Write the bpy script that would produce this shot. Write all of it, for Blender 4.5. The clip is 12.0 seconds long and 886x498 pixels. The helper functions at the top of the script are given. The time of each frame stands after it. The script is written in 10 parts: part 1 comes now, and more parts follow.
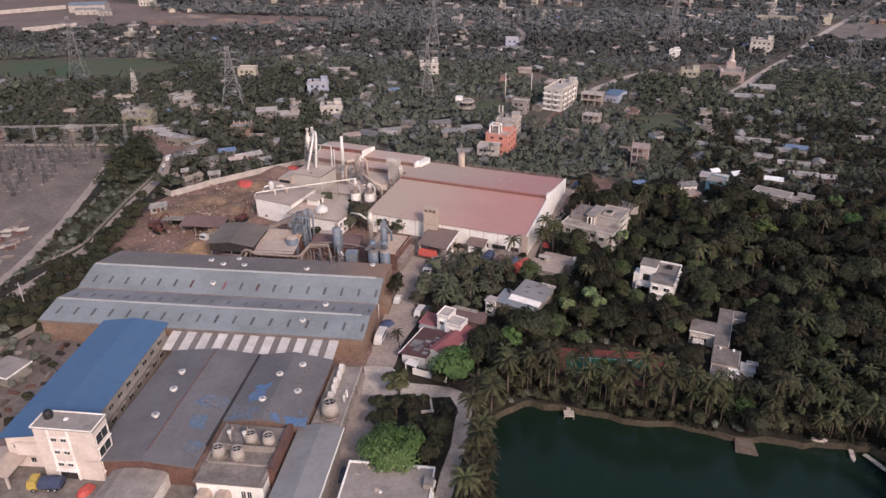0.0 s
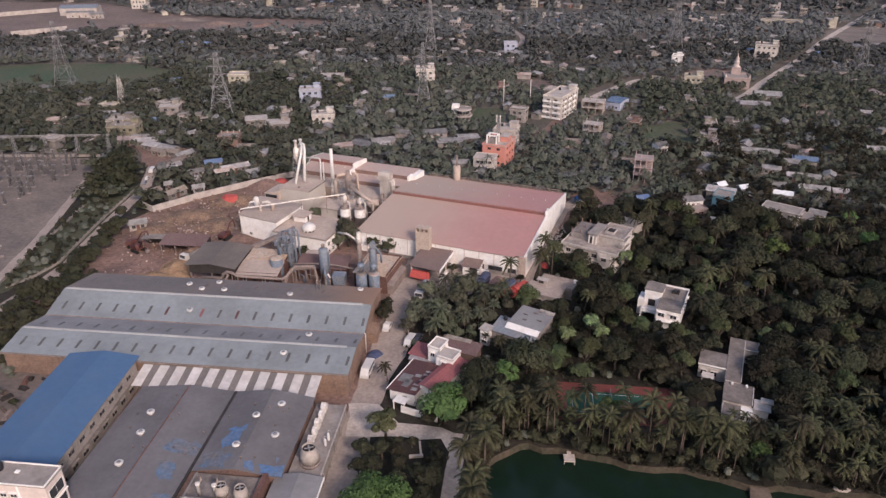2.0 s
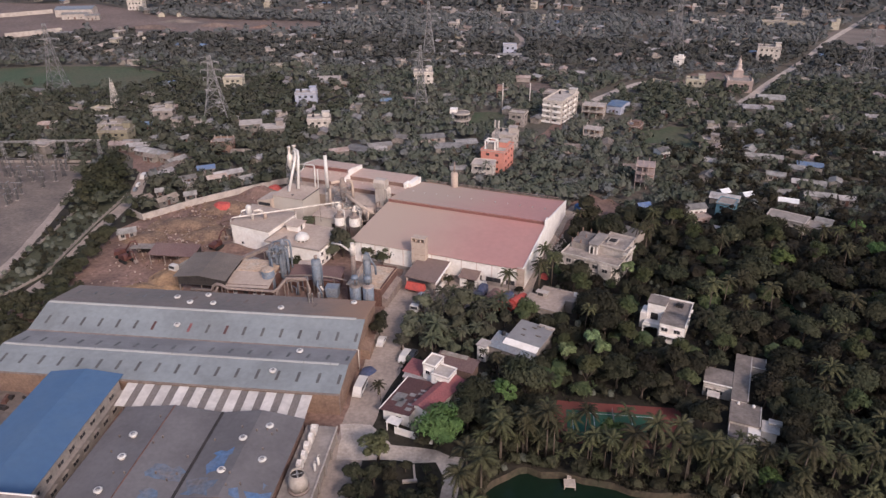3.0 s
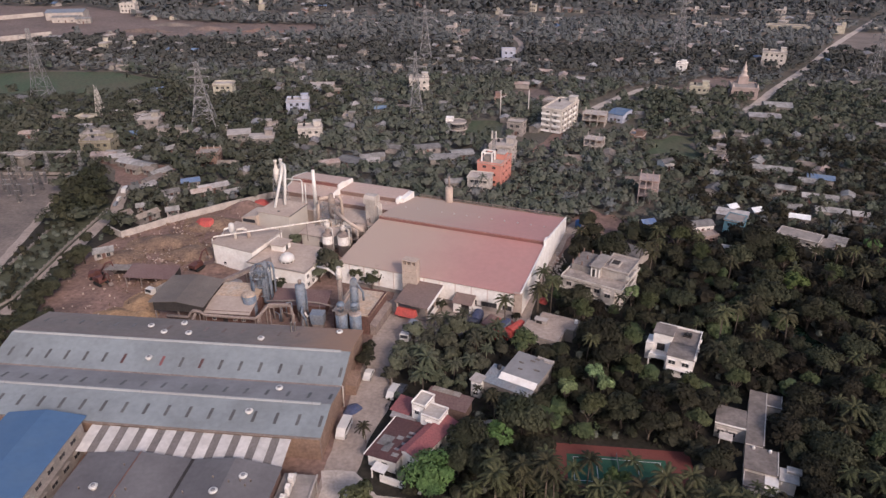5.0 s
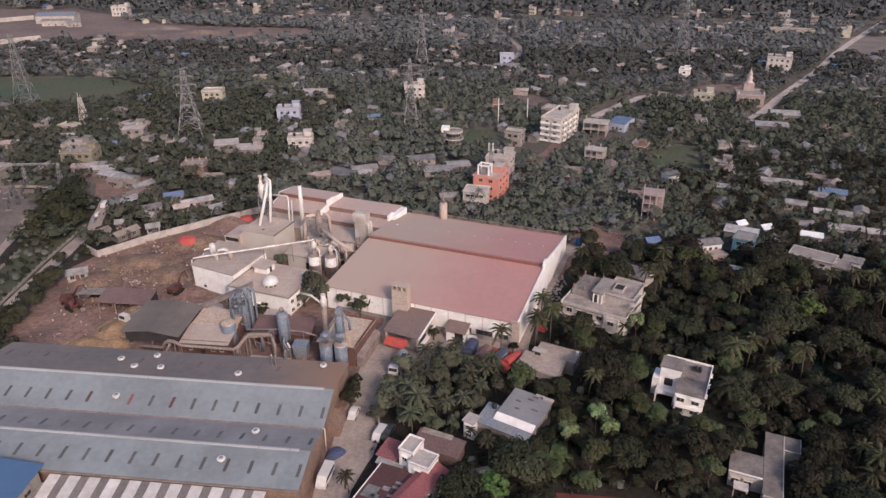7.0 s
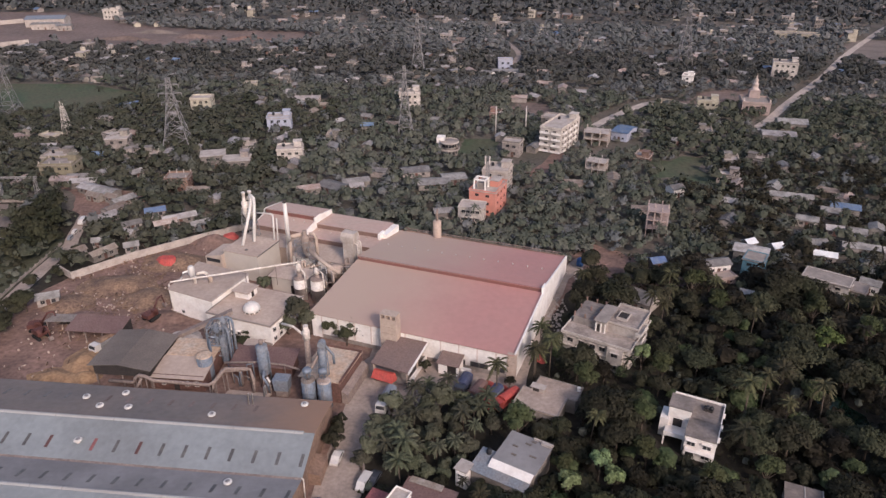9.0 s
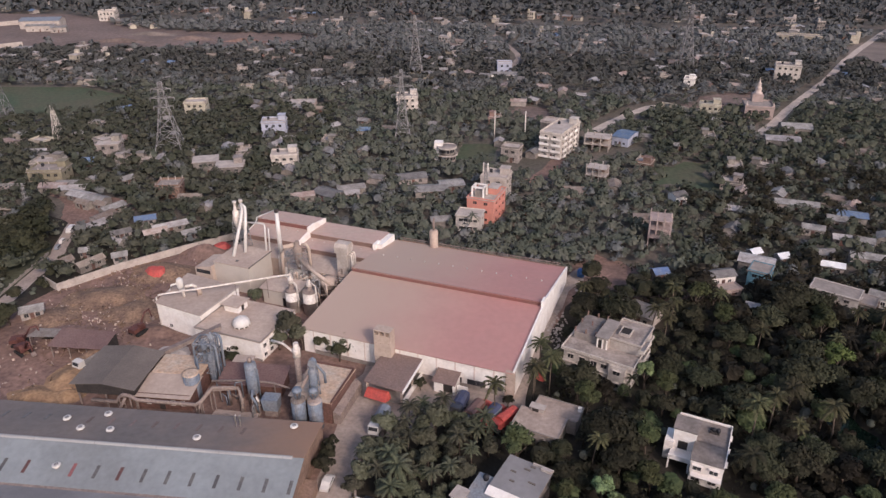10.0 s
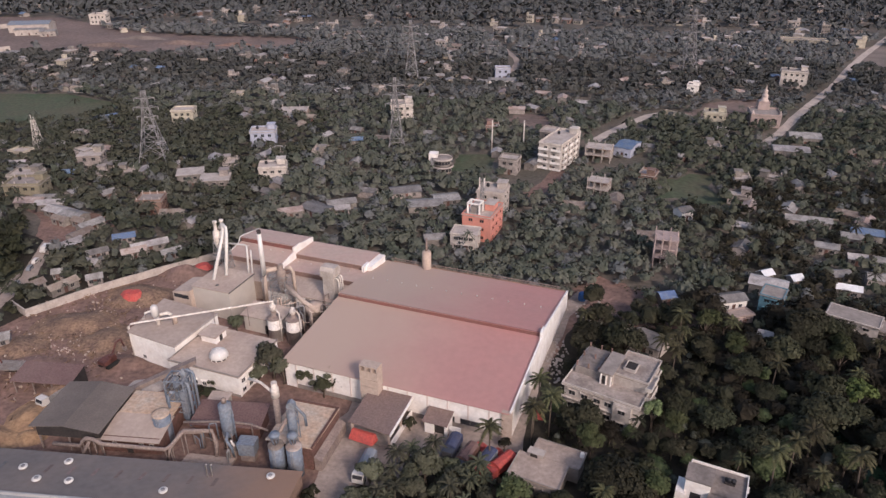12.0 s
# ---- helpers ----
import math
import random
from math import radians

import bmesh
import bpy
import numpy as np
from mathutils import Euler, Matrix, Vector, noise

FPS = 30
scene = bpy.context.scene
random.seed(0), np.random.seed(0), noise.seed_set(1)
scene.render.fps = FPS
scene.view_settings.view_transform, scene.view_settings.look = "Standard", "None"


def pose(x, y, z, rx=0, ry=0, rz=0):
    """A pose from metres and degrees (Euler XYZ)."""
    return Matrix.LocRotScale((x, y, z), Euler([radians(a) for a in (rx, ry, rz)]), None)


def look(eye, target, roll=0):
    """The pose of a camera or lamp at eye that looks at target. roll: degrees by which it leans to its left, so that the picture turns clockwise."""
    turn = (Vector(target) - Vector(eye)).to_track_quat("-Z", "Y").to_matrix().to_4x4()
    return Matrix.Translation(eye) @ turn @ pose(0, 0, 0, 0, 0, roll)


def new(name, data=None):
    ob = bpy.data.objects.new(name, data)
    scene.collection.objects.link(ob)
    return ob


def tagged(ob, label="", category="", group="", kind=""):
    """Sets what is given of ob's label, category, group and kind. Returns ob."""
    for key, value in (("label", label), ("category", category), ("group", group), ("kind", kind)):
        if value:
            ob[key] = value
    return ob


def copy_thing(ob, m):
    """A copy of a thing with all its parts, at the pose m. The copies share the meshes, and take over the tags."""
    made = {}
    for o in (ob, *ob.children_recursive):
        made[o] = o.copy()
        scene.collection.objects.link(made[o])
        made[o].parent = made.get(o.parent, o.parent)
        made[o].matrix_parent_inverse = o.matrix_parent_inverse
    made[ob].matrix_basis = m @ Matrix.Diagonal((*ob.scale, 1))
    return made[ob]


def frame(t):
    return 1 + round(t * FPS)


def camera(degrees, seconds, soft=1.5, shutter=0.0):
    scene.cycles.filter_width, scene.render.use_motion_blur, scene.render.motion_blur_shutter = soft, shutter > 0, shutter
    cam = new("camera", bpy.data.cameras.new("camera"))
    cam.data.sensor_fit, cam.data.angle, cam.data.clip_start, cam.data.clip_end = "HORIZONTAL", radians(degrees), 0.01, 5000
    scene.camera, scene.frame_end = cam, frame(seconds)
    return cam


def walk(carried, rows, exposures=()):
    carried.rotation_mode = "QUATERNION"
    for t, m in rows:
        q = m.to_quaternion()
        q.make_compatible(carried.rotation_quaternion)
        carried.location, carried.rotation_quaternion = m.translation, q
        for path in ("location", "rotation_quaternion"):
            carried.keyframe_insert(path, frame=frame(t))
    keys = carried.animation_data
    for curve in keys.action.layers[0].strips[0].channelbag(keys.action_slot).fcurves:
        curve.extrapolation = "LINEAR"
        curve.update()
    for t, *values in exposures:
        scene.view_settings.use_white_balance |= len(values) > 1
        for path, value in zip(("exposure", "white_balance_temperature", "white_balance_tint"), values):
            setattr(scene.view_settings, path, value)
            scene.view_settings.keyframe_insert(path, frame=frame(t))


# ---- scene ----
cam = camera(63.8, 12.0, 1.45)
PATH = [
    (0, (4.718, -7.257, 100.157), (-5.272, 81.490, 55.167), -0.19),
    (0.5, (4.858, -3.919, 100.174), (-5.134, 84.837, 55.202), -0.19),
    (1, (4.995, -0.581, 100.191), (-4.998, 88.185, 55.237), -0.19),
    (1.5, (5.129, 2.757, 100.208), (-4.865, 91.531, 55.273), -0.19),
    (2, (5.260, 6.094, 100.225), (-4.733, 94.878, 55.309), -0.19),
    (2.5, (5.387, 9.431, 100.242), (-4.605, 98.225, 55.345), -0.19),
    (3, (5.511, 12.767, 100.259), (-4.478, 101.571, 55.382), -0.19),
    (5, (5.976, 26.106, 100.326), (-3.994, 114.955, 55.533), -0.19),
    (5.5, (6.084, 29.439, 100.343), (-3.879, 118.300, 55.572), -0.19),
    (6, (6.189, 32.772, 100.360), (-3.766, 121.645, 55.612), -0.19),
    (6.5, (6.291, 36.105, 100.377), (-3.656, 124.991, 55.652), -0.19),
    (7, (6.389, 39.437, 100.394), (-3.548, 128.335, 55.692), -0.19),
    (9, (6.751, 52.760, 100.462), (-3.138, 141.713, 55.857), -0.19),
    (9.5, (6.833, 56.089, 100.479), (-3.041, 145.056, 55.900), -0.19),
    (10, (6.912, 59.418, 100.496), (-2.947, 148.400, 55.942), -0.19),
    (10.5, (6.988, 62.746, 100.512), (-2.855, 151.743, 55.986), -0.19),
    (11, (7.061, 66.074, 100.529), (-2.765, 155.087, 56.029), -0.19),
    (11.5, (7.130, 69.402, 100.546), (-2.678, 158.430, 56.073), -0.19),
    (12, (7.196, 72.729, 100.563), (-2.592, 161.772, 56.118), -0.19),
]
walk(cam, [(t, look(eye, target, roll)) for t, eye, target, roll in PATH], [(0, 0.25, 6900, 19), (12, 0.2, 6900, 19)])

# ---- world, sun ----
world = bpy.data.worlds.new("sky")
scene.world = world
world.use_nodes = True
wn = world.node_tree.nodes
wl = world.node_tree.links
SUN_EL, SUN_AZ = 34.0, 146.0
sky = wn.new("ShaderNodeTexSky")
sky.sky_type = 'NISHITA'
sky.sun_disc = False
sky.sun_elevation, sky.sun_rotation = radians(SUN_EL), radians(SUN_AZ)
sky.air_density, sky.dust_density, sky.ozone_density = 1.0, 2.0, 1.5
wl.new(sky.outputs[0], wn["Background"].inputs[0])
wn["Background"].inputs[1].default_value = 0.15
sun = new("sun", bpy.data.lights.new("sun", 'SUN'))
sun.data.energy, sun.data.angle, sun.data.color = 2.0, radians(11), (1.0, 0.91, 0.86)
az, el = radians(SUN_AZ), radians(SUN_EL)
sun.matrix_world = look((math.sin(az) * math.cos(el) * 300, math.cos(az) * math.cos(el) * 300, math.sin(el) * 300), (0, 0, 0))


# ---- materials ----
def mat(name, a, b=None, rough=0.85, metal=0.0, scale=0.25, fine=2.5, bump=0.25, spec=0.25, vary=0.0, grain=0.25, ribs=0.0, along='X', dust=None):
    """A weathered surface: two colours mixed in broad stains, finer grain over them, relief, ribs of a sheet where given."""
    m = bpy.data.materials.new(name)
    m.use_nodes = True
    n, l = m.node_tree.nodes, m.node_tree.links
    bsdf = n["Principled BSDF"]
    b = b or tuple(c * 0.75 for c in a)
    pos = n.new("ShaderNodeNewGeometry").outputs["Position"]
    broad = n.new("ShaderNodeTexNoise")
    broad.inputs["Scale"].default_value, broad.inputs["Detail"].default_value, broad.inputs["Roughness"].default_value = scale, 5.0, 0.62
    l.new(pos, broad.inputs["Vector"])
    ramp = n.new("ShaderNodeMapRange")
    ramp.inputs[1].default_value, ramp.inputs[2].default_value = 0.38, 0.64
    l.new(broad.outputs["Fac"], ramp.inputs[0])
    mix = n.new("ShaderNodeMix")
    mix.data_type = 'RGBA'
    mix.inputs["A"].default_value, mix.inputs["B"].default_value = (*a, 1), (*b, 1)
    l.new(ramp.outputs[0], mix.inputs["Factor"])
    small = n.new("ShaderNodeTexNoise")
    small.inputs["Scale"].default_value, small.inputs["Detail"].default_value = fine, 3.0
    l.new(pos, small.inputs["Vector"])
    value = n.new("ShaderNodeMapRange")
    value.inputs[1].default_value, value.inputs[2].default_value = 0.25, 0.75
    value.inputs[3].default_value, value.inputs[4].default_value = 1 - grain, 1 + grain
    l.new(small.outputs["Fac"], value.inputs[0])
    last = value.outputs[0]
    if vary:
        info = n.new("ShaderNodeObjectInfo")
        each = n.new("ShaderNodeMapRange")
        each.inputs[3].default_value, each.inputs[4].default_value = 1 - vary, 1 + vary
        piece = n.new("ShaderNodeNewGeometry")
        blend = n.new("ShaderNodeMath")
        blend.operation = 'ADD'
        l.new(info.outputs["Random"], blend.inputs[0])
        l.new(piece.outputs["Random Per Island"], blend.inputs[1])
        wrap = n.new("ShaderNodeMath")
        wrap.operation = 'FRACT'
        l.new(blend.outputs[0], wrap.inputs[0])
        l.new(wrap.outputs[0], each.inputs[0])
        both = n.new("ShaderNodeMath")
        both.operation = 'MULTIPLY'
        l.new(last, both.inputs[0])
        l.new(each.outputs[0], both.inputs[1])
        last = both.outputs[0]
    hsv = n.new("ShaderNodeHueSaturation")
    l.new(last, hsv.inputs["Value"])
    l.new(mix.outputs["Result"], hsv.inputs["Color"])
    if vary:
        hue = n.new("ShaderNodeMapRange")
        hue.inputs[3].default_value, hue.inputs[4].default_value = 0.5 - 0.05 * vary, 0.5 + 0.05 * vary
        l.new(info.outputs["Random"], hue.inputs[0])
        l.new(hue.outputs[0], hsv.inputs["Hue"])
    out = hsv.outputs["Color"]
    if dust:
        tint, lo, hi, axis, far = dust
        coord = n.new("ShaderNodeTexCoord")
        split = n.new("ShaderNodeSeparateXYZ")
        l.new(coord.outputs["Object"], split.inputs[0])
        wob = n.new("ShaderNodeMath")
        wob.operation = 'MULTIPLY_ADD'
        wob.inputs[1].default_value = far
        l.new(broad.outputs["Fac"], wob.inputs[0])
        l.new(split.outputs[axis], wob.inputs[2])
        cover = n.new("ShaderNodeMapRange")
        cover.interpolation_type = 'SMOOTHSTEP'
        cover.inputs[1].default_value, cover.inputs[2].default_value = lo + far * 0.5, hi + far * 0.5
        l.new(wob.outputs[0], cover.inputs[0])
        dusty = n.new("ShaderNodeMix")
        dusty.data_type = 'RGBA'
        dusty.inputs["B"].default_value = (*tint, 1)
        l.new(cover.outputs[0], dusty.inputs["Factor"])
        l.new(out, dusty.inputs["A"])
        out = dusty.outputs["Result"]
    l.new(out, bsdf.inputs["Base Color"])
    height = small.outputs["Fac"]
    if ribs:
        coord = n.new("ShaderNodeTexCoord")
        wave = n.new("ShaderNodeTexWave")
        wave.bands_direction = along
        wave.inputs["Scale"].default_value = ribs
        l.new(coord.outputs["Object"], wave.inputs["Vector"])
        add = n.new("ShaderNodeMath")
        add.operation = 'MULTIPLY_ADD'
        add.inputs[1].default_value = 0.5
        l.new(small.outputs["Fac"], add.inputs[0])
        l.new(wave.outputs["Fac"], add.inputs[2])
        height = add.outputs[0]
    bp = n.new("ShaderNodeBump")
    bp.inputs["Strength"].default_value, bp.inputs["Distance"].default_value = bump, 0.12
    l.new(height, bp.inputs["Height"])
    l.new(bp.outputs[0], bsdf.inputs["Normal"])
    bsdf.inputs["Roughness"].default_value, bsdf.inputs["Metallic"].default_value = rough, metal
    bsdf.inputs["Specular IOR Level"].default_value = spec
    return m


def leaf_mat(name, a, b, vary=0.35, leafy=0.4, clumps=(0.55, 1.4), relief=0.6):
    """Foliage: colour changes from tree to tree, from clump to clump and from leaf to leaf."""
    m = bpy.data.materials.new(name)
    m.use_nodes = True
    n, l = m.node_tree.nodes, m.node_tree.links
    bsdf = n["Principled BSDF"]
    geo = n.new("ShaderNodeNewGeometry")
    broad = n.new("ShaderNodeTexNoise")
    broad.inputs["Scale"].default_value, broad.inputs["Detail"].default_value = 0.11, 3.0
    l.new(geo.outputs["Position"], broad.inputs["Vector"])
    ramp = n.new("ShaderNodeMapRange")
    ramp.inputs[1].default_value, ramp.inputs[2].default_value = 0.36, 0.64
    l.new(broad.outputs["Fac"], ramp.inputs[0])
    mix = n.new("ShaderNodeMix")
    mix.data_type = 'RGBA'
    mix.inputs["A"].default_value, mix.inputs["B"].default_value = (*a, 1), (*b, 1)
    l.new(ramp.outputs[0], mix.inputs["Factor"])
    info = n.new("ShaderNodeObjectInfo")
    tree = n.new("ShaderNodeMapRange")
    tree.inputs[3].default_value, tree.inputs[4].default_value = 1 - vary, 1 + vary
    l.new(info.outputs["Random"], tree.inputs[0])
    leaf = n.new("ShaderNodeMapRange")
    leaf.inputs[3].default_value, leaf.inputs[4].default_value = 1 - leafy, 1 + leafy
    l.new(geo.outputs["Random Per Island"], leaf.inputs[0])
    mul = n.new("ShaderNodeMath")
    mul.operation = 'MULTIPLY'
    l.new(tree.outputs[0], mul.inputs[0])
    l.new(leaf.outputs[0], mul.inputs[1])
    hue = n.new("ShaderNodeMapRange")
    hue.inputs[3].default_value, hue.inputs[4].default_value = 0.47, 0.53
    l.new(info.outputs["Random"], hue.inputs[0])
    hsv = n.new("ShaderNodeHueSaturation")
    l.new(hue.outputs[0], hsv.inputs["Hue"])
    twig = n.new("ShaderNodeTexNoise")
    twig.inputs["Scale"].default_value, twig.inputs["Detail"].default_value, twig.inputs["Roughness"].default_value = 1.1, 4.0, 0.7
    l.new(geo.outputs["Position"], twig.inputs["Vector"])
    clump = n.new("ShaderNodeMapRange")
    clump.inputs[1].default_value, clump.inputs[2].default_value = 0.3, 0.7
    clump.inputs[3].default_value, clump.inputs[4].default_value = clumps
    l.new(twig.outputs["Fac"], clump.inputs[0])
    grown = n.new("ShaderNodeMath")
    grown.operation = 'MULTIPLY'
    l.new(mul.outputs[0], grown.inputs[0])
    l.new(clump.outputs[0], grown.inputs[1])
    l.new(grown.outputs[0], hsv.inputs["Value"])
    bp = n.new("ShaderNodeBump")
    bp.inputs["Strength"].default_value, bp.inputs["Distance"].default_value = relief, 0.5
    l.new(twig.outputs["Fac"], bp.inputs["Height"])
    l.new(bp.outputs[0], bsdf.inputs["Normal"])
    l.new(mix.outputs["Result"], hsv.inputs["Color"])
    l.new(hsv.outputs["Color"], bsdf.inputs["Base Color"])
    bsdf.inputs["Roughness"].default_value, bsdf.inputs["Specular IOR Level"].default_value = 0.7, 0.15
    return m


CONCRETE = mat("weathered concrete", (0.32, 0.275, 0.25), (0.23, 0.2, 0.18), scale=0.3, fine=1.6, grain=0.12)
CONCRETE_PALE = mat("pale concrete", (0.47, 0.41, 0.37), (0.35, 0.305, 0.275), scale=0.3, fine=1.8, grain=0.12)
WHITE = mat("white painted plaster", (0.85, 0.81, 0.77), (0.74, 0.68, 0.63), scale=0.3, fine=1.5, grain=0.08, bump=0.1)
OLD_WHITE = mat("stained whitewash", (0.6, 0.54, 0.49), (0.4, 0.355, 0.32), scale=0.45, fine=1.6, grain=0.15, bump=0.15)
PINKISH = mat("pinkish cream plaster", (0.68, 0.57, 0.52), (0.58, 0.48, 0.43), scale=0.3, fine=1.5, grain=0.08, bump=0.1)
CREAM = mat("cream plaster", (0.5, 0.45, 0.36), (0.34, 0.3, 0.25), scale=0.4, fine=1.5, grain=0.1, vary=0.2)
VILLAGE_WALL = mat("limewashed village wall", (0.3, 0.265, 0.24), (0.2, 0.175, 0.16), scale=0.4, fine=1.5, vary=0.35)
BRICK = mat("bare brick", (0.26, 0.165, 0.135), (0.19, 0.125, 0.108), scale=0.5, fine=3.0, vary=0.2)
BROWN_WALL = mat("rust brown sheet wall", (0.29, 0.19, 0.14), (0.2, 0.13, 0.1), scale=0.25, fine=1.8, ribs=3.0, bump=0.4, rough=0.7)
DARK_WALL = mat("dark sheet wall", (0.05, 0.042, 0.04), (0.03, 0.027, 0.026), scale=0.4)
MAROON_WALL = mat("maroon brown wall", (0.16, 0.085, 0.07), (0.11, 0.06, 0.05), scale=0.4)
GLASS = mat("dark window glass", (0.03, 0.032, 0.036), (0.05, 0.05, 0.055), rough=0.15, spec=0.5, grain=0.1, bump=0.0)
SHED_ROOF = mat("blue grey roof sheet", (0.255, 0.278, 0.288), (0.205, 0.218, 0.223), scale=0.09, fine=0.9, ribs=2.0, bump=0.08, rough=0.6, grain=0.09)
# darker copy of the sheet; on the shed it holds the far slope's shade
SHED_ROOF_DARK = mat("darker grey roof sheet", (0.2, 0.19, 0.19), (0.27, 0.26, 0.26), scale=0.08, fine=0.9, ribs=2.0, bump=0.08, rough=0.7, grain=0.06)
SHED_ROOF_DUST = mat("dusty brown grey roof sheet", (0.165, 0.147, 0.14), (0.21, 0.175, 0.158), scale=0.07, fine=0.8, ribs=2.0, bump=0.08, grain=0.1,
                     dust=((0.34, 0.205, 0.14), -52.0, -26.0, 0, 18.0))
RIDGE = mat("pale ridge sheet", (0.35, 0.35, 0.345), (0.3, 0.29, 0.285), scale=0.1, rough=0.6, grain=0.06)
SKYLIGHT_DUST = mat("dust covered roof light", (0.17, 0.125, 0.115), (0.2, 0.15, 0.135), scale=0.6, rough=0.7, vary=0.2)
SKYLIGHT = mat("dusty translucent roof light", (0.09, 0.088, 0.09), (0.125, 0.118, 0.114), scale=0.6, rough=0.5, vary=0.18)
BLUE_ROOF = mat("blue painted roof sheet", (0.062, 0.13, 0.245), (0.08, 0.145, 0.245), scale=0.07, fine=0.8, ribs=2.0, bump=0.08, rough=0.55, grain=0.05)
STAINED = mat("grime stained concrete", (0.16, 0.135, 0.122), (0.25, 0.21, 0.188), scale=0.35, fine=1.5, grain=0.2)
LOW_ROOF = mat("patched grey roof", (0.13, 0.12, 0.124), (0.168, 0.156, 0.16), scale=0.09, fine=1.2, grain=0.08, bump=0.12)
BLUE_FRESH = mat("newer blue roof paint", (0.085, 0.165, 0.3), (0.12, 0.17, 0.26), scale=0.3, fine=1.5, ribs=2.0, bump=0.08)
BLUE_PAINT = mat("flaking blue roof paint", (0.105, 0.16, 0.235), (0.165, 0.15, 0.152), scale=0.22, fine=1.5)
RED_ROOF = mat("dusty red roof sheet", (0.48, 0.24, 0.215), (0.44, 0.235, 0.212), scale=0.06, fine=0.7, ribs=2.0, bump=0.08, rough=0.65, grain=0.05,
               dust=((0.45, 0.335, 0.272), -8.0, -46.0, 0, 24.0))
# darkened red: the shadow line along the roof step is put into it
RED_STEP = mat("red cladding sheet", (0.22, 0.09, 0.08), (0.19, 0.1, 0.088), scale=0.2, rough=0.6)
BROWN_STEP = mat("dust browned cladding", (0.2, 0.13, 0.11), (0.25, 0.165, 0.14), scale=0.2, rough=0.7, grain=0.1)
PINK_DUST = mat("pinkish dusty roof sheet", (0.5, 0.345, 0.3), (0.47, 0.36, 0.305), scale=0.08, fine=0.8, ribs=2.0, bump=0.08, grain=0.07)
BROWN_DUST = mat("brown dusty roof", (0.36, 0.285, 0.24), (0.42, 0.335, 0.285), scale=0.12, fine=1.0, grain=0.12)
PALE_CLAD = mat("pale sheet cladding", (0.52, 0.47, 0.42), (0.46, 0.41, 0.365), scale=0.15, fine=1.2, ribs=2.5, bump=0.15, rough=0.65, grain=0.05)
BROWN_GREY = mat("brownish translucent sheet", (0.21, 0.18, 0.165), (0.17, 0.148, 0.137), scale=0.3, ribs=3.0, rough=0.6)
CANOPY_WHITE = mat("dusty white sheet", (0.62, 0.575, 0.54), (0.5, 0.455, 0.425), scale=0.35, fine=1.2, ribs=3.0, rough=0.6, grain=0.1, vary=0.08)
PORCH_ROOF = mat("brown red porch roof", (0.225, 0.155, 0.135), (0.2, 0.142, 0.125), scale=0.2, ribs=3.0, rough=0.7)
DUST_ROOF = mat("dust covered roof", (0.5, 0.4, 0.335), (0.4, 0.31, 0.26), scale=0.12, fine=1.2, grain=0.12)
SAND_ROOF = mat("sandy spoil on a roof", (0.5, 0.35, 0.25), (0.48, 0.4, 0.33), scale=0.25, fine=1.5)
DUST_STAIN = mat("dusty stained slab", (0.41, 0.325, 0.275), (0.33, 0.26, 0.22), scale=0.3, fine=1.5, grain=0.18)
TERRACE = mat("blotched terrace slab", (0.37, 0.315, 0.28), (0.23, 0.19, 0.168), scale=0.4, fine=1.5, grain=0.2)
DUST_ROOF_GREY = mat("weathered grey roof", (0.2, 0.175, 0.16), (0.27, 0.235, 0.21), scale=0.3, fine=1.5, grain=0.2)
DARK_ROOF = mat("dark dusty roof sheet", (0.14, 0.118, 0.105), (0.18, 0.15, 0.132), scale=0.12, ribs=3.0, rough=0.75, grain=0.15)
MAROON_ROOF = mat("maroon roof sheet", (0.195, 0.125, 0.112), (0.16, 0.095, 0.088), scale=0.15, ribs=3.0, rough=0.7)
DEEP_MAROON = mat("deep maroon roof sheet", (0.13, 0.06, 0.057), (0.1, 0.052, 0.05), scale=0.2, ribs=3.0, rough=0.7)
ROSE_ROOF = mat("rose red roof sheet", (0.3, 0.1, 0.1), (0.25, 0.1, 0.1), scale=0.15, ribs=3.0, rough=0.7)
# near white: the glint of tin roofs is put into this colour
GLINT_TIN = mat("glint white tin sheet", (0.78, 0.79, 0.8), (0.66, 0.67, 0.68), scale=0.4, ribs=3.0, rough=0.4, grain=0.08)
BLUE_GREY_TIN = mat("blue grey tin sheet", (0.2, 0.225, 0.255), (0.24, 0.235, 0.24), scale=0.3, ribs=3.0, rough=0.6)
TIN = mat("galvanised tin sheet", (0.33, 0.31, 0.298), (0.2, 0.183, 0.174), scale=0.4, ribs=3.0, rough=0.55, vary=0.45, metal=0.0)
RUST_TIN = mat("rusty tin sheet", (0.24, 0.18, 0.15), (0.33, 0.28, 0.25), scale=0.4, ribs=3.0, rough=0.75, vary=0.4)
BLUE_TIN = mat("blue tin sheet", (0.11, 0.18, 0.31), (0.17, 0.22, 0.29), scale=0.4, ribs=3.0, rough=0.6, vary=0.2)
PALE_METAL = mat("pale painted metal", (0.7, 0.65, 0.6), (0.55, 0.48, 0.43), scale=0.5, rough=0.5)
STEEL_BLUE = mat("blue grey painted steel", (0.15, 0.185, 0.235), (0.21, 0.22, 0.24), scale=0.35, fine=2.0, rough=0.55)
STEEL_DUST = mat("dust caked steel", (0.28, 0.22, 0.19), (0.2, 0.155, 0.14), scale=0.5, rough=0.75)
STEEL_DARK = mat("dark grey switchgear steel", (0.13, 0.12, 0.118), (0.09, 0.085, 0.085), scale=0.5, rough=0.6)
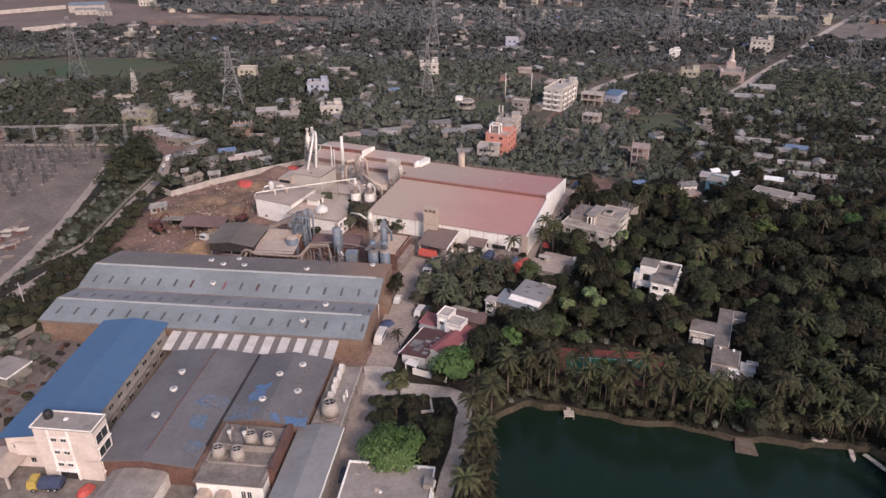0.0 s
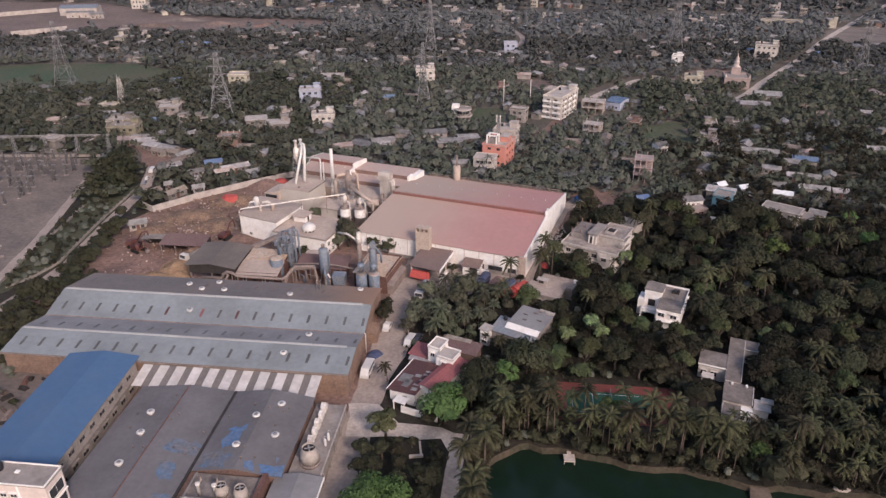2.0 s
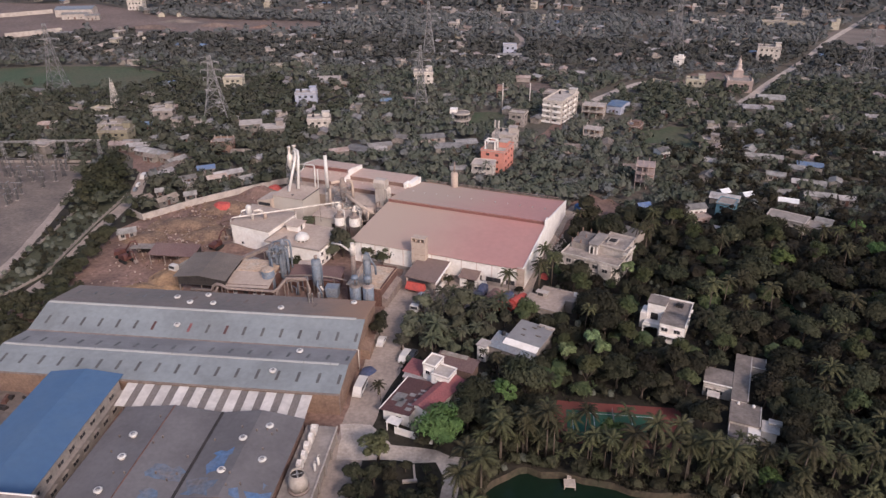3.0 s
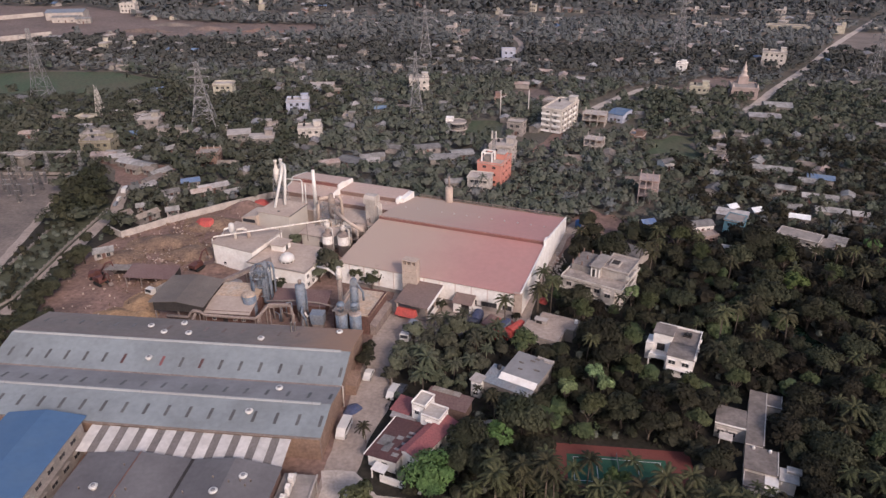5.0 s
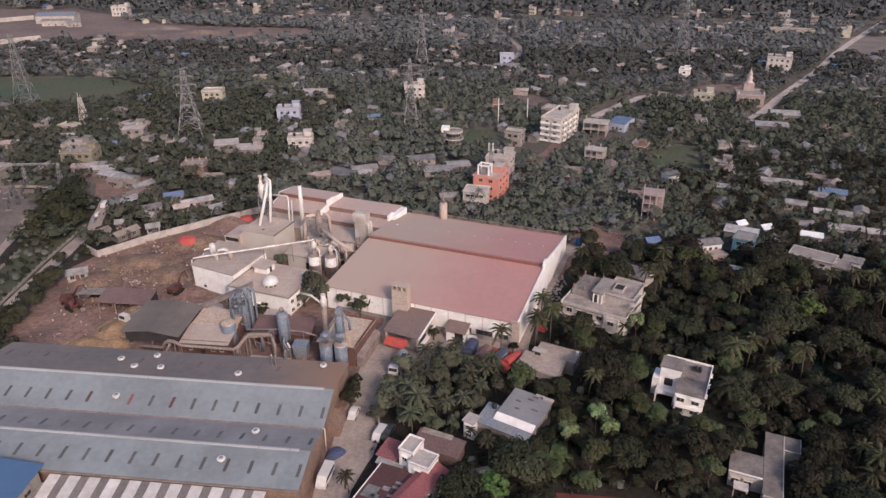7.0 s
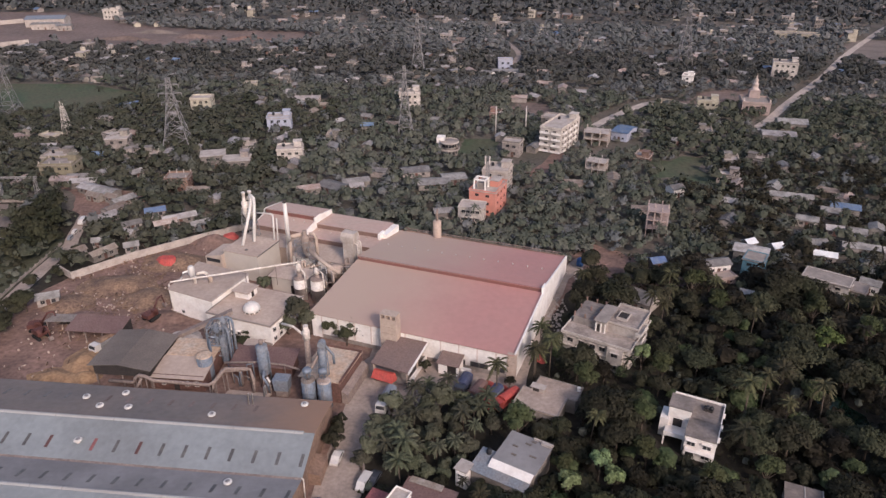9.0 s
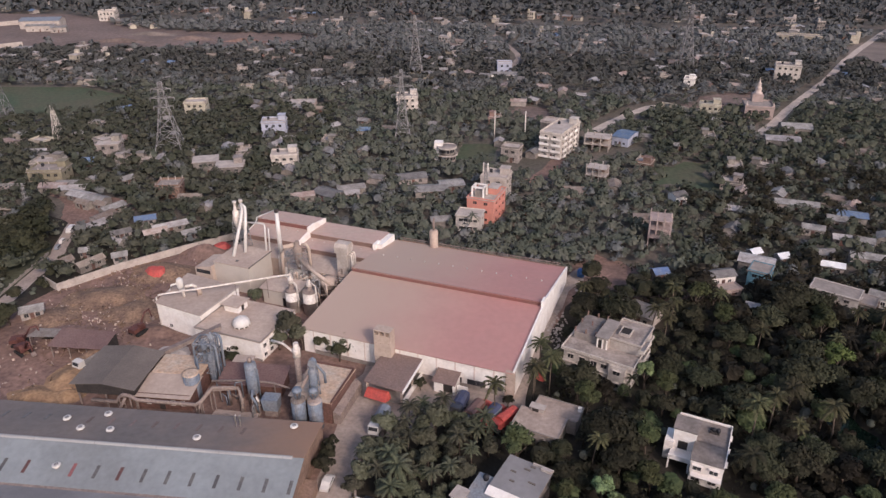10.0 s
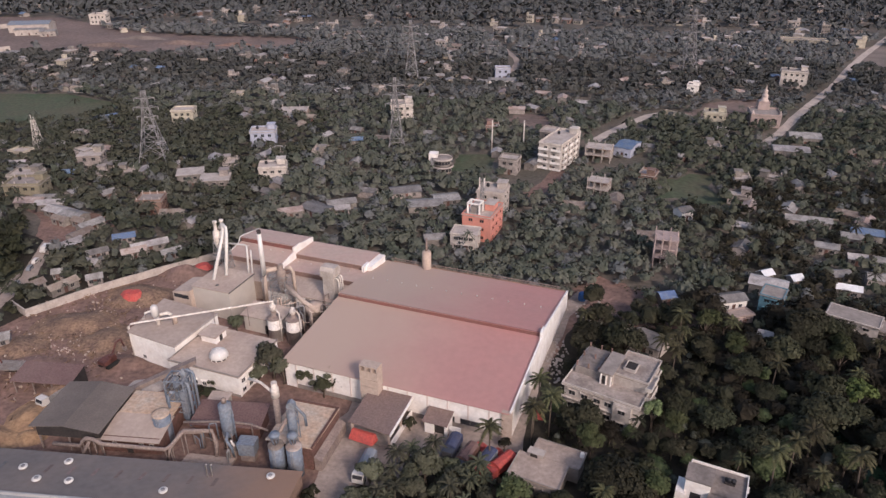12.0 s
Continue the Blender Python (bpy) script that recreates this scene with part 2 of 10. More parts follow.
STEEL_GREY = mat("grey lattice steel", (0.3, 0.29, 0.29), (0.2, 0.19, 0.19), scale=0.5, rough=0.6)
RED_PAINT = mat("faded red paint", (0.125, 0.05, 0.042), (0.1, 0.045, 0.04), scale=0.6, rough=0.6)
TARP_RED = mat("red tarpaulin", (0.5, 0.085, 0.07), (0.4, 0.085, 0.072), scale=0.5, rough=0.6)
TARP_BLUE = mat("dark blue tarpaulin", (0.05, 0.065, 0.13), (0.07, 0.075, 0.11), scale=0.5, rough=0.6)
VEHICLE_WHITE = mat("white vehicle paint", (0.66, 0.63, 0.6), (0.55, 0.52, 0.49), rough=0.35, spec=0.5, grain=0.06)
VEHICLE_DARK = mat("dark vehicle paint", (0.05, 0.055, 0.07), rough=0.35, spec=0.5, grain=0.06)
VEHICLE_GREY = mat("grey vehicle paint", (0.24, 0.26, 0.29), rough=0.35, spec=0.5, grain=0.06)
YELLOW_PAINT = mat("yellow vehicle paint", (0.5, 0.36, 0.1), rough=0.45)
RUBBER = mat("black rubber", (0.025, 0.025, 0.025), rough=0.9)
PLASTIC_BLACK = mat("black plastic tank", (0.03, 0.03, 0.035), rough=0.5)
PLASTIC_BLUE = mat("blue plastic tank", (0.06, 0.17, 0.4), rough=0.5)
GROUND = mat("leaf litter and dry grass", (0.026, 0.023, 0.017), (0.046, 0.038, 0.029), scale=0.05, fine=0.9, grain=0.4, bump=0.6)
DIRT = mat("reddish brown dirt", (0.255, 0.16, 0.13), (0.15, 0.098, 0.082), scale=0.11, fine=0.9, grain=0.35, bump=0.8)
CHIPS = mat("wood chip heap", (0.26, 0.17, 0.115), (0.15, 0.098, 0.075), scale=0.3, fine=1.6, grain=0.45, bump=1.0)
STRAW = mat("straw coloured wood waste", (0.38, 0.24, 0.14), (0.24, 0.15, 0.095), scale=0.4, fine=1.6, grain=0.4, bump=1.0)
DUSTY = mat("pale dusty ground", (0.215, 0.172, 0.148), (0.135, 0.112, 0.1), scale=0.06, fine=0.9, grain=0.25, bump=0.4)
ROAD = mat("dusty road", (0.37, 0.3, 0.258), (0.285, 0.23, 0.2), scale=0.12, fine=1.2, grain=0.2)
PAVING = mat("pale concrete paving", (0.54, 0.46, 0.4), (0.38, 0.32, 0.28), scale=0.25, fine=1.5, grain=0.2)
VILLAGE_GROUND = mat("dry trodden village earth", (0.15, 0.125, 0.105), (0.09, 0.082, 0.066), scale=0.04, fine=0.7, grain=0.3, bump=0.5)
GRASS = mat("green field", (0.062, 0.088, 0.05), (0.1, 0.092, 0.06), scale=0.03, fine=0.6, grain=0.3)
VERGE = mat("dry grass verge", (0.085, 0.088, 0.055), (0.062, 0.064, 0.042), scale=0.1, fine=0.8, grain=0.4, bump=0.6)
EARTH = mat("reddish grey bare earth", (0.2, 0.145, 0.125), (0.14, 0.105, 0.092), scale=0.03, fine=0.4, grain=0.3)
BANK = mat("dark earth bank", (0.075, 0.055, 0.04), (0.05, 0.045, 0.03), scale=0.2, fine=1.2, grain=0.35, bump=0.6)
COURT_RED = mat("red court surface", (0.19, 0.055, 0.046), (0.16, 0.056, 0.046), scale=0.15, grain=0.1)
COURT_GREEN = mat("green court surface", (0.026, 0.095, 0.06), (0.03, 0.085, 0.055), scale=0.15, grain=0.1)
LINE = mat("white line paint", (0.7, 0.7, 0.68), grain=0.1)
ORANGE = mat("salmon orange plaster", (0.6, 0.25, 0.195), (0.52, 0.23, 0.185), scale=0.4, grain=0.1)
CYAN = mat("turquoise painted plaster", (0.13, 0.27, 0.33), (0.11, 0.22, 0.27), scale=0.4, grain=0.1)
OLIVE = mat("dull yellowish plaster", (0.25, 0.22, 0.155), (0.18, 0.158, 0.12), scale=0.4, grain=0.1)
LILAC = mat("pale blue painted plaster", (0.42, 0.44, 0.53), (0.33, 0.34, 0.4), scale=0.4, grain=0.1)
TEMPLE = mat("pinkish terracotta plaster", (0.4, 0.31, 0.285), (0.32, 0.25, 0.23), scale=0.4, grain=0.1)
GOLD = mat("cream spire plaster", (0.56, 0.46, 0.42), (0.47, 0.38, 0.34), scale=0.4, grain=0.1)
BARK = mat("grey brown bark", (0.13, 0.1, 0.08), (0.09, 0.07, 0.055), scale=1.0, fine=5.0)
LEAVES = leaf_mat("dark green leaves", (0.03, 0.032, 0.018), (0.046, 0.043, 0.026), 0.45, 0.22, (0.62, 1.35), 0.4)
LEAVES_LANE = leaf_mat("dusty grey brown green leaves", (0.062, 0.066, 0.04), (0.09, 0.088, 0.06), 0.35, 0.2, (0.7, 1.3), 0.35)
# step between mid and far leaves; distance haze is put into the colour
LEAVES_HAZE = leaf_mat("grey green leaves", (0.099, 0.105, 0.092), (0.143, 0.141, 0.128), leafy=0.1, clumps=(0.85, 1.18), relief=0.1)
# brownish trees; the lens falloff at the right edge is darkened in too
LEAVES_BROWN = leaf_mat("dark brownish leaves", (0.022, 0.0195, 0.012), (0.033, 0.028, 0.018), 0.45, 0.22, (0.62, 1.35), 0.4)
LEAVES_GREEN = leaf_mat("deep green leaves", (0.044, 0.056, 0.024), (0.066, 0.072, 0.034), 0.3, 0.22, (0.65, 1.35), 0.4)
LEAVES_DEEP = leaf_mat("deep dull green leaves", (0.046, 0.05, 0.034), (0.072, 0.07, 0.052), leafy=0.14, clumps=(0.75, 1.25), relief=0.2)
# this green is lifted and the next one paled to hold distance haze
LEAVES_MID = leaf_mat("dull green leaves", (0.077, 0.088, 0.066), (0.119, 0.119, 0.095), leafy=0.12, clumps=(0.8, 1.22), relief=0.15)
LEAVES_HAZE_FAR = leaf_mat("haze paled leaves", (0.110, 0.118, 0.116), (0.161, 0.161, 0.156), leafy=0.1, clumps=(0.85, 1.18), relief=0.1)
LEAVES_BRIGHT = leaf_mat("fresh green leaves", (0.085, 0.135, 0.044), (0.105, 0.15, 0.054), vary=0.12, leafy=0.2, relief=0.3)
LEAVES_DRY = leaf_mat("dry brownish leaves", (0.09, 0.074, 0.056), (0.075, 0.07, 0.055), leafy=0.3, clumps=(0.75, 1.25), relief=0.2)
LEAVES_PALM = leaf_mat("palm leaves", (0.043, 0.044, 0.022), (0.07, 0.065, 0.035), leafy=0.3, relief=0.2)
BLOSSOM = leaf_mat("pale blossom leaves", (0.17, 0.21, 0.1), (0.13, 0.17, 0.07), vary=0.1)
WATER = mat("dark green pond water", (0.007, 0.018, 0.011), (0.01, 0.021, 0.014), scale=0.02, fine=0.5, rough=0.16, spec=0.25, bump=0.02, grain=0.1)


# ---- builders ----
class Geo:
    """Collects vertices and faces of one mesh."""

    def __init__(self):
        self.v, self.f, self.s = [], [], []

    def add(self, verts, faces, smooth=False):
        k = len(self.v)
        self.v += [tuple(p) for p in verts]
        self.f += [tuple(i + k for i in q) for q in faces]
        self.s += [smooth] * len(faces)
        return self

    def box(self, x0, x1, y0, y1, z0, z1):
        return self.prism([(x0, y0), (x1, y0), (x1, y1), (x0, y1)], z0, z1)

    def prism(self, pts, z0, z1, top=None):
        n = len(pts)
        top = top or pts
        v = [(x, y, z0) for x, y in pts] + [(x, y, z1) for x, y in top]
        f = [tuple(range(n - 1, -1, -1)), tuple(range(n, 2 * n))] + [(i, (i + 1) % n, n + (i + 1) % n, n + i) for i in range(n)]
        return self.add(v, f)

    def run_x(self, prof, x0, x1):
        """A profile of (y, z), anticlockwise seen from +x, pulled from x0 to x1."""
        n = len(prof)
        v = [(x0, y, z) for y, z in prof] + [(x1, y, z) for y, z in prof]
        f = [tuple(range(n - 1, -1, -1)), tuple(range(n, 2 * n))] + [(i, (i + 1) % n, n + (i + 1) % n, n + i) for i in range(n)]
        return self.add(v, f)

    def run_y(self, prof, y0, y1):
        """A profile of (x, z), clockwise seen from +y, pulled from y0 to y1."""
        n = len(prof)
        v = [(x, y0, z) for x, z in prof] + [(x, y1, z) for x, z in prof]
        f = [tuple(range(n)), tuple(range(2 * n - 1, n - 1, -1))] + [(n + i, n + (i + 1) % n, (i + 1) % n, i) for i in range(n)]
        return self.add(v, f)

    def lathe(self, cx, cy, prof, n=16):
        """Rings of (radius, z) round an upright axis, closed at both ends."""
        v, f = [], []
        for r, z in prof:
            v += [(cx + r * math.cos(2 * math.pi * i / n), cy + r * math.sin(2 * math.pi * i / n), z) for i in range(n)]
        for k in range(len(prof) - 1):
            f += [(k * n + i, k * n + (i + 1) % n, (k + 1) * n + (i + 1) % n, (k + 1) * n + i) for i in range(n)]
        self.add(v, f, True)
        k = len(self.v) - len(v)
        self.f += [tuple(k + i for i in range(n - 1, -1, -1)), tuple(k + len(v) - n + i for i in range(n))]
        self.s += [False, False]
        return self

    def tube(self, pts, r, n=8, r1=None):
        """A round pipe along points."""
        pts = [Vector(p) for p in pts]
        v, f = [], []
        for i, p in enumerate(pts):
            d = (pts[min(i + 1, len(pts) - 1)] - pts[max(i - 1, 0)]).normalized()
            a = d.cross(Vector((0, 0, 1)) if abs(d.z) < 0.9 else Vector((1, 0, 0))).normalized()
            b = d.cross(a)
            rr = r + ((r if r1 is None else r1) - r) * i / (len(pts) - 1)
            v += [p + rr * (math.cos(2 * math.pi * k / n) * a + math.sin(2 * math.pi * k / n) * b) for k in range(n)]
        for i in range(len(pts) - 1):
            f += [(i * n + k, i * n + (k + 1) % n, (i + 1) * n + (k + 1) % n, (i + 1) * n + k) for k in range(n)]
        f += [tuple(range(n - 1, -1, -1)), tuple(len(v) - n + k for k in range(n))]
        return self.add(v, f, True)

    def mesh(self, name, material):
        me = bpy.data.meshes.new(name)
        me.from_pydata(self.v, [], self.f)
        me.polygons.foreach_set("use_smooth", self.s)
        me.materials.append(material)
        me.update()
        return me


def thing(name, m, label, category, group="", kind=""):
    ob = new(name)
    ob.empty_display_size = 0.5
    ob.matrix_world = m
    return tagged(ob, label, category, group, kind)


def part(name, geo, material, parent, label="", m=None):
    ob = new(name, geo if isinstance(geo, bpy.types.Mesh) else geo.mesh(name, material))
    ob.parent = parent
    if m is not None:
        ob.matrix_local = m
    return tagged(ob, label)


def solid(name, geo, material, label, category="", kind="", m=None):
    """A thing, or a piece of the setting, of one mesh."""
    ob = new(name, geo.mesh(name, material))
    if m is not None:
        ob.matrix_world = m
    return tagged(ob, label, category, "", kind)


def gable_x(g, x0, x1, y0, y1, z0, z1, t=0.12, over=0.4, ridge=0.5):
    """A roof sheet of two slopes with its ridge along x."""
    ym = y0 + (y1 - y0) * ridge
    k = (z1 - z0) / max(ym - y0, 0.01)
    k2 = (z1 - z0) / max(y1 - ym, 0.01)
    prof = [(y0 - over, z0 - k * over), (ym, z1), (y1 + over, z0 - k2 * over)]
    return g.run_x([(y, z) for y, z in prof] + [(y, z + t) for y, z in reversed(prof)], x0 - over, x1 + over)


def gable_body(g, x0, x1, y0, y1, z0, z1):
    return g.run_x([(y0, 0), (y1, 0), (y1, z0), ((y0 + y1) / 2, z1), (y0, z0)], x0, x1)


WIN_CACHE = {}


def window_on(parent, m, w, h, material, shade=True):
    """A window whose meshes are shared with all of its size and colour."""
    key = (round(w, 1), round(h, 1), material.name, shade)
    if key not in WIN_CACHE:
        w, h = key[0], key[1]
        g = Geo()
        g.box(-w / 2 - 0.08, -w / 2, -0.07, 0.02, 0, h).box(w / 2, w / 2 + 0.08, -0.07, 0.02, 0, h)
        g.box(-w / 2 - 0.12, w / 2 + 0.12, -0.12, 0.02, -0.08, 0).box(-0.03, 0.03, -0.05, 0.02, 0, h)
        if shade:
            g.box(-w / 2 - 0.25, w / 2 + 0.25, -0.5, 0.02, h + 0.05, h + 0.14)
        else:
            g.box(-w / 2 - 0.08, w / 2 + 0.08, -0.07, 0.02, h, h + 0.08)
        WIN_CACHE[key] = (g.mesh("window", material), Geo().box(-w / 2, w / 2, -0.03, 0.01, 0, h).mesh("pane", GLASS))
    a, b = WIN_CACHE[key]
    ob = part("window", a, None, parent, "", m)
    part("pane", b, None, ob)
    return ob


def windows_row(parent, face, w, d, z, count, ww, wh, material, shade=True, margin=1.0):
    """A row of windows on one face (s, n, e, w) of a box w by d centred on the origin."""
    length = (w if face in "sn" else d) - 2 * margin
    for i in range(count):
        u = -length / 2 + length * (i + 0.5) / count
        m = {"s": pose(u, -d / 2, z, 0, 0, 0), "n": pose(u, d / 2, z, 0, 0, 180), "e": pose(w / 2, u, z, 0, 0, 90), "w": pose(-w / 2, u, z, 0, 0, -90)}[face]
        window_on(parent, m, ww, wh, material, shade)


def parapet(g, w, d, z, h=0.8, t=0.18):
    g.box(-w / 2, w / 2, -d / 2, -d / 2 + t, z, z + h).box(-w / 2, w / 2, d / 2 - t, d / 2, z, z + h)
    return g.box(-w / 2, -w / 2 + t, -d / 2 + t, d / 2 - t, z, z + h).box(w / 2 - t, w / 2, -d / 2 + t, d / 2 - t, z, z + h)


def flat_house(name, x, y, w, d, h, rz, wall, label, floors=2, roof=None, stair=True, tank=True, rods=0, group="", wins=None, category="house", para=0.7):
    """A plastered house with a flat concrete roof, parapet, windows on its floors, stair head and water tank."""
    roof = roof or CONCRETE
    ob = thing(name, pose(x, y, 0, 0, 0, rz), label, category, group)
    part("wall", Geo().box(-w / 2, w / 2, -d / 2, d / 2, 0, h), wall, ob)
    part("roof", Geo().box(-w / 2 - 0.35, w / 2 + 0.35, -d / 2 - 0.35, d / 2 + 0.35, h, h + 0.18), roof, ob)
    if para:
        part("parapet", parapet(Geo(), w + 0.2, d + 0.2, h + 0.18, para), wall, ob)
    fh = h / floors
    ns = wins or max(2, int(w / 3.2))
    ne = max(1, int(d / 3.6))
    for k in range(floors):
        z = k * fh + fh * 0.36
        for face, c in (("s", ns), ("e", ne), ("w", ne)):
            windows_row(ob, face, w, d, z, c, 1.3, fh * 0.4, wall)
    part("door", Geo().box(-0.55 + w * 0.1, 0.55 + w * 0.1, -d / 2 - 0.06, -d / 2 + 0.02, 0, 2.1), MAROON_WALL, ob)
    if stair:
        sw, sd = min(3.2, w * 0.4), min(3.4, d * 0.45)
        g = Geo().box(w / 2 - sw - 0.4, w / 2 - 0.4, d / 2 - sd - 0.4, d / 2 - 0.4, h + 0.18, h + 2.4)
        g.box(w / 2 - sw - 0.7, w / 2 - 0.1, d / 2 - sd - 0.7, d / 2 - 0.1, h + 2.4, h + 2.55)
        part("stair_head", g, wall, ob)
    if tank:
        part("water_tank", Geo().lathe(-w / 4, d / 5, [(0.55, h + 0.2), (0.6, h + 0.9), (0.55, h + 1.3), (0.2, h + 1.5)], 10), PLASTIC_BLACK, ob, "black plastic water tank")
    for i in range(rods):
        px = -w / 2 + 0.3 + (w - 0.6) * (i % 4) / 3
        py = -d / 2 + 0.3 + (d - 0.6) * (i // 4)
        part("column_stub", Geo().box(px - 0.15, px + 0.15, py - 0.15, py + 0.15, h + 0.18, h + 1.6), CONCRETE_PALE, ob)
    return ob


def tin_house(x, y, w, d, h, rz, wall, roof, label, group="", over=0.4, rise=0.9):
    """A low house under a gable of tin sheets."""
    ob = thing("house", pose(x, y, 0, 0, 0, rz), label, "house", group)
    part("wall", gable_body(Geo(), -w / 2, w / 2, -d / 2, d / 2, h, h + rise), wall, ob)
    part("roof", gable_x(Geo(), -w / 2, w / 2, -d / 2, d / 2, h + 0.03, h + rise + 0.03, 0.06, over), roof, ob)
    part("door", Geo().box(-0.5, 0.5, -d / 2 - 0.05, -d / 2 + 0.02, 0, 2.0), MAROON_WALL, ob)
    for u in (-w / 4, w / 4):
        window_on(ob, pose(u, -d / 2, 0.9), 1.0, 1.0, wall, False)
    return ob


def lattice(g, x, y, z0, z1, r0, r1, levels, bar=0.09, flare=1.0):
    """A braced steel tower on four legs."""
    rings = []
    for k in range(levels + 1):
        t = k / levels
        z = z0 + (z1 - z0) * (1 - (1 - t) ** 1.3)
        r = r1 + (r0 - r1) * (1 - (z - z0) / (z1 - z0)) ** flare
        rings.append([(x + sx * r, y + sy * r, z) for sx, sy in ((-1, -1), (1, -1), (1, 1), (-1, 1))])
    for a, b in zip(rings, rings[1:]):
        for i in range(4):
            j = (i + 1) % 4
            g.tube([a[i], b[i]], bar, 4)
            g.tube([a[i], b[j]], bar * 0.6, 4)
            g.tube([a[j], b[i]], bar * 0.6, 4)
            g.tube([b[i], b[j]], bar * 0.6, 4)
    return g


# ---- ground ----
POND = [(2.0, 88), (1.7, 110), (3.2, 115), (8, 118.8), (18, 117.3), (29, 115.2), (41, 115.0), (51, 112.3), (63, 111.6), (78, 111.4), (83, 106), (79, 98), (74, 88), (60, 79), (30, 76), (8, 79)]


def ring(points, step=3.0, jitter=0.5, seed=1):
    """A closed outline cut into short pieces with an uneven edge."""
    rnd = random.Random(seed)
    out = []
    for (ax, ay), (bx, by) in zip(points, points[1:] + points[:1]):
        n = max(1, int(math.hypot(bx - ax, by - ay) / step))
        for i in range(n):
            t = i / n
            out.append((ax + (bx - ax) * t + rnd.uniform(-jitter, jitter), ay + (by - ay) * t + rnd.uniform(-jitter, jitter)))
    return out


def flat_sheet(name, outlines, z, material, label, kind="structure"):
    """A sheet with outlines: the first its edge, further ones holes."""
    bm = bmesh.new()
    edges = []
    for pts in outlines:
        vs = [bm.verts.new((x, y, z)) for x, y in pts]
        edges += [bm.edges.new((vs[i], vs[(i + 1) % len(vs)])) for i in range(len(vs))]
    bmesh.ops.triangle_fill(bm, use_beauty=True, edges=edges)
    for f in bm.faces:
        if f.normal.z < 0:
            f.normal_flip()
    me = bpy.data.meshes.new(name)
    bm.to_mesh(me)
    bm.free()
    me.materials.append(material)
    return tagged(new(name, me), label, "", "", kind)


def patch(name, points, z, material, label, jitter=0.6, step=3.0, thick=0.03, seed=3):
    pts = ring(points, step, jitter, seed)
    return flat_sheet(name, [pts], z, material, label)


def strip(name, line, width, z, material, label, jitter=0.25):
    """A road along a line of points."""
    rnd = random.Random(len(line) + int(width * 10))
    pts = []
    for (ax, ay), (bx, by) in zip(line, line[1:]):
        n = max(1, int(math.hypot(bx - ax, by - ay) / 4))
        pts += [Vector((ax + (bx - ax) * i / n, ay + (by - ay) * i / n)) for i in range(n)]
    pts.append(Vector(line[-1]))
    g = Geo()
    v = []
    for i, p in enumerate(pts):
        d = (pts[min(i + 1, len(pts) - 1)] - pts[max(i - 1, 0)]).normalized()
        s = Vector((-d.y, d.x)) * width / 2
        j = rnd.uniform(-jitter, jitter)
        v += [(p.x + s.x + j, p.y + s.y, z), (p.x - s.x + j, p.y - s.y, z)]
    g.add(v, [(2 * i + 1, 2 * i + 3, 2 * i + 2, 2 * i) for i in range(len(pts) - 1)])
    return solid(name, g, material, label, "", "structure")


POND_RING = ring(POND, 2.5, 0.6, 5)
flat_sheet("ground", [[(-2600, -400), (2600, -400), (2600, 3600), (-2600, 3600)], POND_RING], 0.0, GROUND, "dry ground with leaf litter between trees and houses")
g = Geo()
cx, cy = sum(p[0] for p in POND_RING) / len(POND_RING), sum(p[1] for p in POND_RING) / len(POND_RING)
low = [(cx + (x - cx) * 0.992, cy + (y - cy) * 0.985) for x, y in POND_RING]
n = len(POND_RING)
g.add([(x, y, 0) for x, y in POND_RING] + [(x, y, -2.2) for x, y in low], [(i, (i + 1) % n, n + (i + 1) % n, n + i) for i in range(n)])
solid("ground_bank", g, BANK, "sloping earth bank round the pond", "", "structure")
flat_sheet("water", [POND_RING], -1.5, WATER, "still dark green pond water")

patch("ground_village", [(-1500, 262), (-300, 270), (-172, 276), (-120, 262), (-60, 264), (20, 250), (120, 246), (400, 250), (1500, 255), (1800, 1700), (-1800, 1700)], 0.012, VILLAGE_GROUND, "dry trodden earth between village houses", 1.5, 12.0)
patch("ground_rubble", [(0.7, 421.4), (8.3, 434.7), (19.4, 431.9), (25.1, 416.6), (14.5, 408.7), (4.0, 409.9)], 0.05, EARTH, "bare brown plot with brick rubble", 1.5)
patch("yard", [(-134, 150), (-112, 130), (-100, 80), (-60, 60), (-20, 60), (-20, 98), (-27, 130), (-22, 150), (-20, 181), (-6, 180), (8, 186), (26, 240), (20, 246), (-60, 262), (-84, 258), (-100, 246), (-122, 226), (-126, 215)], 0.03, DIRT, "brown dirt yard of the factory")
flat_sheet("water_ditch", [ring([(73.0, 197.2), (76.7, 199.4), (79.4, 191.5), (83.0, 182.6), (82.6, 173.0), (76.6, 172.4), (76.0, 179.0), (74.8, 187.8)], 3.0, 0.8, 9)], 0.02, WATER, "dark still water of a ditch among trees")
patch("yard_front", [(-96, 60), (-40, 60), (-40, 86), (-57, 87), (-82, 87.5), (-96, 90)], 0.045, STAINED, "dark grey brown yard in front of the office block")
patch("yard_dusty", [(-300, 120), (-170, 120), (-140, 165), (-147, 195), (-163, 254), (-169, 274), (-300, 268)], 0.03, DUSTY, "pale dusty ground of the electric substation")
patch("road_lane", [(-28.9, 112), (-22.8, 118), (-22.4, 126), (-22.0, 136.5), (-19.8, 146), (-19.4, 152), (-22.6, 164), (-22.4, 171), (-20.5, 179), (-14.5, 181), (-14.5, 190), (-28, 190), (-28.6, 160), (-28.9, 130)], 0.054, ROAD, "dusty concrete lane widening beside the shed", 0.3)
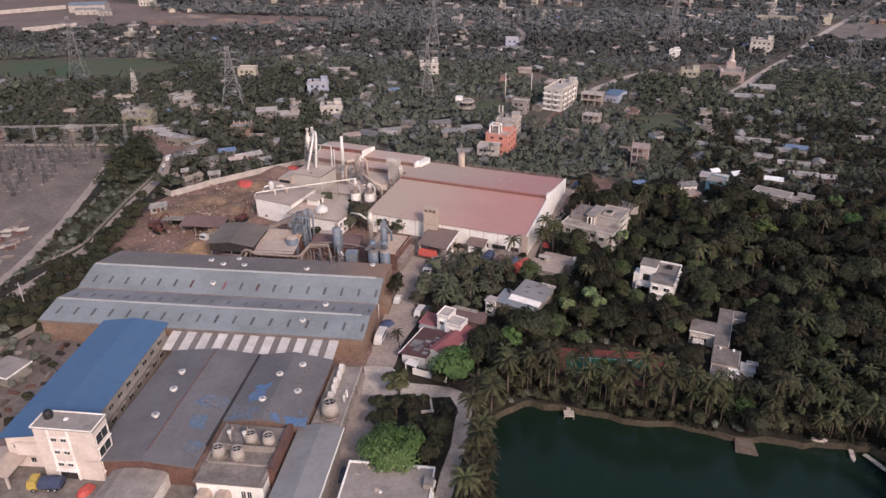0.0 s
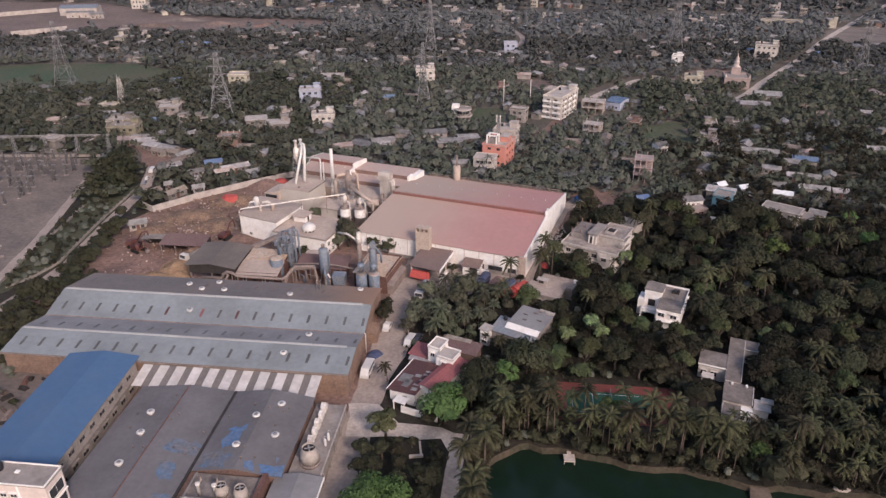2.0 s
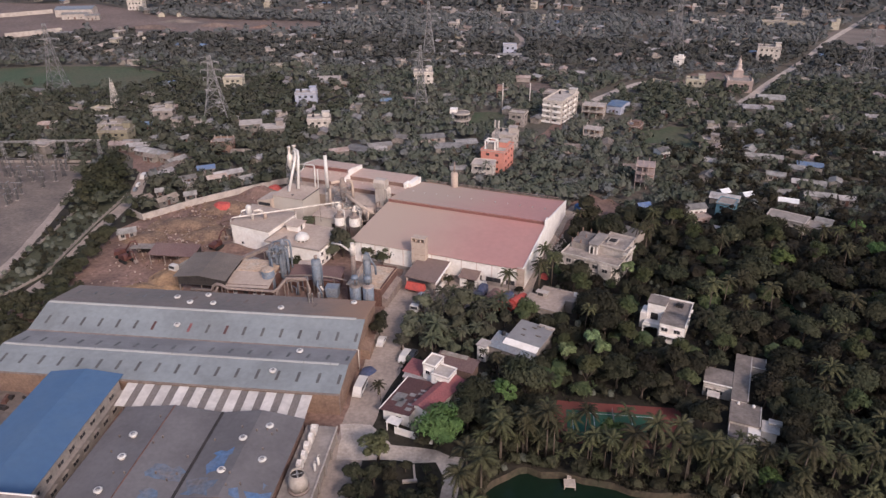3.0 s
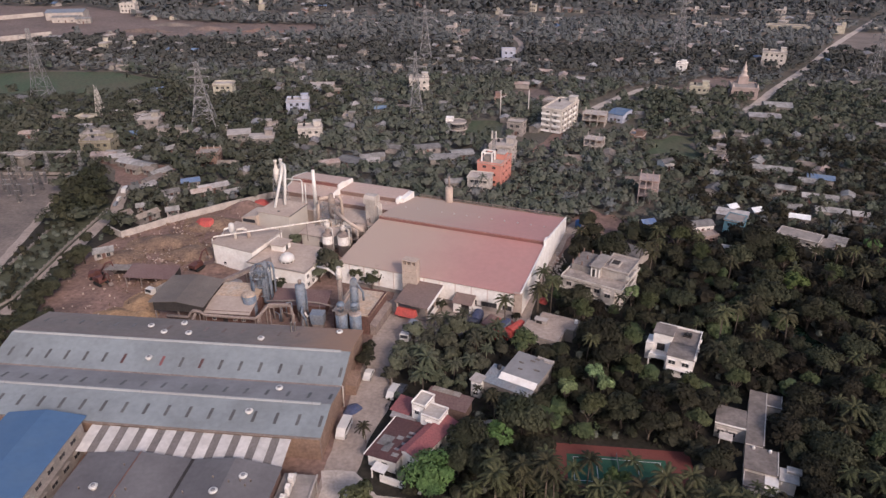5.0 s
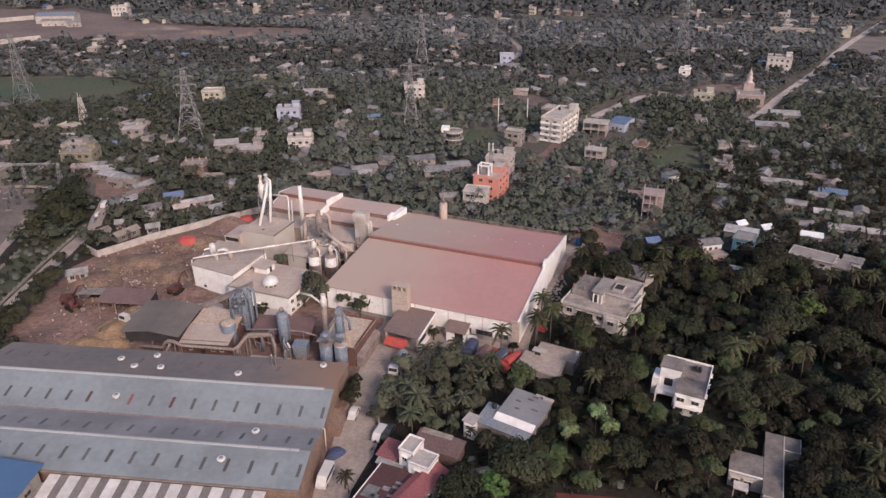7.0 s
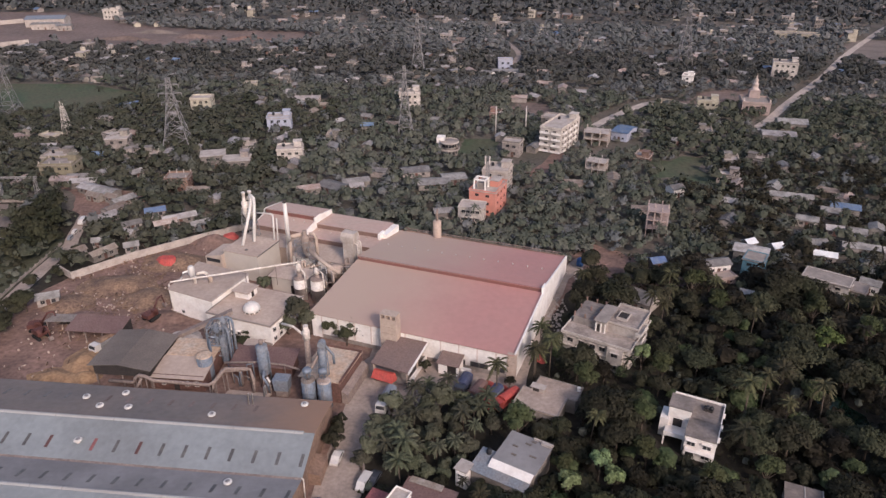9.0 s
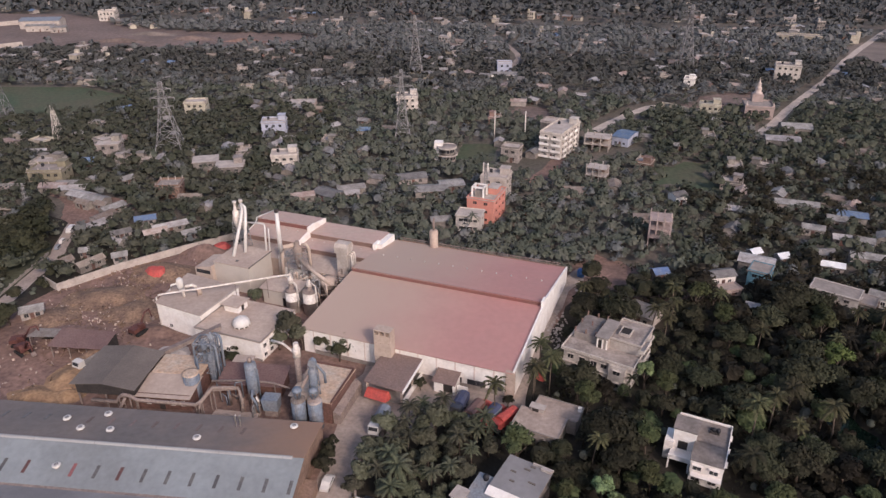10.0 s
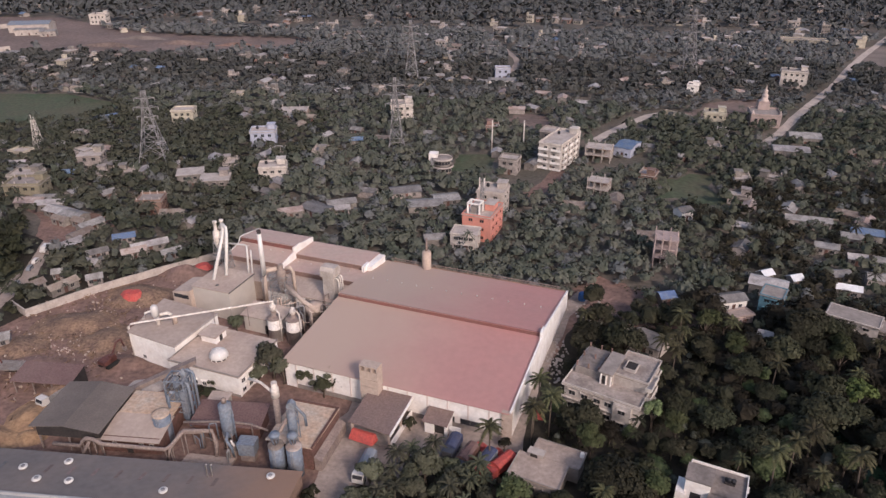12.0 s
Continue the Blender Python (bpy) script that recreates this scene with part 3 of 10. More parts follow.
strip("road_factory", [(-25, 70), (-25.3, 100), (-25.6, 128), (-25.2, 150), (-25.2, 180), (-23, 200)], 6.4, 0.06, ROAD, "dusty concrete road along the shed")
patch("road_yard", [(-28, 170), (-16, 172), (-5, 178), (9, 184), (8, 188), (-24, 197), (-29, 190)], 0.062, ROAD, "dusty concrete forecourt of the red factory")
patch("pavement", [(-29, 127), (-22.9, 128), (-17.1, 122.3), (-8.6, 121.5), (-2.4, 119.5), (-3.0, 115), (-6.0, 114.6), (-8.2, 118), (-15.9, 117.8), (-22.2, 116.6), (-27.4, 116.4)], 0.064, PAVING, "pale concrete paving at the road junction")
strip("pavement_path", [(-4.2, 116), (-4.5, 108.8), (-4.7, 102.4), (-5.6, 95), (-6.8, 86), (-7.5, 74)], 3.2, 0.068, PAVING, "pale concrete footpath beside the pond")
strip("road_side", [(28, 250), (21, 238), (15, 215), (10, 196), (8.5, 184)], 4.5, 0.066, ROAD, "dirt lane beside the red factory")
strip("road_west", [(-134, 140), (-131.5, 158), (-129.0, 172), (-128.4, 182), (-130.6, 200), (-132.8, 218), (-133.8, 232), (-135.2, 244), (-139.5, 256), (-146, 275), (-154, 284)], 4.4, 0.05, ROAD, "dusty road past the substation")
strip("road_track", [(-141, 140), (-142.5, 165), (-147.5, 195), (-155, 225), (-163, 254)], 3.0, 0.058, ROAD, "dusty track along the substation fence")
patch("road_market", [(-150, 270), (-138, 262), (-130, 270), (-128, 284), (-142, 290), (-160, 292), (-168, 290), (-158, 284)], 0.055, DIRT, "brown dirt square by the market sheds")
strip("road_east", [(118, 395), (130, 413), (144, 438), (160, 464), (188, 508), (223, 571), (250, 615), (285, 670), (350, 770), (440, 890)], 4.4, 0.05, PAVING, "pale village road")
strip("road_north", [(40, 388), (48, 402.5), (60.7, 421), (73, 437), (85, 444), (94, 434), (101, 431)], 4.6, 0.05, PAVING, "pale village lane")
strip("road_far", [(-30, 700), (-7, 611), (3, 575), (4.5, 560), (1, 527), (-4, 505)], 4.0, 0.05, ROAD, "pale winding village lane")
patch("ground_brown", [(9, 322), (14, 330), (22, 352), (27, 350), (22, 332), (15, 320)], 0.05, DIRT, "bare brown plot")
patch("ground_behind", [(26, 243), (20, 247), (30, 262), (48, 252), (60, 236), (44, 232), (30, 236)], 0.05, DIRT, "bare brown earth behind the factory", 1.5)
patch("field", [(-330, 395), (-290, 392), (-232, 392), (-205, 412), (-208, 432), (-250, 450), (-300, 446), (-350, 430)], 0.05, GRASS, "green field")
patch("field_east", [(58, 322), (66, 326), (74, 318), (84, 322), (80, 338), (88, 350), (76, 352), (70, 344), (60, 346), (64, 334)], 0.05, GRASS, "green field among trees")
patch("ground_temple", [(98, 432), (112, 440), (130, 452), (146, 468), (138, 478), (116, 470), (100, 456), (92, 444)], 0.045, EARTH, "bare brown ground behind the temple", 1.5)
patch("field_north", [(-20, 345), (-4, 345), (-2, 368), (-18, 366)], 0.05, GRASS, "small green plot")
patch("ground_far", [(-470, 540), (-390, 540), (-330, 556), (-250, 560), (-170, 585), (-140, 610), (-170, 640), (-260, 640), (-330, 660), (-420, 720), (-560, 720)], 0.05, EARTH, "bare brown earth works")
patch("ground_east", [(228, 560), (300, 560), (330, 640), (260, 640), (236, 610)], 0.03, DUSTY, "bare dusty plot beside the road")
patch("verge", [(-138, 160), (-134, 172), (-130.8, 181.8), (-133.2, 200), (-135.4, 218), (-136.4, 232), (-137.6, 244), (-142, 250), (-160, 262), (-158, 246), (-149.5, 228), (-147.4, 213), (-145.4, 195), (-143.6, 182), (-141, 168)], 0.04, VERGE, "dry grass verge between track and road")


# ---- the grey shed with two ridges ----
SX0, SX1 = -111.2, -29.6
PROFILE = [(129.6, 5.9), (138.2, 7.15), (146.4, 5.3), (156.0, 7.75), (169.2, 5.0)]


def shed_z(y):
    for (a, za), (b, zb) in zip(PROFILE, PROFILE[1:]):
        if a <= y <= b:
            return za + (zb - za) * (y - a) / (b - a)
    return PROFILE[0][1]


shed = thing("warehouse", pose(0, 0, 0), "long brown warehouse with a blue grey double ridged sheet roof", "warehouse")
part("wall", Geo().run_x([(130.0, 0), (168.9, 0), (168.9, 4.9)] + [(y, z - 0.15) for y, z in PROFILE[3:0:-1]] + [(130.0, 5.75)], SX0 + 0.3, SX1 - 0.3), BROWN_WALL, shed)
# second slope faces away: its weaker light is put into the darker sheet
for k, (skin, say) in enumerate(((SHED_ROOF, "pale blue grey roof slope"), (SHED_ROOF_DARK, "grey roof slope with its shade in the colour"), (SHED_ROOF, "pale blue grey roof slope"), (SHED_ROOF_DUST, "roof slope brown with dust"))):
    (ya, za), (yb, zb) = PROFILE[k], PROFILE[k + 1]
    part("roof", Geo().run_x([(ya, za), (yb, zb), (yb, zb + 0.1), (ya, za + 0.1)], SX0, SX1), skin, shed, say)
for y, z in (PROFILE[1], PROFILE[3]):
    part("ridge_cap", Geo().run_x([(y - 0.4, z - 0.02), (y + 0.4, z - 0.02), (y + 0.3, z + 0.22), (y + 0.1, z + 0.32), (y - 0.1, z + 0.32), (y - 0.3, z + 0.22)], SX0 + 0.5, SX1 - 2.2), RIDGE, shed, "pale rounded ridge ventilator")
for y0, y1 in ((132.2, 135.0), (140.3, 142.7), (148.8, 151.4), (162.6, 165.0)):
    for i in range(18):
        x = SX1 - 1.0 - i * 4.55
        za, zb = shed_z(y0) + 0.13, shed_z(y1) + 0.13
        skin = SKYLIGHT
        if y0 > 160 and i < 12:
            if i < 3:
                continue
            skin = SKYLIGHT_DUST
        elif y0 == 148.8 and i == 10:
            continue
        elif y0 == 148.8 and i in (7, 9, 11):
            skin = ROSE_ROOF if i == 9 else DEEP_MAROON
        part("roof_light", Geo().add([(x - 0.31, y0, za), (x + 0.31, y0, za), (x + 0.31, y1, zb), (x - 0.31, y1, zb), (x - 0.31, y0, za + 0.05), (x + 0.31, y0, za + 0.05), (x + 0.31, y1, zb + 0.05), (x - 0.31, y1, zb + 0.05)],
             [(3, 2, 1, 0), (4, 5, 6, 7), (0, 1, 5, 4), (1, 2, 6, 5), (2, 3, 7, 6), (3, 0, 4, 7)]), skin, shed, "dark dusty roof light" if i == 0 else "")
part("valley_gutter", Geo().run_x([(146.1, 5.38), (146.7, 5.44), (146.7, 5.5), (146.1, 5.44)], SX0, SX1), STEEL_DUST, shed, "grimy valley gutter")
for y, z in (PROFILE[1], PROFILE[3]):
    for i in range(13):
        x = SX1 - 4.0 - i * 6.1
        part("cap_joint", Geo().run_x([(y - 0.44, z - 0.02), (y + 0.44, z - 0.02), (y + 0.33, z + 0.25), (y + 0.1, z + 0.36), (y - 0.1, z + 0.36), (y - 0.33, z + 0.25)], x, x + 0.12), STEEL_GREY, shed)
part("gutter", Geo().run_x([(129.35, 5.55), (129.6, 5.55), (129.6, 5.8), (129.35, 5.8)], SX0, SX1), STEEL_DUST, shed)
part("corner_trim", Geo().box(SX1 - 0.32, SX1 - 0.26, 129.9, 130.2, 0, 5.7), STEEL_DUST, shed)
part("side_annex", Geo().run_y([(-30.3, 2.2), (-30.3, 3.0), (-27.6, 2.5), (-27.6, 0), (-30.3, 0)], 150.5, 156.0), BROWN_WALL, shed, "small lean-to on the wall")
part("drain_pipe", Geo().tube([(-29.6, 146.4, 5.7), (-29.3, 146.4, 5.5), (-29.3, 146.2, 0.1)], 0.12, 6), PALE_METAL, shed, "pale drain pipe")


def roof_vent(x, y, z, r=0.66):
    ob = thing("roof_ventilator", pose(x, y, z), "white round turbine ventilator on a roof", "ventilator", "roof ventilators")
    part("collar", Geo().lathe(0, 0, [(r * 0.75, -0.25), (r * 0.7, 0.15)], 12), PALE_METAL, ob)
    part("turbine", Geo().lathe(0, 0, [(r * 0.75, 0.15), (r * 1.15, 0.26), (r * 1.25, 0.42), (r * 1.1, 0.56), (r * 0.95, 0.6)], 14), VEHICLE_WHITE, ob)
    part("cap", Geo().lathe(0, 0, [(r * 0.62, 0.56), (r * 0.62, 0.64), (r * 0.1, 0.68)], 14), STEEL_GREY, ob, "dusty grey cap")
    return ob


vent = roof_vent(-66.4, 112.8, 5.9)
for x, y, z in ((-65.5, 106.8, 5.9), (-65.4, 98.4, 5.9), (-44.6, 113.7, 6.3), (-39.3, 109.2, 5.6), (-45.6, 105.3, 6.1), (-40.9, 118.3, 5.7)):
    copy_thing(vent, pose(x, y, z))
for x, y in ((-74.8, 150.5), (-42.2, 143.3), (-45.6, 134.6), (-80.6, 163.3), (-73.5, 166.0), (-75.7, 160.1), (-69.7, 160.3), (-51.8, 159.7), (-34.8, 166.4)):
    copy_thing(vent, pose(x, y, shed_z(y) + 0.15))
for x in (-46.4, -45.5):
    solid("roof_pipe", Geo().tube([(x, 165.5, shed_z(165.5)), (x, 165.5, 8.4), (x + 0.25, 165.4, 8.7)], 0.16, 8), PALE_METAL, "pale bent vent pipe on the shed roof", "pipe")

# striped canopy in front of the shed
canopy = thing("canopy", pose(0, 0, 0), "lean-to canopy of alternating white and brown sheets", "canopy")
x = -76.3
for i in range(21):
    wide = 2.25 if i % 2 == 0 else 1.62
    part("roof_sheet", Geo().run_x([(122.8, 4.3), (129.2, 5.4), (129.2, 5.47), (122.8, 4.37)], x, x + wide - 0.04), CANOPY_WHITE if i % 2 == 0 else BROWN_GREY, canopy, "white sheet" if i % 2 == 0 else "brownish translucent sheet")
    x += wide
for i in range(9):
    x = -74.8 + i * 4.85
    part("post", Geo().box(x - 0.08, x + 0.08, 123.2, 123.36, 0, 4.3), STEEL_DUST, canopy)
part("beam", Geo().box(-76.2, -35.8, 123.1, 123.3, 4.05, 4.27), STEEL_DUST, canopy)

# ---- blue roofed hall and the tall stair block ----
hall = thing("factory_hall", pose(-83.2, 88, 0, 0, 0, 2.4) @ pose(83.2, -88, 0), "pinkish plastered hall with a long blue sheet roof", "hall")
part("wall", Geo().run_y([(-90.4, 0), (-90.4, 7.6), (-83.2, 8.5), (-76.2, 7.6), (-76.2, 0)], 88.3, 128.2), PINKISH, hall)
part("roof", Geo().run_y([(-91.4, 7.55), (-91.4, 7.67), (-83.2, 8.75), (-75.2, 7.67), (-75.2, 7.55), (-83.2, 8.63)], 87.4, 128.9), BLUE_ROOF, hall, "blue painted sheet roof")
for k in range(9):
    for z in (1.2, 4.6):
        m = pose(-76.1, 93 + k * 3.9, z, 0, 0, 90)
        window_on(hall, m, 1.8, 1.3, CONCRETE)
# added grey slab: the east wall's shade is put into its colour
part("side_wall", Geo().box(-76.2, -76.1, 90.7, 128.1, 0, 7.5), CONCRETE, hall, "side wall slab in grey that holds the wall's shade")
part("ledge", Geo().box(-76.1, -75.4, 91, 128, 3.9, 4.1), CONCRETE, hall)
for k in range(3):
    window_on(hall, pose(-88.6 + k * 2.7, 88.3, 4.6), 1.0, 1.3, PINKISH)
    window_on(hall, pose(-88.6 + k * 2.7, 88.3, 1.3), 1.0, 1.5, PINKISH)
part("bay", Geo().box(-88.3, -83.0, 87.6, 88.3, 3.6, 6.5), PINKISH, hall)
tower = thing("stair_block", pose(-76.4, 88.2, 0), "four storey pinkish white office block beside the blue hall", "office block")
part("wall", Geo().box(-5.8, 6, -2.2, 2.4, 0, 12.0), PINKISH, tower)
part("roof", Geo().box(-6.1, 6.3, -2.5, 2.7, 12.0, 12.2), CONCRETE, tower, "flat concrete roof")
part("parapet", parapet(Geo(), 12.2, 5.0, 12.2, 0.22), WHITE, tower)
part("pilaster", Geo().box(-3.2, -2.7, -2.32, -2.2, 0, 12.0).box(0.7, 1.1, -2.32, -2.2, 0, 12.0), WHITE, tower)
for z in (3.1, 6.1, 9.1):
    for u in (-2.1, -0.2):
        window_on(tower, pose(u, -2.2, z), 1.05, 1.1, WHITE)
    window_on(tower, pose(6, 0.1, z - 0.7, 0, 0, 90), 3.6, 2.1, WHITE, False)
for z in (3.0, 5.8, 8.6):
    part("ledge", Geo().box(5.98, 6.35, -2.2, 2.4, z - 0.9, z - 0.75), WHITE, tower)
part("door_frame", Geo().box(-3.0, -2.8, -2.5, -2.2, 0, 2.4).box(1.0, 1.2, -2.5, -2.2, 0, 2.4).box(-3.0, 1.2, -3.0, -2.2, 2.4, 2.55), WHITE, tower)
part("door", Geo().box(-2.7, 0.9, -2.26, -2.19, 0, 2.3), DARK_WALL, tower)
tank = thing("water_tank", pose(-80.6, 88.9, 12.2), "black plastic water tank on a roof", "water tank")
part("tank_body", Geo().lathe(0, 0, [(0.8, 0), (0.85, 0.3), (0.85, 1.2), (0.6, 1.55), (0.3, 1.65)], 14), PLASTIC_BLACK, tank)
part("lid", Geo().lathe(0, 0, [(0.32, 1.6), (0.32, 1.75)], 10), PLASTIC_BLACK, tank)
solid("roof_hatch", Geo().box(-77.3, -76.6, 88.3, 88.9, 12.2, 12.45), WHITE, "white hatch cover on a concrete roof", "hatch")

# ---- low patched roofs ----
low1 = thing("workshop", pose(0, 0, 0), "low workshop with a patched grey gable roof", "workshop")
part("wall", Geo().run_y([(-73.0, 0), (-73.0, 4.6), (-62.3, 5.9), (-52.2, 5.0), (-52.2, 0)], 86.6, 122), MAROON_WALL, low1)
part("roof", Geo().run_y([(-73.3, 4.6), (-73.3, 4.74), (-62.3, 6.1), (-52.2, 5.15), (-52.2, 5.0), (-62.3, 5.95)], 86.0, 122.3), LOW_ROOF, low1, "patched grey roof sheets")
part("ridge_cap", Geo().run_y([(-62.5, 6.05), (-62.3, 6.2), (-62.1, 6.05)], 88.5, 122.3), MAROON_WALL, low1, "dark ridge line")
low2 = thing("workshop", pose(0, 0, 0), "low brick workshop with grey roof and flaking blue paint", "workshop")
part("wall", Geo().run_y([(-52.0, 0), (-52.0, 4.9), (-43.7, 6.2), (-35.4, 4.8), (-35.4, 0)], 99.6, 122), BRICK, low2)
part("roof", Geo().run_y([(-52.2, 5.0), (-52.2, 5.14), (-43.7, 6.45), (-35.0, 4.95), (-35.0, 4.82), (-43.7, 6.3)], 99.0, 122.3), LOW_ROOF, low2, "patched grey roof sheets")
part("valley_gutter", Geo().run_y([(-52.5, 5.05), (-52.5, 5.25), (-51.9, 5.25), (-51.9, 5.05)], 92, 122.3), DARK_WALL, low2, "dark valley gutter")
part("front_wall", Geo().box(-52.2, -51.0, 86.6, 99.6, 0, 4.6), BRICK, low2)


def roof2_z(x):
    return (5.15 + (6.46 - 5.15) * (x + 52.2) / 8.5) if x < -43.7 else (6.46 - (6.46 - 4.96) * (x + 43.7) / 8.7)


def roof1_z(x):
    return (4.75 + 1.36 * (x + 73.3) / 11) if x < -62.3 else (6.11 - 0.95 * (x + 62.3) / 10.1)


rnd = random.Random(4)
for k, (x0, x1, y0, y1) in enumerate(((-39.6, -35.2, 98.9, 101.6), (-50.8, -45.8, 99.6, 103.6), (-37.6, -36.0, 102.8, 104.2), (-58.4, -54.4, 96.4, 100.2), (-59.4, -53.0, 102.4, 105.8), (-56.4, -52.8, 89.6, 92.6), (-48.6, -46.0, 105.0, 111.2), (-42.4, -40.6, 99.6, 101.4))):
    zz = roof1_z if x0 < -52.2 else roof2_z
    pts = ring([(x0, y0), (x1, y0), (x1, y1), (x0, y1)], 1.2, 0.75, 20 + k)
    c = len(pts)
    g = Geo().add([(x, y, zz(x) + 0.02) for x, y in pts] + [(x, y, zz(x) + 0.03) for x, y in pts], [tuple(range(c, 2 * c))] + [(i, (i + 1) % c, c + (i + 1) % c, c + i) for i in range(c)])
    part("painted_patch", g, BLUE_FRESH if k in (0, 6, 7) else BLUE_PAINT, low1 if x0 < -52.2 else low2, "patch of flaking blue paint")
for k in range(26):
    x, y = rnd.uniform(-71, -37), rnd.uniform(101, 120)
    if abs(x + 52) < 1.5:
        continue
    zz = roof1_z(x) if x < -52.2 else roof2_z(x)
    part("roof_stub", Geo().lathe(x, y, [(0.16, zz - 0.1), (0.14, zz + 0.35), (0.2, zz + 0.4), (0.05, zz + 0.5)], 8), STEEL_DUST, low1 if x < -52.2 else low2)

# ---- cooling towers and the plant at the front ----
base = thing("pump_house", pose(0, 0, 0), "white pump house with a flat concrete roof below cooling towers", "pump house")
part("wall", Geo().box(-50.8, -38.2, 83.4, 98.6, 0, 4.7), WHITE, base)
part("roof", Geo().box(-51.1, -38.0, 83.0, 98.8, 4.7, 4.95), STAINED, base)
part("kerb", Geo().box(-50.6, -38.4, 87.9, 88.15, 4.95, 5.35).box(-50.6, -38.4, 91.6, 91.85, 4.95, 6.3).box(-38.6, -38.2, 84, 98.4, 4.95, 5.4).box(-50.7, -50.4, 87.9, 98.4, 4.95, 5.5), CONCRETE, base)
part("brick_wall", Geo().box(-38.2, -37.2, 86.5, 99.0, 0, 6.0), MAROON_WALL, base, "dark brick side wall")
for x in (-49.3, -45.6):
    part("roof_cowl", Geo().run_y([(x - 1.2, 1.2), (x - 1.3, 2.6), (x - 0.8, 3.3), (x + 0.8, 3.3), (x + 1.3, 2.6), (x + 1.2, 1.2)], 81.6, 83.45), DUST_ROOF, base, "rounded duct cowl")
for x in (-42, -40.9):
    window_on(base, pose(x, 83.4, 0.8), 0.8, 2.4, WHITE, False)


CT_SHELL = mat("dusty cream fibreglass", (0.38, 0.33, 0.295), (0.28, 0.24, 0.21), scale=0.5, rough=0.6, grain=0.1)


def cooling_tower(x, y, z, r, h, label):
    ob = thing("cooling_tower", pose(x, y, z), label, "cooling tower", "cooling towers")
    part("basin", Geo().lathe(0, 0, [(r * 1.12, 0), (r * 1.15, h * 0.12), (r * 1.02, h * 0.14)], 24), STEEL_DUST, ob, "dark basin")
    part("shell", Geo().lathe(0, 0, [(r, h * 0.14), (r * 1.04, h * 0.5), (r * 0.97, h * 0.68), (r * 0.82, h * 0.82), (r * 0.76, h * 0.85)], 24), CT_SHELL, ob)
    g = Geo()
    c = 24
    v, f = [], []
    for rr, z0, z1 in ((0.78, 0.83, 1.0), (0.71, 0.83, 1.0)):
        v += [(r * rr * math.cos(2 * math.pi * i / c), r * rr * math.sin(2 * math.pi * i / c), h * zz) for zz in (z0, z1) for i in range(c)]
    for i in range(c):
        j = (i + 1) % c
        f += [(i, j, c + j, c + i), (2 * c + j, 2 * c + i, 3 * c + i, 3 * c + j), (c + i, c + j, 3 * c + j, 3 * c + i)]
    part("fan_ring", g.add(v, f, True), CT_SHELL, ob)
    # shell is closed; a dark disc holds the shade of the fan opening
    part("fan_well", Geo().lathe(0, 0, [(r * 0.7, h * 0.85), (r * 0.7, h * 0.88)], 20), DARK_WALL, ob, "dark disc for the shade in the fan opening")
    for k in range(4):
        a = k * math.pi / 2 + 0.4
        part("fan_blade", Geo().tube([(0, 0, h * 0.93), (r * 0.55 * math.cos(a), r * 0.55 * math.sin(a), h * 0.94)], 0.14, 4), STEEL_GREY, ob)
    part("fan_hub", Geo().lathe(0, 0, [(r * 0.14, h * 0.88), (r * 0.14, h * 0.99)], 10), STEEL_GREY, ob)
    for k in range(6):
        a = k * math.pi / 3
        part("leg", Geo().tube([(r * math.cos(a), r * math.sin(a), 0), (r * 1.02 * math.cos(a), r * 1.02 * math.sin(a), h * 0.3)], 0.07, 5), STEEL_DUST, ob)
    return ob


ct = cooling_tower(-48.7, 89.7, 4.95, 1.25, 2.6, "dusty cream bottle shaped cooling tower on a roof")
copy_thing(ct, pose(-45.0, 89.6, 4.95))
copy_thing(ct, pose(-44.0, 94.0, 4.95))
copy_thing(ct, pose(-40.4, 93.8, 4.95))
strip_house = thing("service_block", pose(0, 0, 0), "narrow flat roofed service block with pipes on top", "service block")
part("wall", Geo().box(-34.8, -28.7, 101.2, 122.6, 0, 2.8), CONCRETE, strip_house)
part("roof", Geo().box(-34.95, -28.5, 101.0, 122.8, 2.8, 3.0), CONCRETE, strip_house)
part("parapet", Geo().box(-28.75, -28.5, 101.0, 122.8, 3.0, 3.35).box(-34.9, -28.75, 101.0, 101.25, 3.0, 3.3), CONCRETE_PALE, strip_house, "white edged parapet")
for y in (103, 107.5, 112, 116.5, 121):
    part("buttress", Geo().box(-28.5, -28.3, y, y + 0.5, 0, 2.9), CONCRETE, strip_house)
cooling_tower(-31.5, 105.6, 3.0, 1.75, 3.9, "large grey white bottle shaped cooling tower")
duct = thing("duct_line", pose(0, 0, 3.0), "line of white box ducts and tanks on a flat roof", "duct")
for k in range(5):
    y = 109.5 + k * 2.5
    part("duct_box", Geo().run_x([(y, 0.2), (y + 1.7, 0.2), (y + 1.9, 1.3), (y + 1.2, 2.2), (y + 0.2, 1.9)], -33.2 + 0.2 * (k % 2), -32.2), PALE_METAL, duct)
    part("duct_pipe", Geo().tube([(-32.6, y + 1.6, 0.6), (-32.6, y + 2.7, 0.6)], 0.35, 8), PALE_METAL, duct)
for x, y in ((-29.6, 112.0), (-29.8, 110.3)):
    tall = thing("filter_vessel", pose(x, y, 3.0), "small white upright filter vessel", "vessel")
    part("vessel_body", Geo().lathe(0, 0, [(0.2, 0), (0.28, 0.3), (0.28, 1.6), (0.12, 1.9)], 10), VEHICLE_WHITE, tall)
    part("pipe", Geo().tube([(0, 0, 1.85), (0, 0, 2.4), (0.4, 0, 2.4)], 0.06, 6), PALE_METAL, tall)
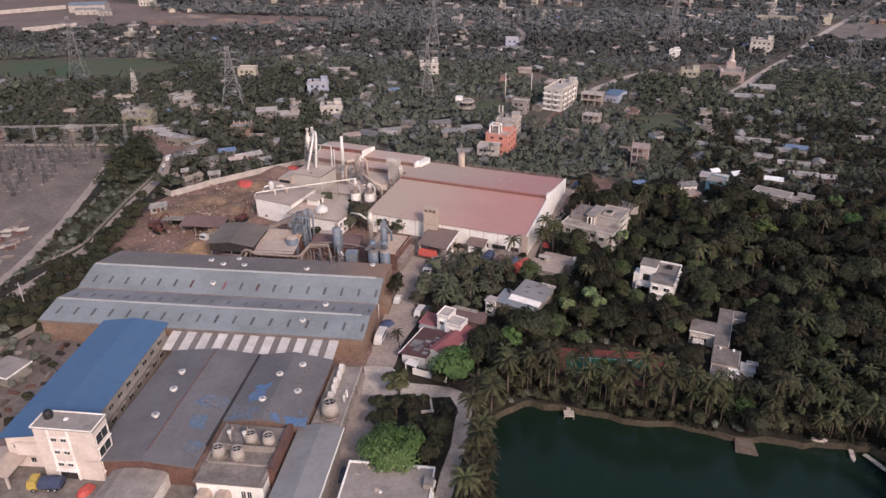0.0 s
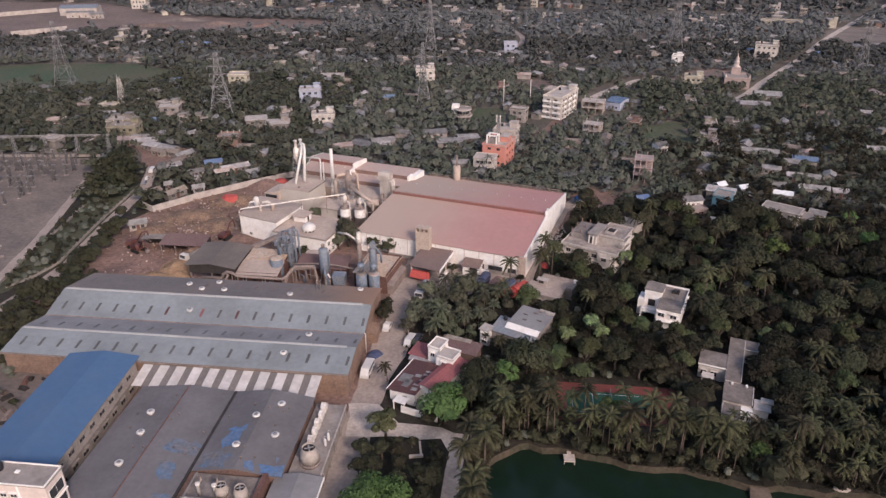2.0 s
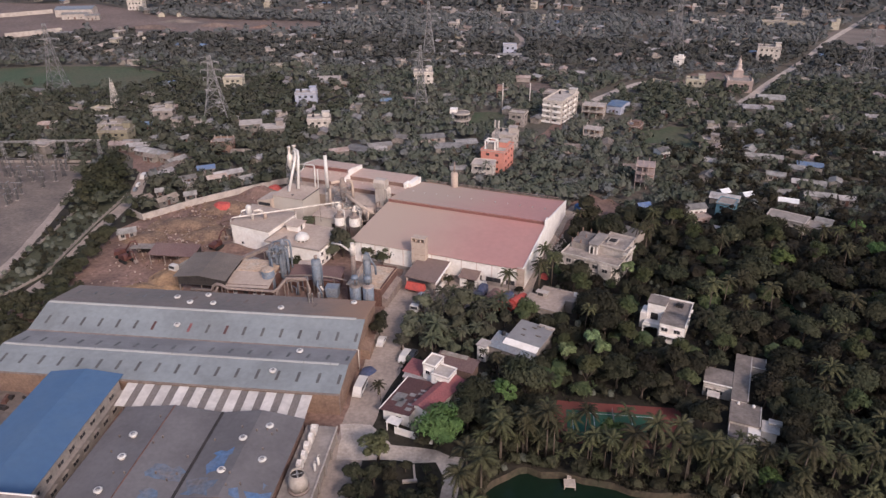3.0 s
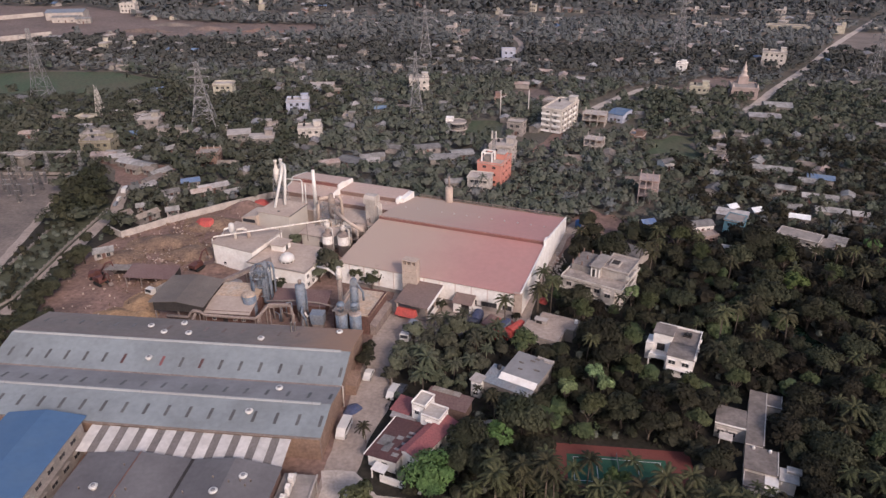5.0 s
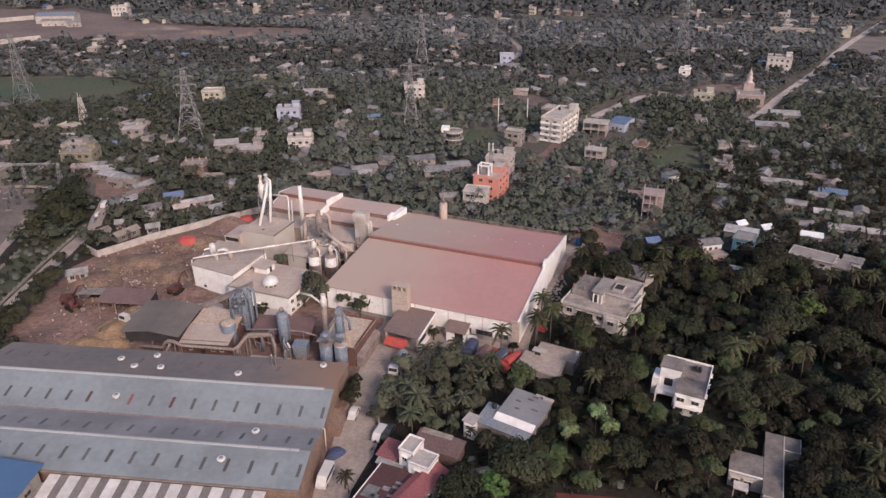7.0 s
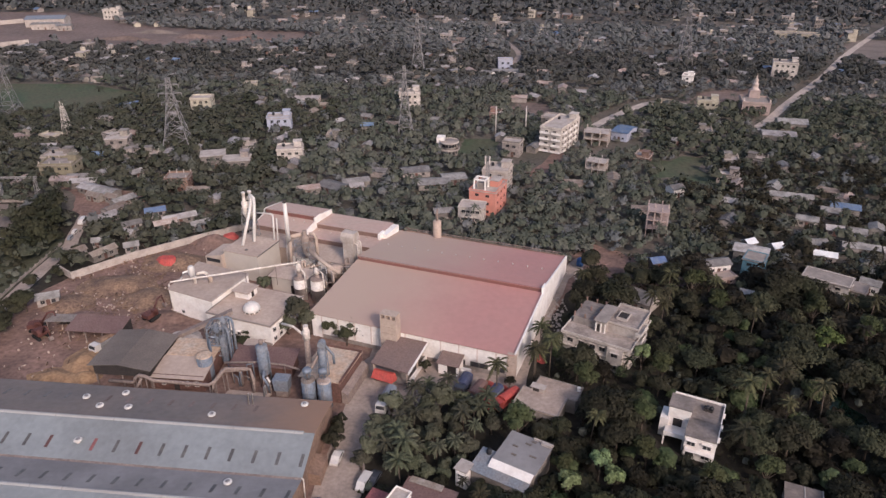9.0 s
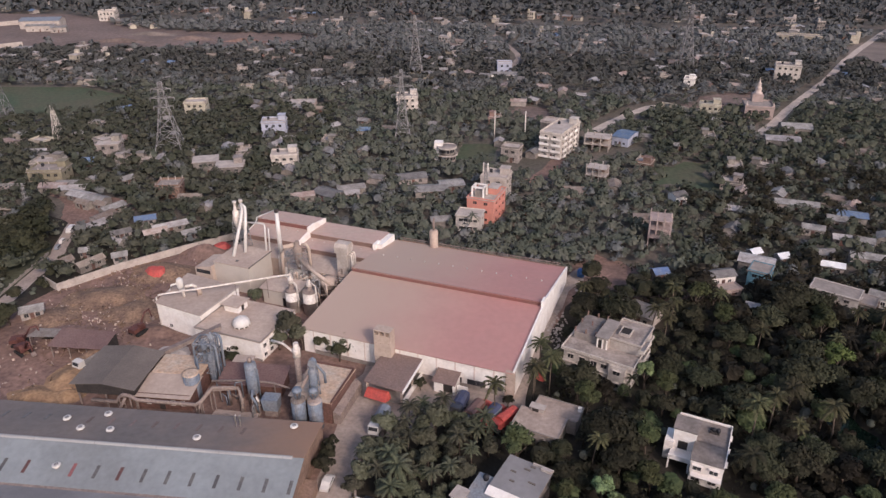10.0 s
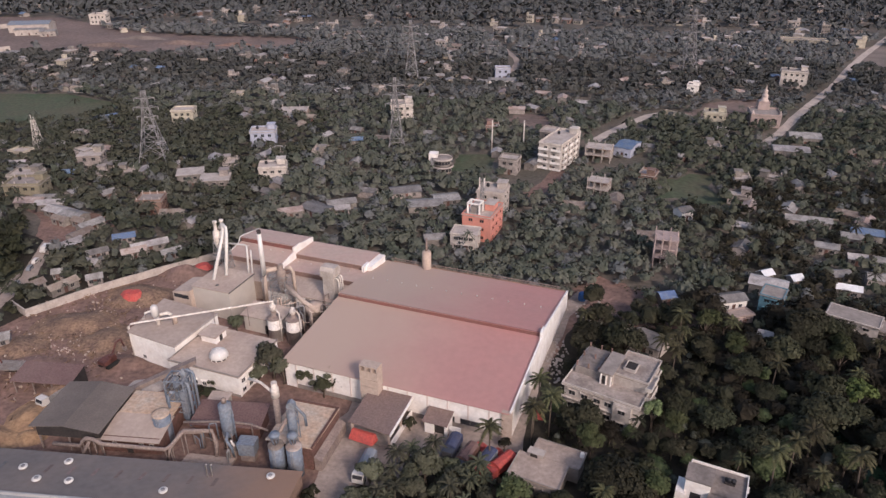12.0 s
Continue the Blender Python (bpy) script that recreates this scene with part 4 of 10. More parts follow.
lean = thing("store_shed", pose(0, 0, 0), "long store shed with a dark grey sheet roof", "shed")
part("wall", Geo().box(-36.2, -27.9, 78.0, 100.6, 0, 4.0), CONCRETE, lean)
part("roof", Geo().run_y([(-36.6, 4.0), (-36.6, 4.12), (-32.0, 4.9), (-27.5, 4.3), (-27.5, 4.18), (-32.0, 4.78)], 77.5, 100.9), SHED_ROOF_DARK, lean, "dark grey sheet roof")
part("verge_board", Geo().box(-27.55, -27.4, 77.5, 100.9, 3.9, 4.4), WHITE, lean, "pale broken edge board")
small = thing("roof_hut", pose(0, 0, 0), "low hut with cream plank walls in front of the store", "hut")
part("wall", Geo().box(-36.8, -30.0, 74.2, 77.4, 0, 4.2), CREAM, small)
part("roof", Geo().box(-37.0, -29.8, 74.0, 77.5, 4.2, 4.35), CONCRETE, small)
exch = thing("exhaust_pair", pose(-48.0, 93.6, 4.95), "twin upright exhaust pipes on a roof", "exhaust")
for dx in (0.0, 3.0):
    part("exhaust_pipe", Geo().lathe(dx, 0, [(0.32, 0), (0.32, 2.4), (0.42, 2.5), (0.42, 2.9)], 10), PALE_METAL, exch)
    part("silencer", Geo().tube([(dx, 0.2, 2.2), (dx + 0.5, 0.6, 3.1), (dx + 0.2, 0.9, 3.6)], 0.22, 8), STEEL_DUST, exch)
tent = thing("yard_shelter", pose(0, 0, 0), "white sheet shelter with bent roof", "shelter")
part("roof", Geo().run_y([(-68.7, 2.6), (-66.2, 3.6), (-62.5, 3.9), (-58.6, 3.5), (-57.6, 3.0), (-57.6, 2.9), (-58.6, 3.4), (-62.5, 3.8), (-66.2, 3.5), (-68.7, 2.5)], 77.5, 86.4), CONCRETE, tent, "pale sheet roof")
for x in (-68.2, -63, -57.9):
    for y in (78, 86):
        part("post", Geo().tube([(x, y, 0), (x, y, 2.9)], 0.09, 6), STEEL_GREY, tent)
part("side_sheet", Geo().box(-57.62, -57.52, 77.6, 86.2, 0.2, 2.95), PALE_METAL, tent)
hut = thing("open_hut", pose(0, 0, 0), "old open hut with a sagging sheet roof and pale posts", "hut")
part("roof", Geo().run_y([(-94.5, 2.6), (-90.6, 3.6), (-87.0, 2.9), (-87.0, 2.8), (-90.6, 3.5), (-94.5, 2.5)], 82.0, 90.0), DUST_ROOF, hut)
for x, y in ((-94, 82.3), (-94, 89.7), (-87.4, 82.3), (-87.4, 89.7)):
    part("post", Geo().box(x - 0.2, x + 0.2, y - 0.2, y + 0.2, 0, 2.8), CONCRETE_PALE, hut)

# flat roofed building at the road
flat = thing("gate_building", pose(0, 0, 0), "flat roofed building with a white edged roof at the road", "building")
part("wall", Geo().box(-24.2, -8.2, 76.0, 92.0, 0, 3.7), CONCRETE_PALE, flat)
part("roof", Geo().box(-24.4, -8.0, 75.8, 92.2, 3.7, 3.9), CONCRETE, flat, "stained concrete roof")
part("parapet", Geo().box(-24.4, -24.1, 75.8, 92.2, 3.9, 4.25).box(-24.1, -8.0, 91.9, 92.2, 3.9, 4.25).box(-8.3, -8.0, 75.8, 91.9, 3.9, 4.25), WHITE, flat, "white parapet")
for k in range(5):
    window_on(flat, pose(-8.2, 78 + k * 2.9, 1.1, 0, 0, 90), 1.2, 1.3, WHITE)
part("corner_box", Geo().box(-9.6, -7.9, 86.8, 88.9, 3.9, 4.9), CONCRETE, flat)
rnd = random.Random(8)
for k in range(14):
    x, y = rnd.uniform(-23.6, -9.5), rnd.uniform(80, 91.3)
    if k > 6:
        y = 91.2 + rnd.uniform(-0.2, 0.3)
        x = -21 + (k - 7) * 1.6 + rnd.uniform(-0.4, 0.4)
    s = rnd.uniform(0.15, 0.4)
    solid("roof_litter", Geo().prism([(-s, -s * 0.6), (s, -s), (s * 0.8, s), (-s * 0.7, s * 0.8)], 0, s * 1.2), rnd.choice((WHITE, CONCRETE, DUST_ROOF)), "pale lump of rubble on a flat roof", "rubble", "", pose(x, y, 4.25 if k > 6 else 3.9, 0, 0, rnd.uniform(0, 180)))

# ---- the red factory, turned against the shed ----
RF = pose(8.3, 187.5, 0, 0, 0, -14.5)
red = thing("factory", RF, "large white factory hall with a dusty red stepped sheet roof", "factory")
part("wall", Geo().run_x([(0, 0), (55.6, 0), (55.6, 4.9), (26.8, 9.6), (26.8, 8.6), (0, 6.7)], -53.0, -0.05), WHITE, red)
part("roof", Geo().run_x([(-0.5, 6.72), (26.7, 8.72), (26.7, 8.84), (-0.5, 6.84)], -53.5, -0.3), RED_ROOF, red, "dusty red front roof slope")
part("roof", Geo().run_x([(26.5, 9.75), (56.0, 4.9), (56.0, 5.02), (26.5, 9.87)], -53.5, -0.3), RED_ROOF, red, "dusty red rear roof slope")
part("roof_step", Geo().box(-53.2, -0.4, 26.55, 26.75, 8.6, 9.9), RED_STEP, red, "red sheeted step in the roof")
part("gable_parapet", Geo().run_x([(-0.1, 0), (56.0, 0), (56.0, 5.4), (27.6, 10.2), (25.9, 10.3), (25.9, 9.2), (-0.1, 7.25)], -0.3, 0.1), WHITE, red, "white gable wall with stepped top")
part("step_block", Geo().box(-0.45, 0.15, 25.6, 28.2, 9.2, 10.7), WHITE, red, "white block on the gable step")
for k in range(11):
    x = -4.6 - k * 4.55
    part("pilaster", Geo().box(x - 0.15, x + 0.15, -0.12, 0.0, 0, 6.5), PINKISH, red)
part("base_band", Geo().box(-50, -0.1, -0.16, -0.0, 0, 1.1), CONCRETE, red)
for k, (x, w) in enumerate(((-3.6, 2.4), (-8.6, 4.2), (-13.9, 3.6))):
    window_on(red, pose(x, -0.16, 1.3), w, 1.3, CONCRETE, False)
for k in range(7):
    part("corner_panel", Geo().box(-1.9, 0.25, -0.35, 0.5, k * 1.0 + 0.04, k * 1.0 + 0.96), DUST_ROOF, red, "sandy corner panel")
for k in range(12):
    x = -4 - k * 4.2
    part("roof_fitting", Geo().lathe(x, 41.5 - 0.1 * k, [(0.14, 7.1), (0.14, 7.75), (0.22, 7.8), (0.05, 7.9)], 8), PALE_METAL, red)
part("rear_gutter_wall", Geo().box(-53, 0, 56.0, 56.3, 0, 5.2), BROWN_WALL, red, "dark rear edge wall")
for k in range(16):
    part("rear_rail_post", Geo().box(-3 - k * 3.2, -2.85 - k * 3.2, 56.5, 56.65, 0, 6.0), STEEL_DUST, red)
part("rear_rail", Geo().box(-52, -2, 56.5, 56.6, 5.7, 5.9).box(-52, -2, 56.5, 56.6, 5.2, 5.3), STEEL_DUST, red, "rusty rail along the rear eaves")
# sign tower
sign = thing("sign_tower", RF @ pose(-30.6, -1.4, 0), "square panelled tower with openings at its top", "tower")
for k in range(6):
    part("panel", Geo().box(-2.1, 2.1, -1.0, 1.4, k * 1.75 + 0.06, k * 1.75 + 1.72), DUST_ROOF, sign)
part("core", Geo().box(-2.0, 2.0, -0.9, 1.3, 0, 10.5), MAROON_WALL, sign, "dark joints")
g = Geo().box(-2.1, 2.1, -1.0, 1.4, 10.5, 10.9).box(-2.1, 2.1, -1.0, 1.4, 11.9, 12.2)
for x in (-2.1, -0.9, 0.5, 1.8):
    g.box(x, x + 0.3, -1.0, 1.4, 10.9, 11.9)
part("crown", g, DUST_ROOF, sign, "open crown with square holes")
# porches
porch = thing("porch", RF @ pose(0, 0, 0), "loading porch with a broad brown red roof and white edge", "porch")
part("roof", Geo().add([(-31.2, -11.2, 4.3), (-21.6, -12.0, 4.3), (-21.6, -0.2, 5.2), (-31.2, -0.2, 5.2), (-31.2, -11.2, 4.5), (-21.6, -12.0, 4.5), (-21.6, -0.2, 5.4), (-31.2, -0.2, 5.4)], [(3, 2, 1, 0), (4, 5, 6, 7), (0, 1, 5, 4), (1, 2, 6, 5), (2, 3, 7, 6), (3, 0, 4, 7)]), PORCH_ROOF, porch, "brown red sheet roof")
part("fascia", Geo().add([(-21.55, -12.0, 4.0), (-21.3, -12.0, 4.0), (-21.3, -0.2, 4.9), (-21.55, -0.2, 4.9), (-21.55, -12.0, 4.6), (-21.3, -12.0, 4.6), (-21.3, -0.2, 5.5), (-21.55, -0.2, 5.5)], [(3, 2, 1, 0), (4, 5, 6, 7), (0, 1, 5, 4), (1, 2, 6, 5), (2, 3, 7, 6), (3, 0, 4, 7)]), WHITE, porch, "white roof edge")
for x, y in ((-30.6, -10.6), (-22.0, -11.4), (-22.0, -5.5), (-30.6, -5.0)):
    part("post", Geo().box(x - 0.2, x + 0.2, y - 0.2, y + 0.2, 0, 4.3), DUST_ROOF, porch)
part("side_wall", Geo().box(-22.0, -21.7, -11.2, -0.2, 0, 1.6), WHITE, porch, "low white side wall")
part("platform", Geo().box(-30.8, -21.8, -11.0, -0.2, 0, 0.5), CONCRETE, porch)
tarp = solid("tarpaulin", Geo().prism([(-2.9, -0.9), (2.6, -1.1), (3.0, 0.9), (-2.7, 0.8)], 0, 1.7, [(-2.6, 0.2), (2.3, 0.1), (2.6, 0.8), (-2.5, 0.8)]), TARP_RED, "bright red tarpaulin hanging at a porch", "tarpaulin", "", RF @ pose(-27.6, -12.0, 1.5, 0, 0, -2))
porch2 = thing("porch", RF @ pose(0, 0, 0), "small door porch with a red sheet roof", "porch")
part("roof", Geo().run_x([(-4.3, 3.0), (-0.1, 3.9), (-0.1, 4.02), (-4.3, 3.12)], -17.8, -12.2), PORCH_ROOF, porch2)
part("wall", Geo().box(-17.4, -15.4, -3.8, -0.2, 0, 3.0).box(-13.0, -12.5, -3.8, -0.2, 0, 3.0), WHITE, porch2)
part("door", Geo().box(-15.4, -13.0, -3.2, -3.1, 0, 2.6), DARK_WALL, porch2)
solid("wall_screen", Geo().box(-12.1, -9.6, -3.2, -3.0, 0, 2.6), WHITE, "white screen wall in front of a factory", "", "structure", RF)

# wings behind and left of the red hall
wing = thing("factory_wing", RF, "low factory wing with dusty pinkish stepped roofs", "factory wing")
part("wall", Geo().run_x([(29.5, 0), (54.8, 0), (54.8, 7.4), (45.7, 7.9), (45.7, 6.4), (38.8, 6.4), (38.8, 4.9), (29.5, 4.7)], -77.3, -53.3), WHITE, wing)
part("roof", Geo().run_x([(29.0, 4.75), (38.7, 4.95), (38.7, 5.1), (29.0, 4.9)], -77.4, -53.3), DUST_ROOF, wing, "front roof pale with dust")
part("roof_step", Geo().box(-77.3, -53.3, 38.55, 38.75, 5.0, 6.62), BROWN_STEP, wing, "dusty brown step")
part("roof", Geo().run_x([(38.3, 6.55), (45.6, 6.4), (45.6, 6.55), (38.3, 6.7)], -77.4, -53.3), PINK_DUST, wing, "middle roof pinkish with dust")
part("roof_step", Geo().box(-77.3, -55.6, 45.45, 45.65, 6.5, 8.0), BROWN_STEP, wing, "dusty brown step")
part("roof", Geo().run_x([(45.2, 7.95), (55.2, 7.4), (55.2, 7.55), (45.2, 8.1)], -77.4, -55.2), PINK_DUST, wing, "rear roof pinkish with dust")
part("end_block", Geo().box(-55.6, -54.8, 44.2, 47.6, 6.4, 8.3), WHITE, wing, "white block at the end of a step")
part("rear_gutter", Geo().box(-77.3, -55.2, 55.2, 55.5, 7.2, 7.5), STEEL_DUST, wing)
for k in range(5):
    part("roof_fitting", Geo().lathe(-59 - k * 4.1, 43.4, [(0.14, 6.4), (0.14, 6.8), (0.22, 6.85), (0.05, 6.95)], 8), PALE_METAL, wing)
wing2 = thing("factory_wing", RF, "higher factory wing under dusty pinkish stepped roofs", "factory wing")
part("wall", Geo().run_x([(31.0, 0), (54.8, 0), (54.8, 8.7), (45.7, 10.2), (45.7, 8.8), (38.8, 7.7), (38.8, 6.0), (31.0, 5.8)], -95.6, -77.6), DUST_ROOF, wing2)
part("roof", Geo().run_x([(30.4, 5.9), (38.7, 6.1), (38.7, 6.25), (30.4, 6.05)], -95.9, -77.6), DUST_ROOF, wing2, "front roof pale with dust")
part("roof_step", Geo().box(-95.7, -77.6, 38.55, 38.75, 6.2, 7.85), BROWN_STEP, wing2, "dusty brown step")
part("roof", Geo().run_x([(38.3, 7.75), (45.6, 8.85), (45.6, 9.0), (38.3, 7.9)], -95.9, -77.6), PINK_DUST, wing2, "middle roof pinkish with dust")
part("roof_step", Geo().box(-95.7, -77.6, 45.45, 45.65, 8.9, 10.4), RED_STEP, wing2, "dusky red step")
part("roof", Geo().run_x([(45.2, 10.3), (55.2, 8.75), (55.2, 8.9), (45.2, 10.45)], -95.9, -77.6), PINK_DUST, wing2, "rear roof pinkish with dust")
part("fire_wall", Geo().run_x([(38.4, 4.0), (55.3, 4.0), (55.3, 8.98), (48.2, 10.08), (48.2, 10.3), (44.3, 10.3), (44.3, 9.0), (38.4, 8.1)], -77.58, -77.25), WHITE, wing2, "white stepped fire wall")
part("verge_trim", Geo().tube([(-96.0, 38.4, 7.8), (-96.0, 44.2, 8.9), (-96.0, 44.9, 9.6), (-96.0, 45.3, 10.4), (-96.0, 47.0, 10.25), (-96.0, 55.2, 8.95)], 0.16, 7), VEHICLE_WHITE, wing2, "white rounded verge")
for k in range(4):
    part("roof_fitting", Geo().lathe(-80.5 - k * 3.9, 43.6, [(0.14, 8.4), (0.14, 9.0), (0.22, 9.05), (0.05, 9.15)], 8), PALE_METAL, wing2)

# white office with dome, low white hall, tall box with cyclones
office = thing("office", RF, "white two storey office with a flat dusty roof", "office")
part("wall", Geo().box(-79.0, -60.2, -7.6, 8.0, 0, 5.3), WHITE, office)
part("roof", Geo().box(-79.2, -60.0, -7.8, 8.2, 5.3, 5.48), DUST_ROOF, office, "dust covered flat roof")
part("parapet", Geo().box(-79.2, -79.0, -7.8, 8.2, 5.48, 5.75).box(-79.0, -60.0, -7.8, -7.6, 5.48, 5.75).box(-60.2, -60.0, -7.6, 8.2, 5.48, 5.75), CONCRETE, office)
for k in range(4):
    for z in (0.7, 3.2):
        window_on(office, pose(-60.2, -6.0 + k * 2.6, z, 0, 0, 90), 1.2, 1.4, WHITE)
    part("pilaster", Geo().box(-60.2, -60.05, -7.5 + k * 2.6, -7.15 + k * 2.6, 0, 5.2), WHITE, office)
for k in range(4):
    window_on(office, pose(-77 + k * 2.4, -7.6, 0.8), 1.0, 1.3, WHITE)
part("plinth", Geo().box(-79.1, -60.1, -7.75, -7.6, 0, 0.6), CONCRETE, office)
dome = thing("dome", RF @ pose(-68.8, -2.7, 5.48), "white ribbed dome on a dark drum", "dome")
part("drum", Geo().lathe(0, 0, [(1.95, 0), (1.95, 0.45)], 20), DARK_WALL, dome, "dark drum with openings")
for k in range(10):
    a = k * math.pi / 5
    part("drum_pier", Geo().tube([(2.0 * math.cos(a), 2.0 * math.sin(a), 0), (2.0 * math.cos(a), 2.0 * math.sin(a), 0.5)], 0.16, 6), WHITE, dome)
part("dome_shell", Geo().lathe(0, 0, [(2.15, 0.42), (2.2, 0.58), (2.08, 1.1), (1.7, 1.75), (1.1, 2.2), (0.35, 2.42), (0.05, 2.45)], 20), VEHICLE_WHITE, dome)
for k in range(8):
    a = k * math.pi / 4
    part("rib", Geo().tube([(2.2 * math.cos(a), 2.2 * math.sin(a), 0.55), (1.75 * math.cos(a), 1.75 * math.sin(a), 1.74), (0.3 * math.cos(a), 0.3 * math.sin(a), 2.46)], 0.05, 5), WHITE, dome)
lift = thing("roof_hut", RF @ pose(-74.8, 3.5, 5.48), "white roof hut with a dusty overhanging slab", "hut")
part("wall", Geo().box(-2.1, 2.1, -1.9, 2.0, 0, 2.0), WHITE, lift)
part("roof", Geo().box(-2.6, 2.6, -2.6, 2.6, 2.0, 2.2), DUST_ROOF, lift)
part("door", Geo().box(2.08, 2.16, -0.5, 0.5, 0, 1.8), DARK_WALL, lift)
hall2 = thing("process_hall", RF, "white process hall with a dusty brown flat roof", "hall")
part("wall", Geo().prism([(-94.0, -3.4), (-79.3, -4.8), (-78.9, 10.6), (-96.4, 12)], 0, 7.15), WHITE, hall2)
part("roof", Geo().prism([(-94.3, -3.7), (-79.1, -5.1), (-78.7, 10.9), (-96.7, 12.3)], 7.15, 7.3), BROWN_DUST, hall2, "roof brown with dust")
part("roof_trim", Geo().prism([(-79.25, -5.15), (-79.0, -5.15), (-78.6, 10.9), (-78.85, 10.9)], 7.3, 7.5), CONCRETE_PALE, hall2)
part("drain_pipe", Geo().tube([(-93.6, -3.6, 7.0), (-93.6, -3.62, 0.1)], 0.12, 6), PALE_METAL, hall2)
window_on(hall2, pose(-90.0, -3.8, 0.9, 0, 0, -5.4), 1.0, 0.9, WHITE, False)
box = thing("machine_house", RF, "pale sheet clad machine house with a dusty roof", "machine house")
part("wall", Geo().box(-92.8, -81.4, 18.9, 30.0, 0, 8.3), PALE_CLAD, box)
part("roof", Geo().box(-93.1, -81.1, 18.6, 30.3, 8.3, 8.48), DUST_ROOF, box, "roof pale with dust")
part("roof_edge", Geo().box(-81.16, -81.04, 18.6, 30.3, 8.2, 8.5), STEEL_DARK, box)
part("lean_to", Geo().run_y([(-98.5, 0), (-98.5, 6.2), (-92.8, 7.4), (-92.8, 0)], 17.5, 26.0), DUST_ROOF, box, "low dusty lean-to")
part("lean_to_window", Geo().box(-98.0, -93.4, 17.4, 17.48, 4.8, 5.9), GLASS, box)
hatch = thing("roof_hatch", RF @ pose(-86.4, 21.0, 8.48), "small dark hatch on a dusty roof", "hatch")
part("curb", Geo().box(-0.35, 0.35, -0.3, 0.3, 0, 0.18), STEEL_DUST, hatch)
part("lid", Geo().box(-0.4, 0.4, -0.34, 0.34, 0.18, 0.25), STEEL_DARK, hatch)

cyc = thing("cyclone_tower", RF @ pose(-92.6, 33.0, 0), "white cyclone separators with long pipes on a lattice frame", "cyclone")
part("lattice_frame", lattice(Geo(), -0.8, 0.4, 0, 16.2, 2.4, 1.3, 7, 0.13), STEEL_GREY, cyc, "dark steel frame")
part("platform", Geo().box(-2.6, 1.0, -1.4, 2.0, 10.6, 10.75).box(-2.4, 0.8, -1.2, 1.8, 14.4, 14.55), STEEL_GREY, cyc)
for dx, dy, top in ((-1.0, -0.6, 20.6), (0.6, 0.2, 21.0)):
    part("cyclone_body", Geo().lathe(dx, dy, [(0.35, 12.2), (0.95, 15.0), (0.95, 18.2), (0.5, 18.5), (0.42, top), (0.62, top + 0.1), (0.62, top + 0.65)], 12), PALE_METAL, cyc, "white cyclone with a flared mouth")
part("down_pipe", Geo().tube([(0.4, -0.2, 19.2), (1.4, -0.8, 20.0), (1.9, -1.2, 19.2), (2.1, -2.6, 16.8), (3.4, -9.8, 8.5)], 0.46, 10), VEHICLE_WHITE, cyc)
part("down_pipe", Geo().tube([(-0.2, 0.0, 19.0), (1.2, -0.4, 20.6), (2.6, -0.8, 20.0), (3.2, -1.6, 18.4), (5.2, -6.6, 8.5)], 0.46, 10), VEHICLE_WHITE, cyc)
part("side_pipe", Geo().tube([(3.4, -1.4, 15.6), (8.2, -0.9, 15.7), (8.8, -1.0, 15.4), (9.2, -1.6, 14.6), (10.0, -3.2, 8.5)], 0.26, 8), VEHICLE_WHITE, cyc)
part("side_pipe", Geo().tube([(10.1, -1.2, 14.6), (10.1, -1.2, 13.8), (11.0, -3.0, 7.6)], 0.22, 8), VEHICLE_WHITE, cyc)
stack = thing("chimney_stack", RF @ pose(-78.8, 31.4, 0), "slim white chimney stack with a dark tip", "chimney")
part("shaft", Geo().lathe(0, 0, [(0.68, 6), (0.56, 20.4)], 14), VEHICLE_WHITE, stack)
part("tip", Geo().lathe(0, 0, [(0.56, 20.4), (0.56, 21.3), (0.4, 21.3)], 14), DARK_WALL, stack, "soot black tip")
part("foot", Geo().lathe(0, 0, [(1.1, 0), (1.0, 6.5), (0.65, 7.0)], 14), PALE_METAL, stack)
frame_tower = thing("process_tower", RF @ pose(-70.5, 27.5, 0), "dust caked vessel in a steel frame with thick ducts", "process tower")
part("steel_frame", lattice(Geo(), 0, 0, 0, 12.0, 2.4, 2.2, 5, 0.12), STEEL_GREY, frame_tower)
part("vessel", Geo().lathe(0, 0, [(0.4, 6), (1.2, 8.5), (1.2, 12.6), (0.9, 13.0), (0.7, 13.2), (0.7, 14.4), (0.5, 14.6)], 18), STEEL_DUST, frame_tower)
part("thick_duct", Geo().tube([(-4.6, -1.5, 3.0), (-4.4, -1.4, 10.5), (-3.4, -1.0, 12.6), (-1.0, 0, 13.2)], 0.62, 12), DUST_ROOF, frame_tower)
part("thick_duct", Geo().tube([(1.4, 0.2, 13.6), (2.6, 0.6, 13.8), (3.2, 0.8, 12.4), (3.3, 0.9, 5.0)], 0.45, 12), DUST_ROOF, frame_tower)
part("long_duct", Geo().tube([(1.2, -0.6, 9.0), (8.0, -3.0, 6.6), (13.0, -4.2, 5.2)], 0.6, 12), DUST_ROOF, frame_tower)
